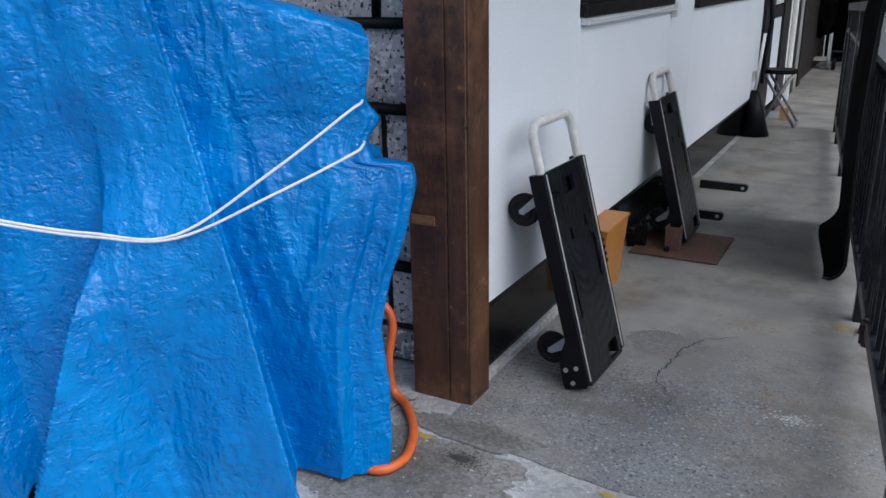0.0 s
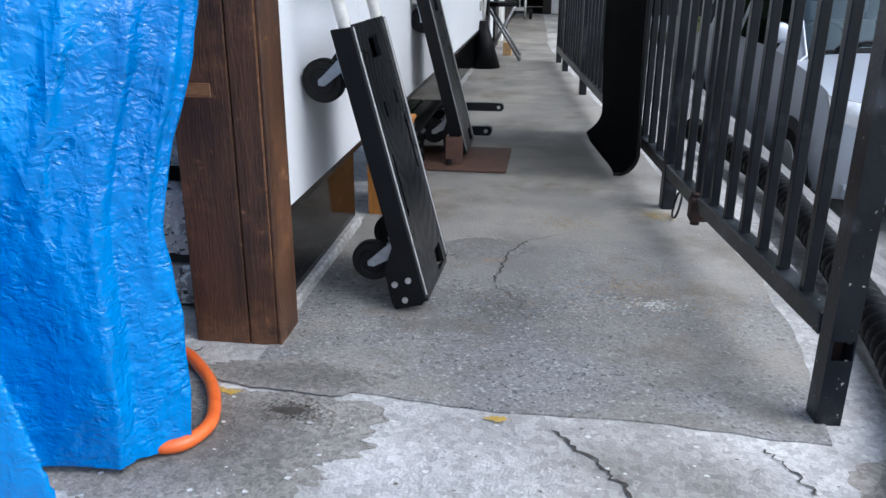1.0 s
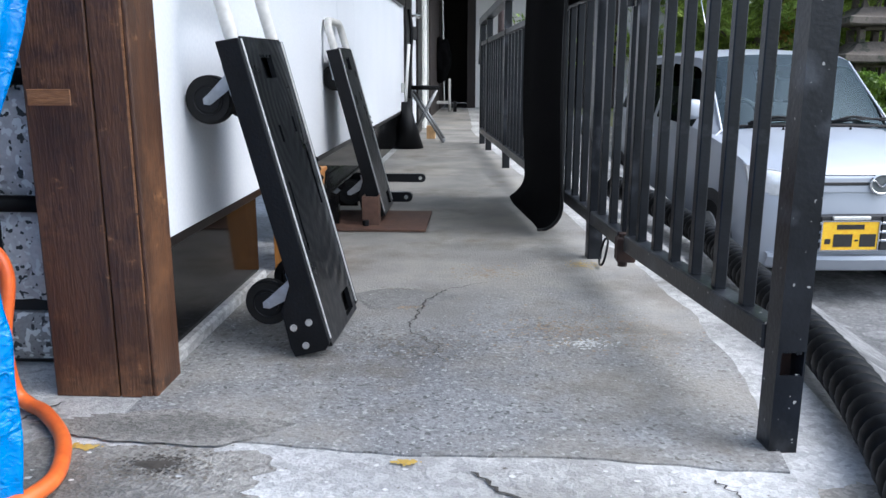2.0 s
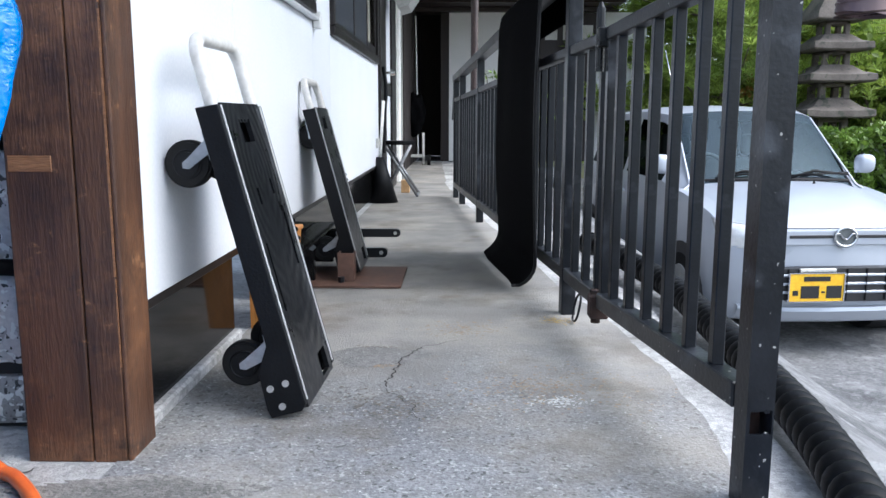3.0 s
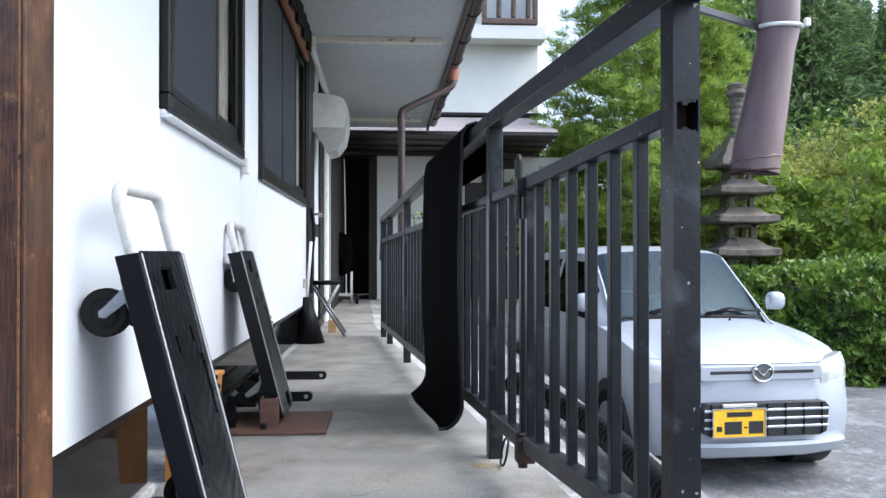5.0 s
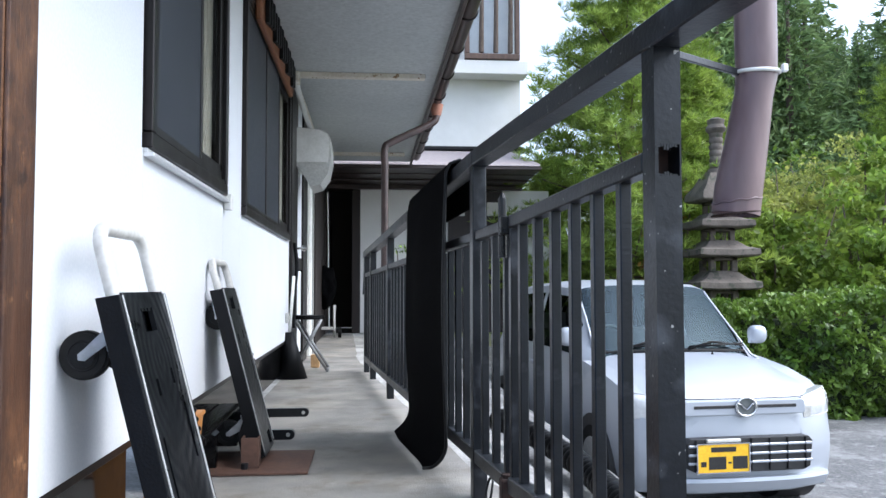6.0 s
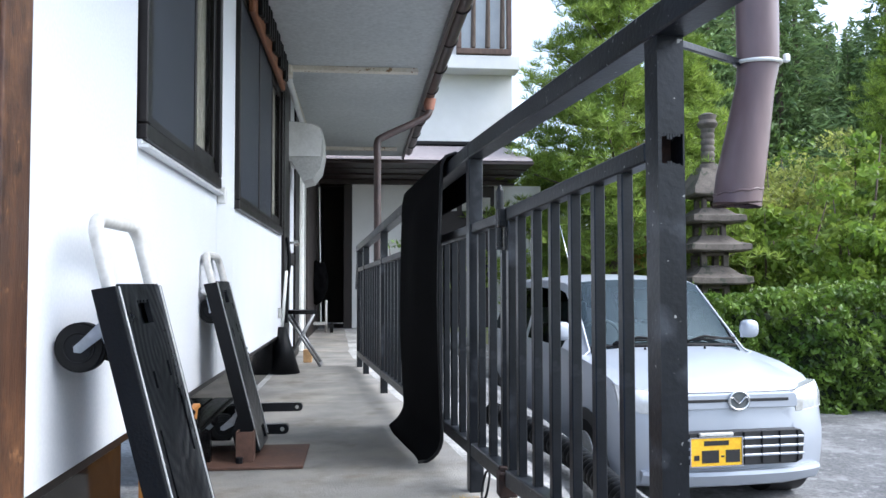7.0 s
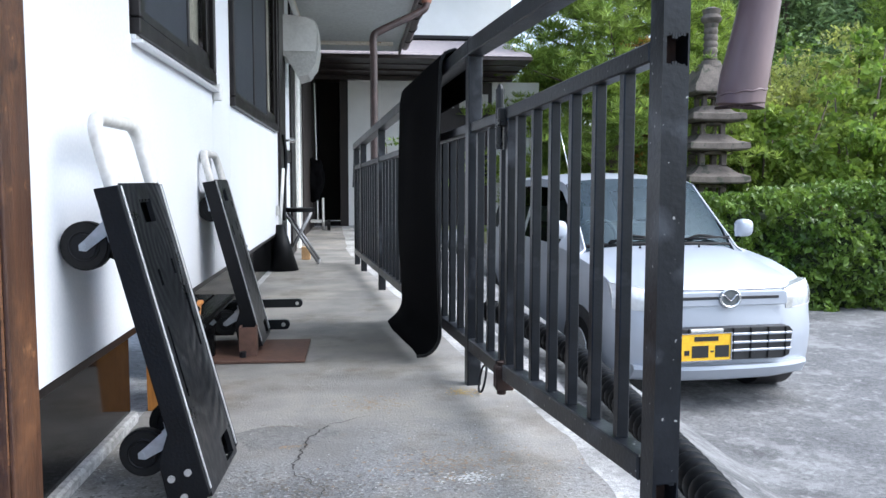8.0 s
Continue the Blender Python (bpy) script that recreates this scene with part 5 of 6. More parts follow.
pan = thing("dustpan", (0.02, 6.42, 0), "black plastic long-handled dustpan beside the wall", "dustpan")
bm = B()
n = 24
ring0 = [bm.verts.new((0.045 + 0.115 * math.cos(2 * math.pi * k / n), 6.56 + 0.115 * math.sin(2 * math.pi * k / n), 0.006)) for k in range(n)]
ring1 = [bm.verts.new((0.03 + 0.028 * math.cos(2 * math.pi * k / n), 6.56 + 0.028 * math.sin(2 * math.pi * k / n), 0.335)) for k in range(n)]
ring2 = [bm.verts.new((0.045 + 0.122 * math.cos(2 * math.pi * k / n), 6.56 + 0.122 * math.sin(2 * math.pi * k / n), 0.006)) for k in range(n)]
for k in range(n):
    bm.faces.new((ring0[k], ring0[(k + 1) % n], ring1[(k + 1) % n], ring1[k])).smooth = True
bm.faces.new(ring1)
bm.faces.new(ring0[::-1])
part("hopper", bm, M["plastic_black"], pan)
bm = B()
sweep(bm, [(0.03, 6.56, 0.33), (0.055, 6.60, 0.74)], 0.011, 10)
part("handle", bm, M["pvc_white"], pan, "white tubular handle")

stool = thing("folding_stool", (0.17, 7.1, 0), "folding stool with round black seat and grey tube legs", "stool")
bm = B()
cyl(bm, (0.13, 7.1, 0.408), (0.13, 7.1, 0.438), 0.135, 0.135, 28)
bmesh.ops.bevel(bm, geom=[e for e in bm.edges if e.calc_face_angle(0) > 1], offset=0.012, segments=2, affect="EDGES")
part("seat", bm, M["plastic_black"], stool, smooth=40)
for y in (6.98, 7.22):
    for a, b in (((0.02, y, 0.012), (0.22, y, 0.40)), ((0.28, y, 0.012), (0.03, y, 0.40))):
        bm = B()
        sweep(bm, [a, b], 0.011, 8)
        part("leg", bm, M["tube_grey"], stool)
for x in (0.02, 0.28):
    bm = B()
    sweep(bm, [(x, 6.96, 0.012), (x, 7.24, 0.012)], 0.011, 8)
    part("foot_bar", bm, M["tube_grey"], stool)
bm = B()
box(bm, 0.13, 0.20, 7.30, 7.37, 0.006, 0.11, 0.003)
solid("carton", bm, M["box_card"], "small brown carton under the stool", "carton", at=(0.165, 7.33, 0))

# ---- wall beyond the panels: doors, hood, pipes ----
beyond = thing("wall_far", (0, 9.2, 0), "narrow white door panels in dark frames along the walkway", "wall", kind="structure")
for y0, y1, z0, z1, x, mt in ((6.782, 7.25, 0.0, 2.2, 0.022, "bronze_frame"), (7.252, 7.79, 0.10, 0.80, 0.006, "white_panel"), (7.252, 7.79, 0.81, 0.90, 0.016, "bronze_frame"), (7.252, 7.79, 0.91, 2.2, 0.008, "white_panel"), (7.792, 8.22, 0.0, 2.2, 0.026, "bronze_frame"),
                              (8.222, 8.78, 0.0, 2.2, 0.004, "plaster"), (8.782, 9.10, 0.0, 2.2, 0.018, "bronze_frame"), (9.102, 9.50, 0.0, 2.2, 0.002, "hood_metal"), (9.502, 9.70, 0.0, 2.2, 0.02, "dark_wood"), (9.702, 11.96, 0.0, 2.2, -0.02, "dark_wood")):
    bm = B()
    box(bm, -0.08, x, y0, y1, z0, z1, 0.003)
    part("panel", bm, M[mt], beyond)
bm = B()
cyl(bm, (0.008, 7.33, 0.98), (0.05, 7.33, 0.98), 0.012, 0.012, 12)
cyl(bm, (0.05, 7.33, 0.98), (0.085, 7.33, 0.98), 0.024, 0.020, 16)
part("door_knob", bm, M["chrome"], beyond, "bright metal door knob", smooth=40)
bm = B()
box(bm, 0.0005, 0.022, 6.55, 6.61, 0.40, 0.47, 0.004)
solid("outlet", bm, M["hood_metal"], "small grey outdoor socket on the white wall", "socket", at=(0.01, 6.58, 0.40))
bm = B()
sweep(bm, smooth_path([(0.03, 6.86, 0.35), (0.035, 6.87, 0.60), (0.05, 6.88, 0.82), (0.035, 6.87, 1.0)], 6), 0.014, 8)
solid("cable_pipe", bm, M["plastic_black"], "black cable pipe on the dark door frame", "pipe", smooth=60, at=(0.03, 6.86, 0.35))

hood = thing("vent_hood", (0.0, 7.35, 1.6), "pale grey metal kitchen vent hood with rounded front", "vent hood")
bm = B()
prof = [(0.0, 1.945), (0.20, 1.925)] + [(0.20 + 0.09 * math.sin(a) , 1.835 + 0.09 * math.cos(a)) for a in [math.pi / 2 * k / 6 for k in range(1, 7)]] + [(0.295, 1.70), (0.27, 1.57), (0.21, 1.485), (0.13, 1.46), (0.10, 1.52), (0.04, 1.62), (0.0, 1.63)]
prism(bm, prof, "y", 7.12, 7.58)
part("shell", bm, M["hood_metal"], hood, smooth=35)
bm = B()
prism(bm, [(0.0, 1.94), (0.20, 1.92), (0.265, 1.89), (0.285, 1.83), (0.27, 1.66), (0.0, 1.66)], "y", 7.108, 7.119)
part("end_plate", bm, M["pvc_white"], hood, "pale painted end plate")
for y, x in ((8.52, 0.030),):
    bm = B()
    sweep(bm, [(x, y, 0.0), (x, y, 2.24)], 0.022, 10)
    solid("wall_pipe", bm, M["pvc_white"], "white plastic pipe up the wall", "pipe", smooth=60, at=(x, y, 0))
bm = B()
sweep(bm, [(0.06, 6.66, EZ - 0.03), (0.06, 6.72, EZ - 0.10), (0.06, 7.4, EZ - 0.14), (0.06, 9.2, EZ - 0.16)], 0.022, 10)
solid("conduit", bm, M["pvc_white"], "grey conduit below the soffit", "conduit", smooth=60, at=(0.06, 6.66, EZ - 0.1))
bm = B()
box(bm, 0.001, 0.09, 6.52, 6.64, EZ - 0.10, EZ - 0.02, 0.008)
solid("junction_box", bm, M["soffit_strip"], "stained cream junction box under the soffit", "box", at=(0.04, 6.6, EZ - 0.1))

# ---- low house across the end of the walkway ----
low_house = thing("low_house", (1.4, 12.6, 0), "low white plastered house wing with dark timber eaves", "house")
bm = B()
box(bm, 0.47, 3.25, 12.40, 12.6, 0.0, 2.08)
part("wall", bm, M["plaster"], low_house)
# near-black timber boxes line the passage; its deep shade is in their colour
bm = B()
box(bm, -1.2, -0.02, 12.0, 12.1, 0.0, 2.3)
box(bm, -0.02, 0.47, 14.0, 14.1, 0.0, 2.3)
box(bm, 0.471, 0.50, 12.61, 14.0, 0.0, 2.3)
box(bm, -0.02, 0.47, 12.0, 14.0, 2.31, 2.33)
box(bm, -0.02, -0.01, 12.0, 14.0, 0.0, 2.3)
part("dark_passage", bm, M["dark_wood"], low_house, "dark timber passage lining, its deep shade put into the colour")
bm = B()
box(bm, 0.35, 0.468, 12.36, 12.52, 0.0, 2.07, 0.004)
part("door_post", bm, M["dark_wood"], low_house)
# overhang and roof drawn forward to y 10.95, shaped to shade the far floor
for k, (z0, z1, yy) in enumerate(((2.08, 2.142, 12.30), (2.146, 2.168, 11.85), (2.172, 2.180, 11.40), (2.184, 2.228, 10.95))):
    bm = B()
    box(bm, -0.6, 2.84, yy, 12.7, z0, z1, 0.006)
    part("eave_beam", bm, M["brown_paint"], low_house)
M["pale_pane"] = mat("pale_pane", (0.42, 0.47, 0.52), (0.55, 0.59, 0.62), 1.5, 0.15, bump=0.0)
M["roof_pink"] = mat("roof_pink", (0.27, 0.225, 0.22), (0.33, 0.285, 0.28), 1.5, 0.6, bump=0.1, fine=20)
bm = B()
prism(bm, [(10.94, 2.232), (11.00, 2.27), (13.2, 2.80), (13.4, 2.80), (13.4, 2.232)], "x", -0.6, 2.82)
part("roof", bm, M["roof_pink"], low_house, "faded pinkish metal roof")
bm = B()
box(bm, -0.6, 3.02, 13.1, 13.4, 2.80, 2.86, 0.01)
part("ridge", bm, M["bronze_frame"], low_house)
bm = B()
box(bm, 1.75, 2.55, 12.36, 12.398, 0.0, 2.07, 0.004)
door = part("lattice_door", bm, M["dark_wood"], low_house, "dark timber lattice door")
for k in range(3):
    bm = B()
    box(bm, 1.82 + k * 0.25, 1.99 + k * 0.25, 12.352, 12.358, 1.70, 1.90, 0.002)
    part("pane", bm, M["curtain"], door, "small pale pane")
bm = B()
sweep(bm, [(0.06, 11.7, 0.10), (0.03, 11.72, 1.95)], 0.010, 8)
solid("pole", bm, M["pvc_white"], "thin white pole leaning in the dark passage", "pole", smooth=60, at=(0.06, 11.7, 0.1))
cart = thing("tool_cart", (0.02, 11.5, 0), "small cart with dark cloth over a pale frame", "cart")
for x in (-0.09, 0.14):
    for y in (11.35, 11.6):
        bm = B()
        sweep(bm, [(x, y, 0.0), (x, y, 0.42)], 0.012, 8)
        part("leg", bm, M["handle_grey"], cart)
bm = B()
box(bm, -0.10, 0.15, 11.34, 11.61, 0.10, 0.13, 0.003)
part("shelf", bm, M["handle_grey"], cart)
bm = B()
bmesh.ops.create_icosphere(bm, subdivisions=4, radius=1.0)
for v in bm.verts:
    k = 1 + 0.25 * noise.noise(v.co * 1.7) + 0.08 * noise.noise(v.co * 6)
    v.co = Vector((0.02 + v.co.x * 0.16 * k, 11.48 + v.co.y * 0.16 * k, 0.66 + v.co.z * 0.27 * k))
part("cloth", bm, M["felt"], cart, "dark cloth bundle", smooth=0)
bm = B()
cyl(bm, (0.20, 11.30, 0.07), (0.24, 11.30, 0.07), 0.07, 0.07, 20)
part("wheel", bm, M["rubber"], cart, smooth=40)

tall = thing("tall_house", (1.8, 17, 0), "white rendered two-storey house with barred timber window", "house")
bm = B()
box(bm, -4.0, 3.55, 16.2, 20.0, 0.0, 9.0)
part("wall", bm, M["plaster"], tall)
bm = B()
box(bm, -4.0, 3.62, 15.72, 16.199, 4.72, 4.98, 0.01)
part("ledge", bm, M["plaster"], tall, "projecting rendered ledge")
bm = B()
for q in ((2.40, 3.46, 5.00, 5.11), (2.40, 3.46, 6.9, 7.05), (2.40, 2.49, 5.11, 6.9), (3.37, 3.46, 5.11, 6.9)):
    box(bm, q[0], q[1], 15.70, 15.82, q[2], q[3], 0.01)
win = part("window", bm, M["brown_wood"], tall, "weathered brown timber window box")
bm = B()
box(bm, 2.45, 3.42, 15.95, 15.97, 5.05, 6.95)
part("pane", bm, M["pale_pane"], win, "pale blue-grey window pane")
for k in range(3):
    bm = B()
    x = 2.72 + k * 0.28
    sweep(bm, [(x, 15.76, 5.14), (x + 0.01, 15.75, 6.0), (x, 15.76, 6.9)], [0.05, 0.042, 0.05], 8)
    part("bar", bm, M["bark"], win, "weathered timber bar", smooth=60)

# ---- corrugated hose outside the fence ----
def even_steps(pts, step):
    """The same line cut into equal lengths."""
    out, left = [pts[0]], step
    for p, q in zip(pts, pts[1:]):
        p, q = Vector(p), Vector(q)
        while (q - p).length >= left:
            p = p + (q - p).normalized() * left
            out.append(p)
            left = step
        left -= (q - p).length
    return out


line = even_steps(smooth_path([(1.02, 0.95, 0.045), (1.13, 1.45, 0.045), (1.215, 1.80, 0.045), (1.268, 2.10, 0.045), (1.300, 2.5, 0.045), (1.325, 2.95, 0.045), (1.330, 3.35, 0.05), (1.285, 3.70, 0.06), (1.225, 3.88, 0.085), (1.15, 4.0, 0.10)], 20), 0.0042)
rs = [0.0375 + 0.0075 * abs(math.sin(math.pi * k / 10)) ** 0.55 for k in range(len(line))]
bm = B()
sweep(bm, line, rs, 18)
hose = thing("corrugated_hose", (1.3, 2.5, 0), "black corrugated drain hose lying along the fence", "hose")
part("tube", bm, M["hose_black"], hose, smooth=30)
bm = B()
sweep(bm, [line[-1] + (line[-2] - line[-1]) * 2.0, line[-1] + (line[-1] - line[-2]) * 3.0], 0.049, 20)
part("end_collar", bm, M["hose_black"], hose, "smooth black end collar", smooth=40)

# ---- mauve downpipe end with strap ----
drain = thing("rain_pipe", (1.33, 2.02, 0.8), "faded mauve plastic rain pipe with a crooked open end", "pipe")
px, py = 1.312, 2.02
pts = [Vector((px + 0.002, py, 3.0)), Vector((px, py, 1.6)), Vector((px, py, 1.10)), Vector((px, py, 1.045)), Vector((px - 0.006, py, 1.01)), Vector((px - 0.022, py + 0.004, 0.91)), Vector((px - 0.034, py + 0.008, 0.84)), Vector((px - 0.040, py + 0.009, 0.792))]
rad = [0.0375, 0.0375, 0.0375, 0.0365, 0.034, 0.039, 0.0425, 0.0425]
bm = B()
sweep(bm, pts, rad, 28, cap=False)
inner = [r - 0.003 for r in rad]
sweep(bm, pts, inner, 28, cap=False)
part("tube", bm, M["mauve_pvc"], drain, smooth=60)
bm = B()
e = Vector((px - 0.0375, py + 0.0085, 0.816))
sweep(bm, [e + Vector((0.0432 * math.cos(a), 0.0432 * math.sin(a), 0.005 * math.cos(a) + 0.0015 * math.sin(9 * a))) for a in [2 * math.pi * k / 40 for k in range(41)]], 0.0016, 6)
part("crimp", bm, M["mauve_pvc"], drain, "crimped ring near the open end", smooth=60)
bm = B()
e = pts[-1]
sweep(bm, [e + Vector((0.0415 * math.cos(a), 0.0415 * math.sin(a), 0.004 * math.cos(a) + 0.001)) for a in [2 * math.pi * k / 40 for k in range(41)]], 0.0022, 6)
part("rim", bm, M["rust"], drain, "rust-brown broken rim", smooth=60)
bm = B()
sweep(bm, [(px + 0.0395 * math.cos(a), py + 0.0395 * math.sin(a), 1.052 + 0.003 * math.sin(a)) for a in [2 * math.pi * k / 28 for k in range(29)]], 0.0038, 8)
box(bm, px + 0.030, px + 0.041, py - 0.040, py - 0.031, 1.045, 1.060, 0.002)
part("strap", bm, M["pvc_white"], drain, "pale clamp strap")
bm = B()
m = look((1.10, 1.87, 1.038), (px - 0.035, py, 1.052)) @ pose(0, 0, 0, 0, 0, 0)
d = Vector((px - 0.035, py, 1.052)) - Vector((1.10, 1.87, 1.038))
box(bm, -0.004, 0.004, -0.006, 0.006, -d.length, 0.0, 0.001, m)
part("arm", bm, M["black_steel"], drain, "thin steel arm to the fence post")

# ---- parked car ----
def parked_car(m):
    car = thing("car", m, "silver compact hatchback parked in the yard", "car")
    # station: y, roof z, roof half width, belt z, belt half width, side half width, low z
    st = [(0.0, 0.70, 0.50, 0.655, 0.60, 0.640, 0.20), (0.03, 0.745, 0.53, 0.68, 0.63, 0.672, 0.185), (0.10, 0.80, 0.555, 0.735, 0.665, 0.70, 0.185), (0.28, 0.865, 0.565, 0.80, 0.69, 0.72, 0.19),
          (0.58, 0.925, 0.57, 0.86, 0.70, 0.733, 0.20), (0.90, 0.968, 0.585, 0.90, 0.705, 0.7375, 0.20), (1.20, 1.235, 0.565, 0.915, 0.705, 0.7375, 0.20), (1.47, 1.452, 0.545, 0.925, 0.705, 0.7375, 0.20),
          (1.56, 1.475, 0.545, 0.925, 0.705, 0.7375, 0.20), (2.06, 1.50, 0.55, 0.935, 0.705, 0.7375, 0.20), (2.14, 1.50, 0.55, 0.937, 0.705, 0.7375, 0.20), (2.80, 1.478, 0.548, 0.95, 0.703, 0.7375, 0.20),
          (2.94, 1.465, 0.545, 0.955, 0.70, 0.735, 0.20), (3.22, 1.42, 0.535, 0.96, 0.69, 0.725, 0.22), (3.31, 1.18, 0.57, 0.94, 0.67, 0.71, 0.24), (3.37, 0.95, 0.58, 0.88, 0.65, 0.69, 0.26), (3.395, 0.62, 0.55, 0.60, 0.62, 0.66, 0.28)]
    bm = B()
    rings = []
    for i, (y, zr, hr, zb, hb, hw, zl) in enumerate(st):
        half = [(0.0, zr), (hr * 0.5, zr - 0.006), (hr * 0.86, zr - 0.022), (hr, zr - 0.05), (hr + (hb - hr) * 0.14, zr - 0.05 - (zr - 0.05 - zb) * 0.12),
                (hb - 0.006, zb + min(0.03, (zr - zb) * 0.2)), (hb, zb), (hw - 0.004, zb - 0.07), (hw + 0.004, zb * 0.72), (hw, 0.42), (hw - 0.01, 0.32), (hw - 0.012, 0.30), (hw - 0.045, zl), (hw * 0.5, zl - 0.01), (0.0, zl - 0.01)]
        pts = [(x, z) for x, z in half] + [(-x, z) for x, z in half[-2:0:-1]]
        ring = []
        for x, z in pts:
            curve = 0.20 * (abs(x) / 0.74) ** 3 * max(0.0, 1 - i / 4.2)
            bul = -0.055 * math.exp(-((z - 0.43) / 0.20) ** 2) * max(0.0, 1 - i / 2)
            ring.append(bm.verts.new((x, y + curve + bul, z)))
        rings.append(ring)
    n = len(rings[0])
    drop = {}
    for i in range(len(rings) - 1):
        for k in range(n):
            f = bm.faces.new((rings[i][k], rings[i][(k + 1) % n], rings[i + 1][(k + 1) % n], rings[i + 1][k]))
            f.smooth = True
            seg = k if k < 14 else n - 1 - k
            kind = None
            if i in (5, 6) and seg in (0, 1, 2):
                kind = "windshield"
            if seg == 4 and i in (7, 8, 10, 12):
                kind = "side_window"
            if seg == 4 and i == 6:
                kind = "side_window"
            if i == 13 and seg in (0, 1):
                kind = "rear_window"
            if kind:
                drop.setdefault(kind, []).append(([v.co.copy() for v in f.verts], f))
    bm.faces.new(rings[-1])
    nose = rings[0]
    c = []
    for v in nose:
        x, z = v.co.x * 0.6, 0.45 + (v.co.z - 0.45) * 0.86
        c.append(bm.verts.new((x, 0.20 * (abs(x) / 0.74) ** 3 - 0.055 * math.exp(-((z - 0.43) / 0.20) ** 2) - 0.003, z)))
    for k in range(n):
        bm.faces.new((nose[k], nose[(k + 1) % n], c[(k + 1) % n], c[k])).smooth = True
    bm.faces.new(c).smooth = True
    gone = [f for lst in drop.values() for _, f in lst]
    bmesh.ops.delete(bm, geom=gone, context="FACES_ONLY")
    # wheel arches are cut by setting the lower sides over the wheels back
    body = part("body", bm, M["car_paint"], car, local=True, smooth=32)
    for kind, lst in drop.items():
        panes = {}
        for cos, _ in lst:
            key = 0 if kind != "side_window" else (cos[0].x + cos[2].x > 0, cos[0].y > 2.1, cos[0].y > 2.9)
            panes.setdefault(key, []).append(cos)
        for quads in panes.values():
            bm = B()
            for cos in quads:
                bm.faces.new([bm.verts.new(co) for co in cos]).smooth = True
            bmesh.ops.remove_doubles(bm, verts=bm.verts, dist=0.0005)
            g = part(kind, bm, M["car_glass"] if kind == "windshield" else M["car_glass_dark"], car, "greenish windscreen" if kind == "windshield" else "dark tinted window", local=True, smooth=0)
            g.visible_shadow = False
    for sx in (-1, 1):
        for y in (0.62, 2.98):
            bm = B()
            cyl(bm, (sx * 0.742, y, 0.285), (sx * 0.50, y, 0.285), 0.305, 0.30, 32)
            part("wheel_arch", bm, M["car_dark"], car, "black wheel arch", local=True, smooth=40)
            bm = B()
            cyl(bm, (sx * 0.745, y, 0.268), (sx * 0.60, y, 0.268), 0.268, 0.268, 36)
            bmesh.ops.bevel(bm, geom=[e for e in bm.edges if e.calc_face_angle(0) > 1], offset=0.025, segments=3, affect="EDGES")
            w = part("wheel", bm, M["rubber"], car, "black rubber tyre", local=True, smooth=40)
            bm = B()
            cyl(bm, (sx * 0.752, y, 0.268), (sx * 0.70, y, 0.268), 0.165, 0.175, 28)
            part("rim", bm, M["hood_metal"], w, "grey wheel cover", local=True, smooth=40)
    # front face
    bm = B()
    prism(bm, [(-0.395, 0.345), (-0.35, 0.325), (0.35, 0.325), (0.395, 0.345), (0.413, 0.50), (0.385, 0.528), (-0.385, 0.528), (-0.413, 0.50)], "y", -0.082, 0.02, 0.004)
    gr = part("lower_grille", bm, M["car_dark"], car, "black lower air intake", local=True)
    for z in (0.376, 0.426, 0.478):
        bm = B()
        box(bm, -0.405, 0.405, -0.090, -0.070, z, z + 0.016, 0.004)
        part("slat", bm, M["car_paint"], gr, "grey horizontal slat", local=True)
    for k in range(7):
        bm = B()
        x = -0.36 + k * 0.12
        box(bm, x - 0.003, x + 0.003, -0.090, -0.080, 0.335, 0.525)
        part("slat", bm, M["plastic_black"], gr, local=True)
    bm = B()
    prism(bm, [(-0.385, 0.655), (0.385, 0.655), (0.405, 0.665), (0.40, 0.735), (0.385, 0.745), (-0.385, 0.745), (-0.40, 0.735), (-0.405, 0.665)], "y", -0.030, 0.08, 0.006)
    ug = part("upper_grille", bm, M["car_paint"], car, "silver upper grille bar", local=True)
    for x0, x1 in ((-0.34, -0.075), (0.075, 0.34)):
        bm = B()
        box(bm, x0, x1, -0.034, -0.026, 0.697, 0.716, 0.002)
        part("slot", bm, M["car_dark"], ug, "dark slot", local=True)
    bm = B()
    sweep(bm, [(0.066 * math.cos(a), -0.038, 0.705 + 0.056 * math.sin(a)) for a in [2 * math.pi * k / 32 for k in range(33)]], 0.0085, 8)
    for s in (-1, 1):
        sweep(bm, smooth_path([(s * 0.058, -0.038, 0.725), (s * 0.036, -0.040, 0.722), (s * 0.018, -0.042, 0.703), (0.0, -0.042, 0.690)], 4), 0.007, 6)
    part("emblem", bm, M["chrome"], car, "oval chrome emblem", local=True, smooth=60)
    bm = B()
    cyl(bm, (0, -0.031, 0.705), (0, -0.036, 0.705), 0.056, 0.056, 28)
    part("emblem_back", bm, M["seat_grey"], car, local=True)
    bm = B()
    sweep(bm, [(x, 0.20 * (abs(x) / 0.74) ** 3 - 0.020 + 0.012, 0.7525) for x in [-0.43 + 0.86 * k / 16 for k in range(17)]], 0.0035, 6)
    part("hood_seam", bm, M["car_dark"], car, "dark shut line of the bonnet", local=True)
    # number plate with plain bars
    bm = B()
    PX, PZ = -0.045, 0.035
    box(bm, -0.315 + PX, 0.015 + PX, -0.108, -0.098, 0.300 + PZ, 0.465 + PZ, 0.002)
    pl = part("number_plate", bm, M["plate_yellow"], car, "yellow number plate with plain dark bars", local=True)
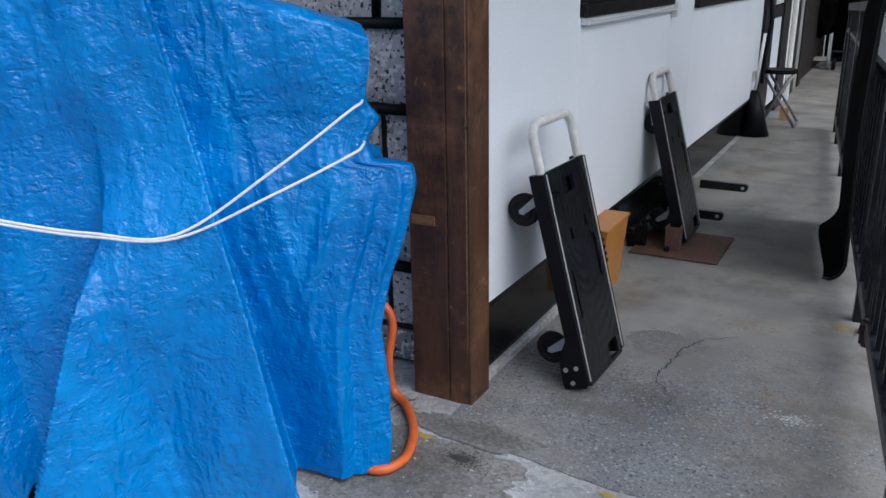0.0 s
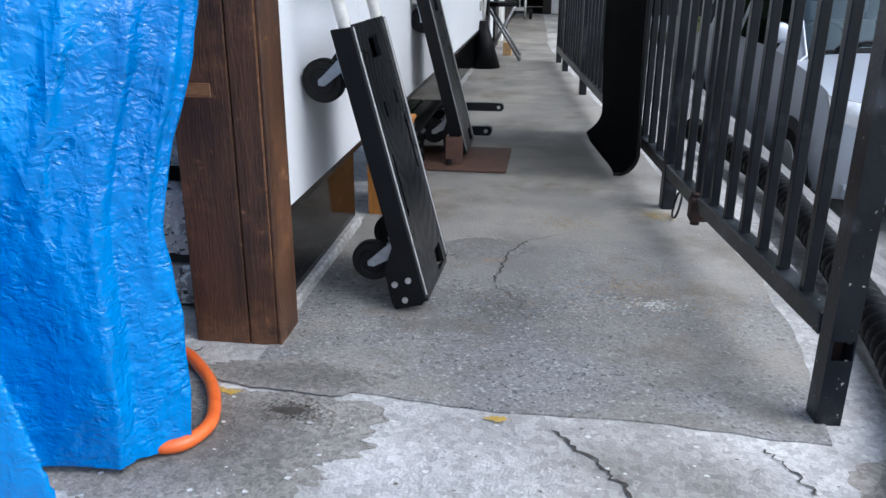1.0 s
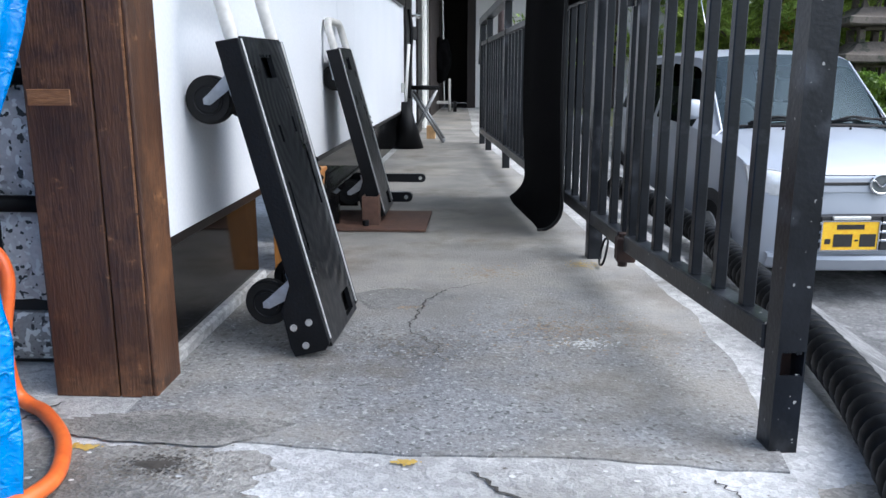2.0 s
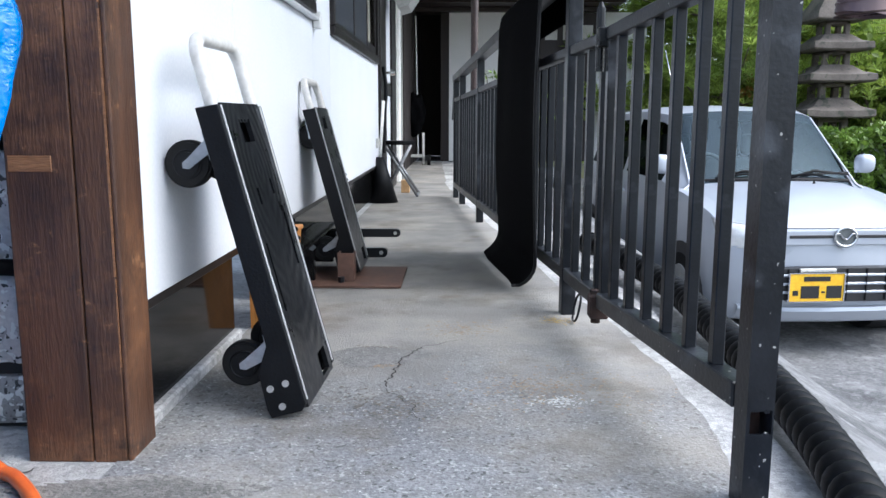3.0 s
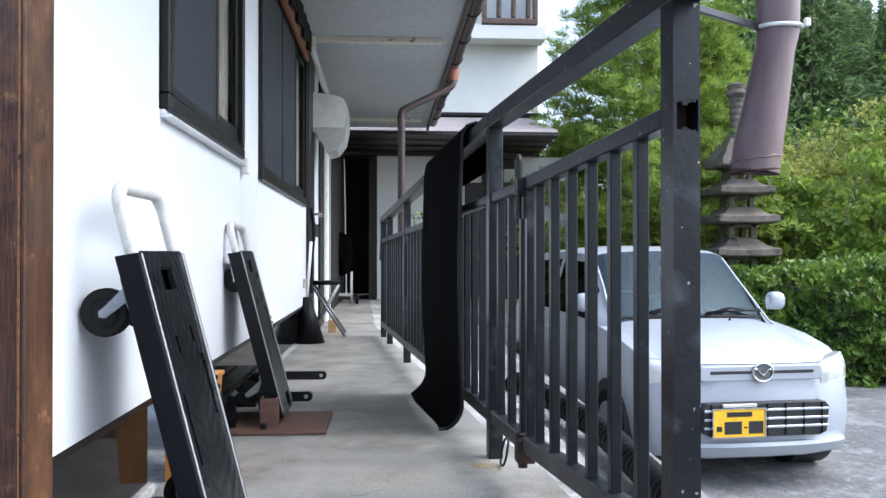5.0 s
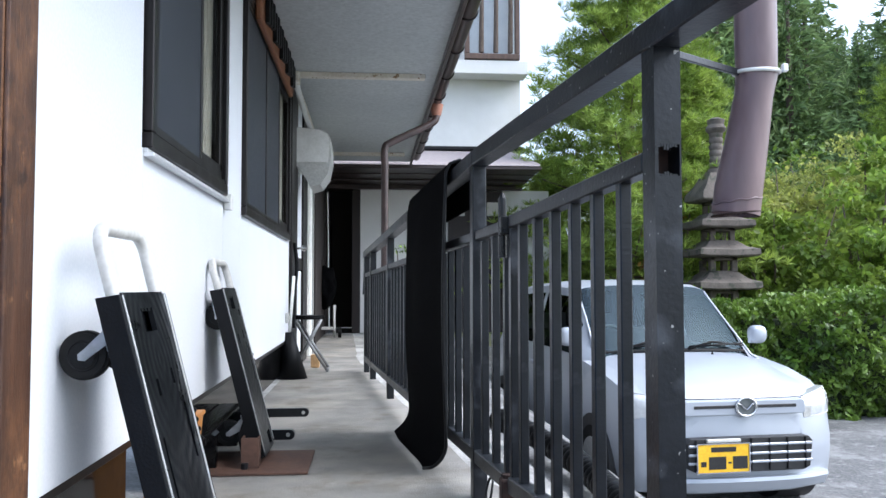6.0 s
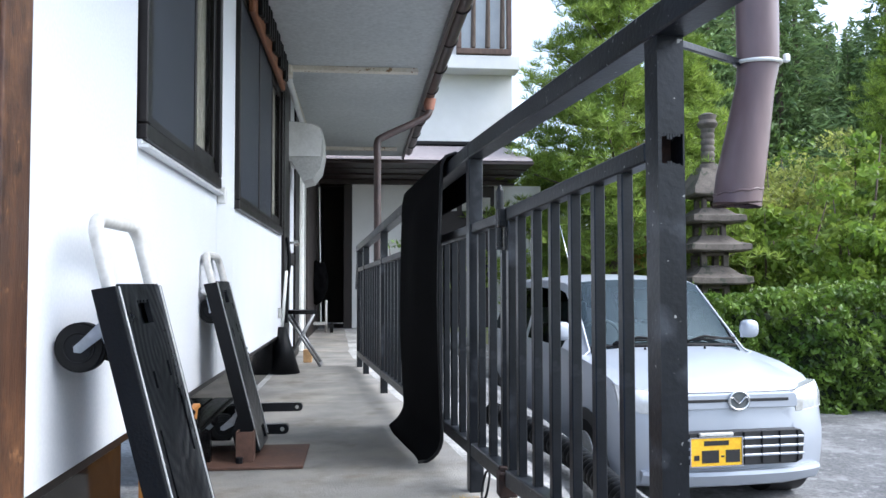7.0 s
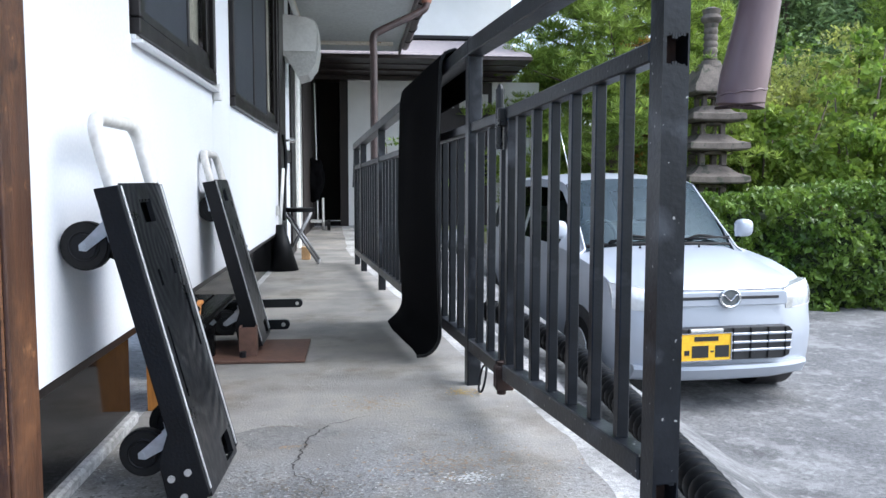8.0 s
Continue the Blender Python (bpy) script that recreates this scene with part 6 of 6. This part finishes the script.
    for x0, x1, z0, z1 in ((-0.23, -0.07, 0.420, 0.448), (-0.295, -0.262, 0.335, 0.365), (-0.245, -0.135, 0.318, 0.392), (-0.120, -0.100, 0.350, 0.360), (-0.090, 0.003, 0.318, 0.392)):
        bm = B()
        box(bm, x0 + PX, x1 + PX, -0.1105, -0.1075, z0 + PZ, z1 + PZ)
        part("bar", bm, M["plate_black"], pl, local=True)
    bm = B()
    for q in ((-0.322, 0.022, 0.294, 0.3005), (-0.322, 0.022, 0.4645, 0.471), (-0.322, -0.3145, 0.3005, 0.4645), (0.0145, 0.022, 0.3005, 0.4645)):
        box(bm, q[0] + PX, q[1] + PX, -0.112, -0.096, q[2] + PZ, q[3] + PZ)
    part("plate_frame", bm, M["chrome"], pl, "bright plate frame", local=True)
    bm = B()
    box(bm, -0.25 + PX, -0.03 + PX, -0.100, -0.07, 0.473 + PZ, 0.492 + PZ, 0.003)
    part("plate_bracket", bm, M["hood_metal"], car, local=True)
    bm = B()
    for k in range(25):
        x = -0.60 + 1.20 * k / 24
        y = -0.03 + 0.20 * (abs(x) / 0.74) ** 3 - 0.022
        vs = [bm.verts.new((x, y - 0.012, 0.285)), bm.verts.new((x, y - 0.018, 0.262)), bm.verts.new((x, y + 0.02, 0.205)), bm.verts.new((x, y + 0.10, 0.20)), bm.verts.new((x, y + 0.10, 0.29))]
        if k:
            for q in range(5):
                bm.faces.new((last[q], last[(q + 1) % 5], vs[(q + 1) % 5], vs[q])).smooth = True
        last = vs
    part("bumper_lip", bm, M["car_paint"], car, "silver bumper lip", local=True, smooth=30)
    for sx in (-1, 1):
        bm = B()
        na, nb = 14, 10
        face = []
        for q in range(nb + 1):
            row = []
            for p in range(na + 1):
                s, w = p / na, q / nb
                x = 0.425 + 0.272 * s
                z = (0.622 + 0.010 * s) + (0.120 + 0.036 * s ** 0.8) * w
                yb = 0.0 if z < 0.70 else 0.03 * (z - 0.70) / 0.045 if z < 0.745 else 0.03 + 0.07 * (z - 0.745) / 0.055 if z < 0.80 else 0.10 + 0.18 * (z - 0.80) / 0.065
                y = 0.20 * (x / 0.74) ** 3 + yb * (0.85 - 0.25 * s) - 0.016 - 0.014 * math.sin(math.pi * s) * math.sin(math.pi * w) + 0.20 * max(0.0, s - 0.8) ** 1.5
                row.append(bm.verts.new((sx * x, y, z)))
            face.append(row)
        for r0, r1 in zip(face, face[1:]):
            for p in range(na):
                bm.faces.new((r0[p], r0[p + 1], r1[p + 1], r1[p])).smooth = True
        rim = face[0] + [r[-1] for r in face[1:]] + face[-1][-2::-1] + [r[0] for r in face[-2:0:-1]]
        outline = [v.co + Vector((0, -0.001, 0)) for v in rim] + [rim[0].co + Vector((0, -0.001, 0))]
        inner_lamp = [[face[q][p].co + Vector((0, -0.004, 0)) for p in range(4)] for q in range(nb)]
        back = [bm.verts.new((v.co.x * 0.98, v.co.y + 0.09, v.co.z)) for v in rim]
        for p in range(len(rim)):
            bm.faces.new((rim[p], back[p], back[(p + 1) % len(rim)], rim[(p + 1) % len(rim)]))
        hl = part("headlight", bm, M["headlight"], car, "large clear headlight", local=True, smooth=40)
        bm = B()
        sweep(bm, outline, 0.0028, 6)
        part("seal", bm, M["hood_metal"], hl, "thin grey seal", local=True)
        bm = B()
        vs = [[bm.verts.new(co) for co in row] for row in inner_lamp]
        for r0, r1 in zip(vs, vs[1:]):
            for p in range(3):
                bm.faces.new((r0[p], r0[p + 1], r1[p + 1], r1[p])).smooth = True
        part("indicator", bm, M["hood_metal"], hl, "grey clear indicator lamp", local=True, smooth=40)
        bm = B()
        bmesh.ops.create_uvsphere(bm, u_segments=20, v_segments=12, radius=1.0)
        for v in bm.verts:
            sq = Vector([math.copysign(abs(q) ** 0.7, q) for q in v.co])
            v.co = Vector((sx * (0.752 + 0.068 * sq.x), 1.06 + 0.055 * sq.y, 1.075 + 0.068 * sq.z))
        box(bm, sx * 0.69, sx * 0.76, 1.05, 1.08, 1.01, 1.04)
        part("mirror", bm, M["car_paint"], car, "silver door mirror", local=True, smooth=50)
        bm = B()
        sweep(bm, [(sx * 0.26 - 0.16, 0.885, 0.985), (sx * 0.26 + 0.06, 0.955, 1.030), (sx * 0.26 + 0.30, 0.925, 1.003)], [0.012, 0.010, 0.006], 6)
        sweep(bm, [(sx * 0.26 - 0.14, 0.915, 1.000), (sx * 0.26 + 0.30, 0.938, 1.018)], 0.007, 6)
        part("wiper", bm, M["wiper_black"], car, "black wiper", local=True)
    for sx in (-1, 1):
        bm = B()
        sweep(bm, [(sx * 0.706, 0.86, 0.865), (sx * 0.60, 0.90, 0.94), (sx * 0.558, 1.2, 1.188), (sx * 0.532, 1.46, 1.395)], 0.009, 8)
        part("pillar_trim", bm, M["car_paint"], car, local=True, smooth=60)
    bm = B()
    sweep(bm, [(x, 0.893 + 0.05 * (x / 0.56) ** 2, 0.972 - 0.015 * (x / 0.56) ** 2) for x in [-0.57 + 0.095 * k for k in range(13)]], 0.016, 8)
    part("cowl", bm, M["wiper_black"], car, "black strip below the windscreen", local=True, smooth=60)
    bm = B()
    for x in (-0.22, 0.24):
        cyl(bm, (x, 0.80, 0.952), (x, 0.80, 0.968), 0.010, 0.006, 10)
    part("washer_jet", bm, M["wiper_black"], car, "small black washer jet", local=True)
    bm = B()
    prism(bm, [(0.92, 0.92), (1.02, 0.94), (1.25, 0.96), (1.30, 0.80), (0.92, 0.80)], "x", -0.53, 0.53)
    part("dashboard", bm, M["car_dark"], car, "black dashboard", local=True)
    bm = B()
    sweep(bm, [(-0.34 + 0.17 * math.cos(a), 1.36 - 0.06 * math.sin(a), 0.98 + 0.155 * math.sin(a)) for a in [2 * math.pi * k / 24 for k in range(25)]], 0.014, 8)
    part("steering_wheel", bm, M["seat_grey"], car, "grey steering wheel", local=True, smooth=60)
    for x in (-0.34, 0.34):
        bm = B()
        box(bm, x - 0.22, x + 0.22, 1.85, 2.0, 0.5, 1.08, 0.04, seg=3)
        box(bm, x - 0.12, x + 0.12, 1.90, 1.98, 1.10, 1.27, 0.03, seg=3)
        part("seat", bm, M["seat_grey"], car, "grey fabric seat", local=True, smooth=50)
    bm = B()
    box(bm, -0.6, 0.6, 2.6, 2.75, 0.45, 1.05, 0.04, seg=3)
    part("rear_seat", bm, M["seat_grey"], car, local=True, smooth=50)
    bm = B()
    sweep(bm, [(-0.50, 1.50, 1.47), (-0.52, 1.75, 1.92)], 0.004, 6)
    part("aerial", bm, M["chrome"], car, "thin roof aerial", local=True)
    bm = B()
    box(bm, -0.70, 0.70, 0.3, 3.2, 0.20, 0.24)
    part("floor_pan", bm, M["car_dark"], car, local=True)
    for sx in (-1, 1):
        bm = B()
        box(bm, sx * 0.741, sx * 0.760, 1.95, 2.07, 0.80, 0.83, 0.005)
        part("door_handle", bm, M["car_paint"], car, "silver door handle", local=True)
        bm = B()
        box(bm, sx * 0.741, sx * 0.748, 0.80, 0.84, 0.70, 0.735, 0.003)
        part("side_marker", bm, M["amber_lens"], car, "small clear side marker lamp", local=True)
    return car


M["car_glass_dark"] = glass("car_glass_dark", (0.10, 0.12, 0.12), 0.8)
M["headlight"] = mat("headlight", (0.62, 0.64, 0.66), (0.80, 0.82, 0.83), 22, 0.12, metal=0.25, bump=0.15, fine=30, coat=1.0)
parked_car(pose(2.891, 5.43, -0.777, 0, 0, 5.2))


# ---- stone pagoda lantern ----
def pagoda(x, y, zb):
    t = thing("stone_pagoda", (x, y, zb), "weathered grey stone pagoda lantern with stacked roofs", "stone lantern")

    def tier(z, w, h, nm="roof"):
        bm = B()
        n = 6
        prev = None
        for f, zz in ((0.95, 0.0), (1.0, 0.018), (0.985, 0.085), (0.70, h * 0.62), (0.46, h)):
            ring = []
            for side in range(4):
                for q in range(n):
                    u = -1 + 2 * q / n
                    lift = 0.012 * abs(u) ** 3 * (f > 0.8)
                    px, py = ((u, -1), (1, u), (-u, 1), (-1, -u))[side]
                    ring.append(bm.verts.new((x + px * w * f + 0.008 * noise.noise((px * 5, z * 3, zz * 9)), y + py * w * f, z + zz + lift + 0.006 * noise.noise((px * 7, py * 7, z)))))
            if prev:
                for i in range(len(ring)):
                    bm.faces.new((prev[i], prev[(i + 1) % len(ring)], ring[(i + 1) % len(ring)], ring[i]))
            else:
                bm.faces.new(ring[::-1])
            prev = ring
        bm.faces.new(prev)
        part(nm, bm, M["lantern_stone"], t, smooth=30)

    def core(z0, z1, w):
        bm = B()
        k = w * 0.42
        for sx in (-1, 1):
            for sy in (-1, 1):
                cx, cy = x + sx * (w - k / 2), y + sy * (w - k / 2)
                box(bm, cx - k / 2, cx + k / 2, cy - k / 2, cy + k / 2, z0, z1, 0.008)
        box(bm, x - w, x + w, y - w, y + w, z0, z0 + (z1 - z0) * 0.22, 0.008)
        box(bm, x - w, x + w, y - w, y + w, z1 - (z1 - z0) * 0.2, z1, 0.008)
        part("open_block", bm, M["lantern_stone"], t, "hollow stone block with openings")

    roofs = [(0.20, 0.400, 0.22), (0.62, 0.395, 0.22), (1.03, 0.385, 0.20), (1.39, 0.345, 0.19), (1.73, 0.305, 0.36)]
    bm = B()
    box(bm, x - 0.30, x + 0.30, y - 0.30, y + 0.30, zb, 0.02, 0.02)
    part("plinth", bm, M["lantern_stone"], t)
    low = 0.02
    for z, w, h in roofs:
        core(low - (0.03 if low > 0.1 else 0.0), z - 0.002, w * 0.46)
        tier(z, w, h)
        low = z + h
    z = low - 0.02
    bm = B()
    sweep(bm, [(x, y, z), (x, y, z + 0.04), (x, y, z + 0.08)], [0.16, 0.14, 0.12], 16)
    part("finial_base", bm, M["lantern_stone"], t, smooth=40)
    bm = B()
    zz = z + 0.08
    pts, rr = [], []
    for k in range(18):
        pts.append((x, y, zz + k * 0.027))
        rr.append(0.088 if k % 3 else 0.076)
    pts += [(x, y, zz + 0.49), (x, y, zz + 0.52), (x, y, zz + 0.57), (x, y, zz + 0.63), (x, y, zz + 0.66)]
    rr += [0.12, 0.13, 0.10, 0.115, 0.05]
    sweep(bm, pts, rr, 18)
    part("finial", bm, M["lantern_stone"], t, "ringed stone finial", smooth=40)


pagoda(5.00, 10.5, ground_z(5.00, 10.5) - 0.02)


# ---- plants ----
rng = np.random.default_rng(5)


def leaf_mesh(name, pts, size, aspect, material, up=0.0, spread=0.35, dirs=None):
    """One mesh of many small pointed leaves at the given points."""
    n = len(pts)
    d = rng.normal(size=(n, 3)) if dirs is None else dirs.copy()
    d[:, 2] += up
    d /= np.linalg.norm(d, axis=1)[:, None]
    s = np.cross(d, rng.normal(size=(n, 3)))
    s /= np.linalg.norm(s, axis=1)[:, None]
    nn = np.cross(d, s)
    L = size * (1 + spread * rng.normal(size=n)).clip(0.4, 1.8)[:, None]
    a = pts - d * L * 0.5
    c = pts + d * L * 0.5
    b1 = pts + s * L * aspect * 0.5 + nn * L * 0.06
    b2 = pts - s * L * aspect * 0.5 + nn * L * 0.06
    v = np.stack([a, b1, c, b2], axis=1).reshape(-1, 3)
    f = np.arange(4 * n).reshape(-1, 4)
    me = bpy.data.meshes.new(name)
    me.from_pydata(v.tolist(), [], f.tolist())
    me.materials.append(material)
    return me


def blob_points(center, radii, n, hollow=0.5):
    d = rng.normal(size=(n, 3))
    d /= np.linalg.norm(d, axis=1)[:, None]
    r = hollow + (1 - hollow) * rng.random(n) ** 0.6
    return np.array(center) + d * r[:, None] * np.array(radii)


def leaf_part(name, me, parent, label=""):
    ob = new(name, me)
    ob.parent = parent
    return tagged(ob, label)


# clipped hedge
hx0, hx1, hy0, hy1 = 4.05, 12.5, 8.95, 10.0
hedge = thing("hedge", (8.0, 9.5, -0.82), "clipped dense green hedge along the yard", "hedge")
n = 34000
u = rng.random(n)
face = rng.random(n)
hp = np.zeros((n, 3))
hp[:, 0] = hx0 + (hx1 - hx0) * u
wob = 0.10 * np.sin(hp[:, 0] * 2.3) + 0.06 * np.sin(hp[:, 0] * 6.1 + 1) + 0.05 * np.sin(hp[:, 0] * 13)
topz = 0.53 + wob * 0.7
front = face < 0.68
vz = rng.random(n)
hp[:, 2] = np.where(front, -0.80 + (topz + 0.80) * vz, topz - 0.12 * rng.random(n) ** 2)
lump = 0.09 * np.sin(hp[:, 0] * 4 + hp[:, 2] * 5) + 0.08 * np.sin(hp[:, 0] * 9 - hp[:, 2] * 11) + 0.06 * np.sin(hp[:, 0] * 17 + hp[:, 2] * 23 + 2 * np.sin(hp[:, 0] * 5)) + 0.12 * (vz - 0.5) ** 2
hp[:, 1] = np.where(front, hy0 + 0.10 + lump + 0.16 * rng.random(n) ** 2, hy0 + 0.1 + (hy1 - hy0) * rng.random(n))
end = rng.random(n) < 0.05
hp[end, 0] = hx0 + 0.1 * rng.random(end.sum())
hp[end, 1] = hy0 + (hy1 - hy0) * rng.random(end.sum())
hp -= np.array((8.0, 9.5, -0.82))
leaf_part("foliage", leaf_mesh("foliage", hp, 0.074, 0.55, M["leaf_hedge"], 0.3), hedge)
# solid dark box behind the leaves: the hedge's inner shade put into colour
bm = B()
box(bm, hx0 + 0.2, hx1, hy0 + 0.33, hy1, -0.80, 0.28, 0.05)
part("inner_mass", bm, M["leaf_shade"], hedge, "solid dark core that paints the shade between the hedge leaves")


def trunk_of(parent, base, h, r, lean=(0, 0), name="trunk"):
    bm = B()
    pts, rr = [], []
    for k in range(9):
        s = k / 8
        pts.append((base[0] + lean[0] * s + 0.06 * h * 0.1 * math.sin(s * 5 + base[0]), base[1] + lean[1] * s, base[2] + h * s))
        rr.append(r * (1 - 0.85 * s) + 0.006)
    sweep(bm, pts, rr, 8)
    part(name, bm, M["bark"], parent, smooth=60)
    return [Vector(p) for p in pts]


def pine(x, y, h, spread, label, tufts=2600, needle=0.11, low=0.12, mt="leaf_pine"):
    z0 = ground_z(x, y) - 0.05
    t = thing("pine_tree", (x, y, z0), label, "tree")
    spine = trunk_of(t, (x, y, z0), h, 0.05 + 0.012 * h)
    cs = []
    levels = int(h * 9)
    for k in range(levels):
        s = low + (1 - low) * k / levels
        c = Vector((x, y, z0 + h * s))
        reach = spread * (1 - s) ** 0.82 * (0.78 + 0.34 * rng.random()) + 0.10
        az = k * 2.4 + rng.random() * 0.8
        tip = c + Vector((math.cos(az) * reach, math.sin(az) * reach, 0.22 * reach + 0.16 * rng.random()))
        mid = c.lerp(tip, 0.5) + Vector((0, 0, -0.05 * reach))
        bm = B()
        sweep(bm, [c, mid, tip], [0.022, 0.014, 0.006], 5)
        part("limb", bm, M["bark"], t)
        m = max(3, int(tufts / levels * (0.35 + reach / spread)))
        for q in range(m):
            w = 0.25 + 0.75 * rng.random() ** 0.7
            p = c.lerp(tip, w) + Vector((rng.normal() * 0.16, rng.normal() * 0.16, rng.normal() * 0.08 + 0.05)) * (0.6 + 0.5 * reach)
            cs.append(p)
    cs = np.array([tuple(c) for c in cs]) - np.array((x, y, z0))
    m = 20
    dirs = rng.normal(size=(len(cs) * m, 3))
    dirs[:, 2] = np.abs(dirs[:, 2]) * 0.9 + 0.15
    dirs /= np.linalg.norm(dirs, axis=1)[:, None]
    pts = np.repeat(cs, m, axis=0) + dirs * needle * 0.5
    leaf_part("crown", leaf_mesh("crown", pts, needle, 0.095, M[mt], 0.0, 0.2, dirs), t)


def bush(x, y, h, r, label, mt, count=3800, leaf=0.095, stems=5, sparse=0.55, name="bush", cat="shrub"):
    z0 = ground_z(x, y) - 0.05
    t = thing(name, (x, y, z0), label, cat)
    cl = []
    for k in range(stems):
        az = 2 * math.pi * k / stems + rng.random()
        tip = Vector((x + math.cos(az) * r * (0.35 + 0.5 * rng.random()), y + math.sin(az) * r * (0.35 + 0.5 * rng.random()), z0 + h * (0.7 + 0.3 * rng.random())))
        base = Vector((x + 0.05 * math.cos(az), y + 0.05 * math.sin(az), z0))
        bm = B()
        mid = base.lerp(tip, 0.5) + Vector((0.06 * rng.normal(), 0.06 * rng.normal(), 0.05))
        sweep(bm, [base, mid, tip], [0.025 * h / 2, 0.016 * h / 2, 0.005], 6)
        part("stem", bm, M["bark"], t)
        for q in range(7):
            w = 0.35 + 0.65 * rng.random()
            cl.append(base.lerp(tip, w) + Vector((rng.normal(), rng.normal(), 0.5 * rng.normal())) * r * 0.28)
    per = count // len(cl)
    pts = np.concatenate([blob_points(tuple(c - Vector((x, y, z0))), (r * 0.32, r * 0.32, r * 0.17), per, 0.25) for c in cl])
    pts = pts[pts[:, 2] > 0.05]
    leaf_part("crown", leaf_mesh("crown", pts, leaf, sparse, M[mt], -0.1), t)


pine(4.40, 12.2, 7.0, 2.2, "tall green pine tree beside the house", 9500, 0.13)
pine(3.55, 13.2, 3.4, 1.2, "small green pine tree beside the house", 3200, 0.12)
pine(5.6, 12.6, 4.6, 1.3, "green pine tree behind the stone pagoda", 3600, 0.12)
pine(10.1, 13.4, 6.4, 1.6, "tall pine tree on the bank", 4200, 0.13)
pine(12.4, 15.5, 8.0, 2.0, "tall pine tree on the bank", 4200, 0.13)
bush(6.35, 11.3, 2.5, 1.0, "bright green leafy shrub on the bank", "leaf_maple", 5000, 0.10)
bush(7.35, 11.0, 2.0, 0.95, "bright green leafy shrub behind the hedge", "leaf_maple", 4600, 0.10)
bush(8.5, 11.6, 2.6, 1.1, "bright green leafy shrub on the bank", "leaf_maple", 5000, 0.10)
bush(7.85, 11.6, 3.3, 0.75, "slender sapling with reddish young leaves", "leaf_maple", 1300, 0.15, 5, 0.5, "sapling", "tree")
bush(9.6, 11.4, 1.9, 0.9, "dense green shrub behind the hedge", "leaf_hedge", 4200, 0.06)
bush(5.6, 11.7, 1.6, 0.8, "dense green shrub behind the stone pagoda", "leaf_hedge", 3600, 0.06)
bush(4.9, 12.0, 3.2, 0.6, "shrub with orange-yellow young leaves", "leaf_orange", 2200, 0.07)
bush(6.9, 13.6, 2.7, 1.2, "yellow-green shrub on the bank", "leaf_yellow", 4200, 0.08)
bush(7.7, 13.9, 2.8, 1.1, "yellow-green shrub on the bank", "leaf_yellow", 3600, 0.10)
bush(8.6, 14.6, 3.0, 1.3, "yellow-green shrub on the bank", "leaf_yellow", 4200, 0.08)
bush(10.8, 14.0, 2.4, 1.2, "green leafy shrub on the bank", "leaf_maple", 4200, 0.08)
bush(6.2, 15.6, 2.8, 1.4, "green leafy shrub on the bank", "leaf_maple", 4200, 0.09)
bush(9.4, 17.2, 3.0, 1.7, "green leafy shrub on the bank", "leaf_hedge", 4200, 0.1)
bush(12.2, 17.6, 3.2, 1.7, "yellow-green shrub on the bank", "leaf_yellow", 4200, 0.1)
bush(1.15, 9.6, 1.15, 0.35, "small green shrub behind the fence", "leaf_hedge", 900, 0.05)

# bank grass
n = 9000
gx = 4.6 + 12 * rng.random(n)
gy = 11.5 + 10 * rng.random(n)
gp = np.array([(a, b, ground_z(a, b) + 0.14) for a, b in zip(gx, gy)])
gob = tagged(new("bank_grass", leaf_mesh("bank_grass", gp, 0.42, 0.05, M["grass"], 3.0)), "tall yellow-green grass on the bank", "grass", "", "stuff")


def cedar_mesh(h, r, count, seed):
    z = 1 - rng.random(count) ** 0.55
    az = rng.random(count) * 2 * math.pi
    layer = 0.55 + 0.45 * np.abs(np.sin(z * 23 + seed + 1.5 * np.sin(az * 2 + seed)))
    rad = r * (1 - z) ** 0.8 * layer * (0.55 + 0.45 * rng.random(count)) * (1 + 0.25 * np.sin(az * 3 + seed))
    pts = np.stack([np.cos(az) * rad, np.sin(az) * rad, h * (0.10 + 0.9 * z) - 0.12 * rad], axis=1)
    out = np.stack([np.cos(az), np.sin(az), -0.25 + 0.5 * rng.random(count)], axis=1) + 0.5 * rng.normal(size=(count, 3))
    return leaf_mesh("crown", pts, 0.36, 0.26, M["leaf_cedar"], 0.0, 0.35, out)


kinds = []
for k in range(4):
    h = 8.5 + 1.2 * k
    c = thing("cedar_tree", (24 + 5 * k, 60, ground_z(24 + 5 * k, 60) - 0.3), "dark green cedar tree on the wooded hill", "tree", "hill cedars")
    bm = B()
    sweep(bm, [(0, 0, 0), (0.05, 0, h * 0.5), (0, 0, h * 0.97)], [0.20, 0.13, 0.02], 7)
    part("trunk", bm, M["bark"], c, local=True)
    leaf_part("crown", cedar_mesh(h, 2.3 + 0.25 * k, 5200, k * 1.7), c)
    kinds.append(c)
for k in range(140):
    y = 29 + 36 * rng.random()
    x = 0.40 * y + 1.5 + (6 + 0.75 * y) * rng.random()
    s = 0.62 + 0.5 * rng.random()
    ob = copy_thing(kinds[k % 4], pose(x, y, ground_z(x, y) - 0.3, 0, 0, 360 * rng.random()))
    ob.scale = (s * (0.9 + 0.3 * rng.random()), s, s * (0.85 + 0.4 * rng.random()))
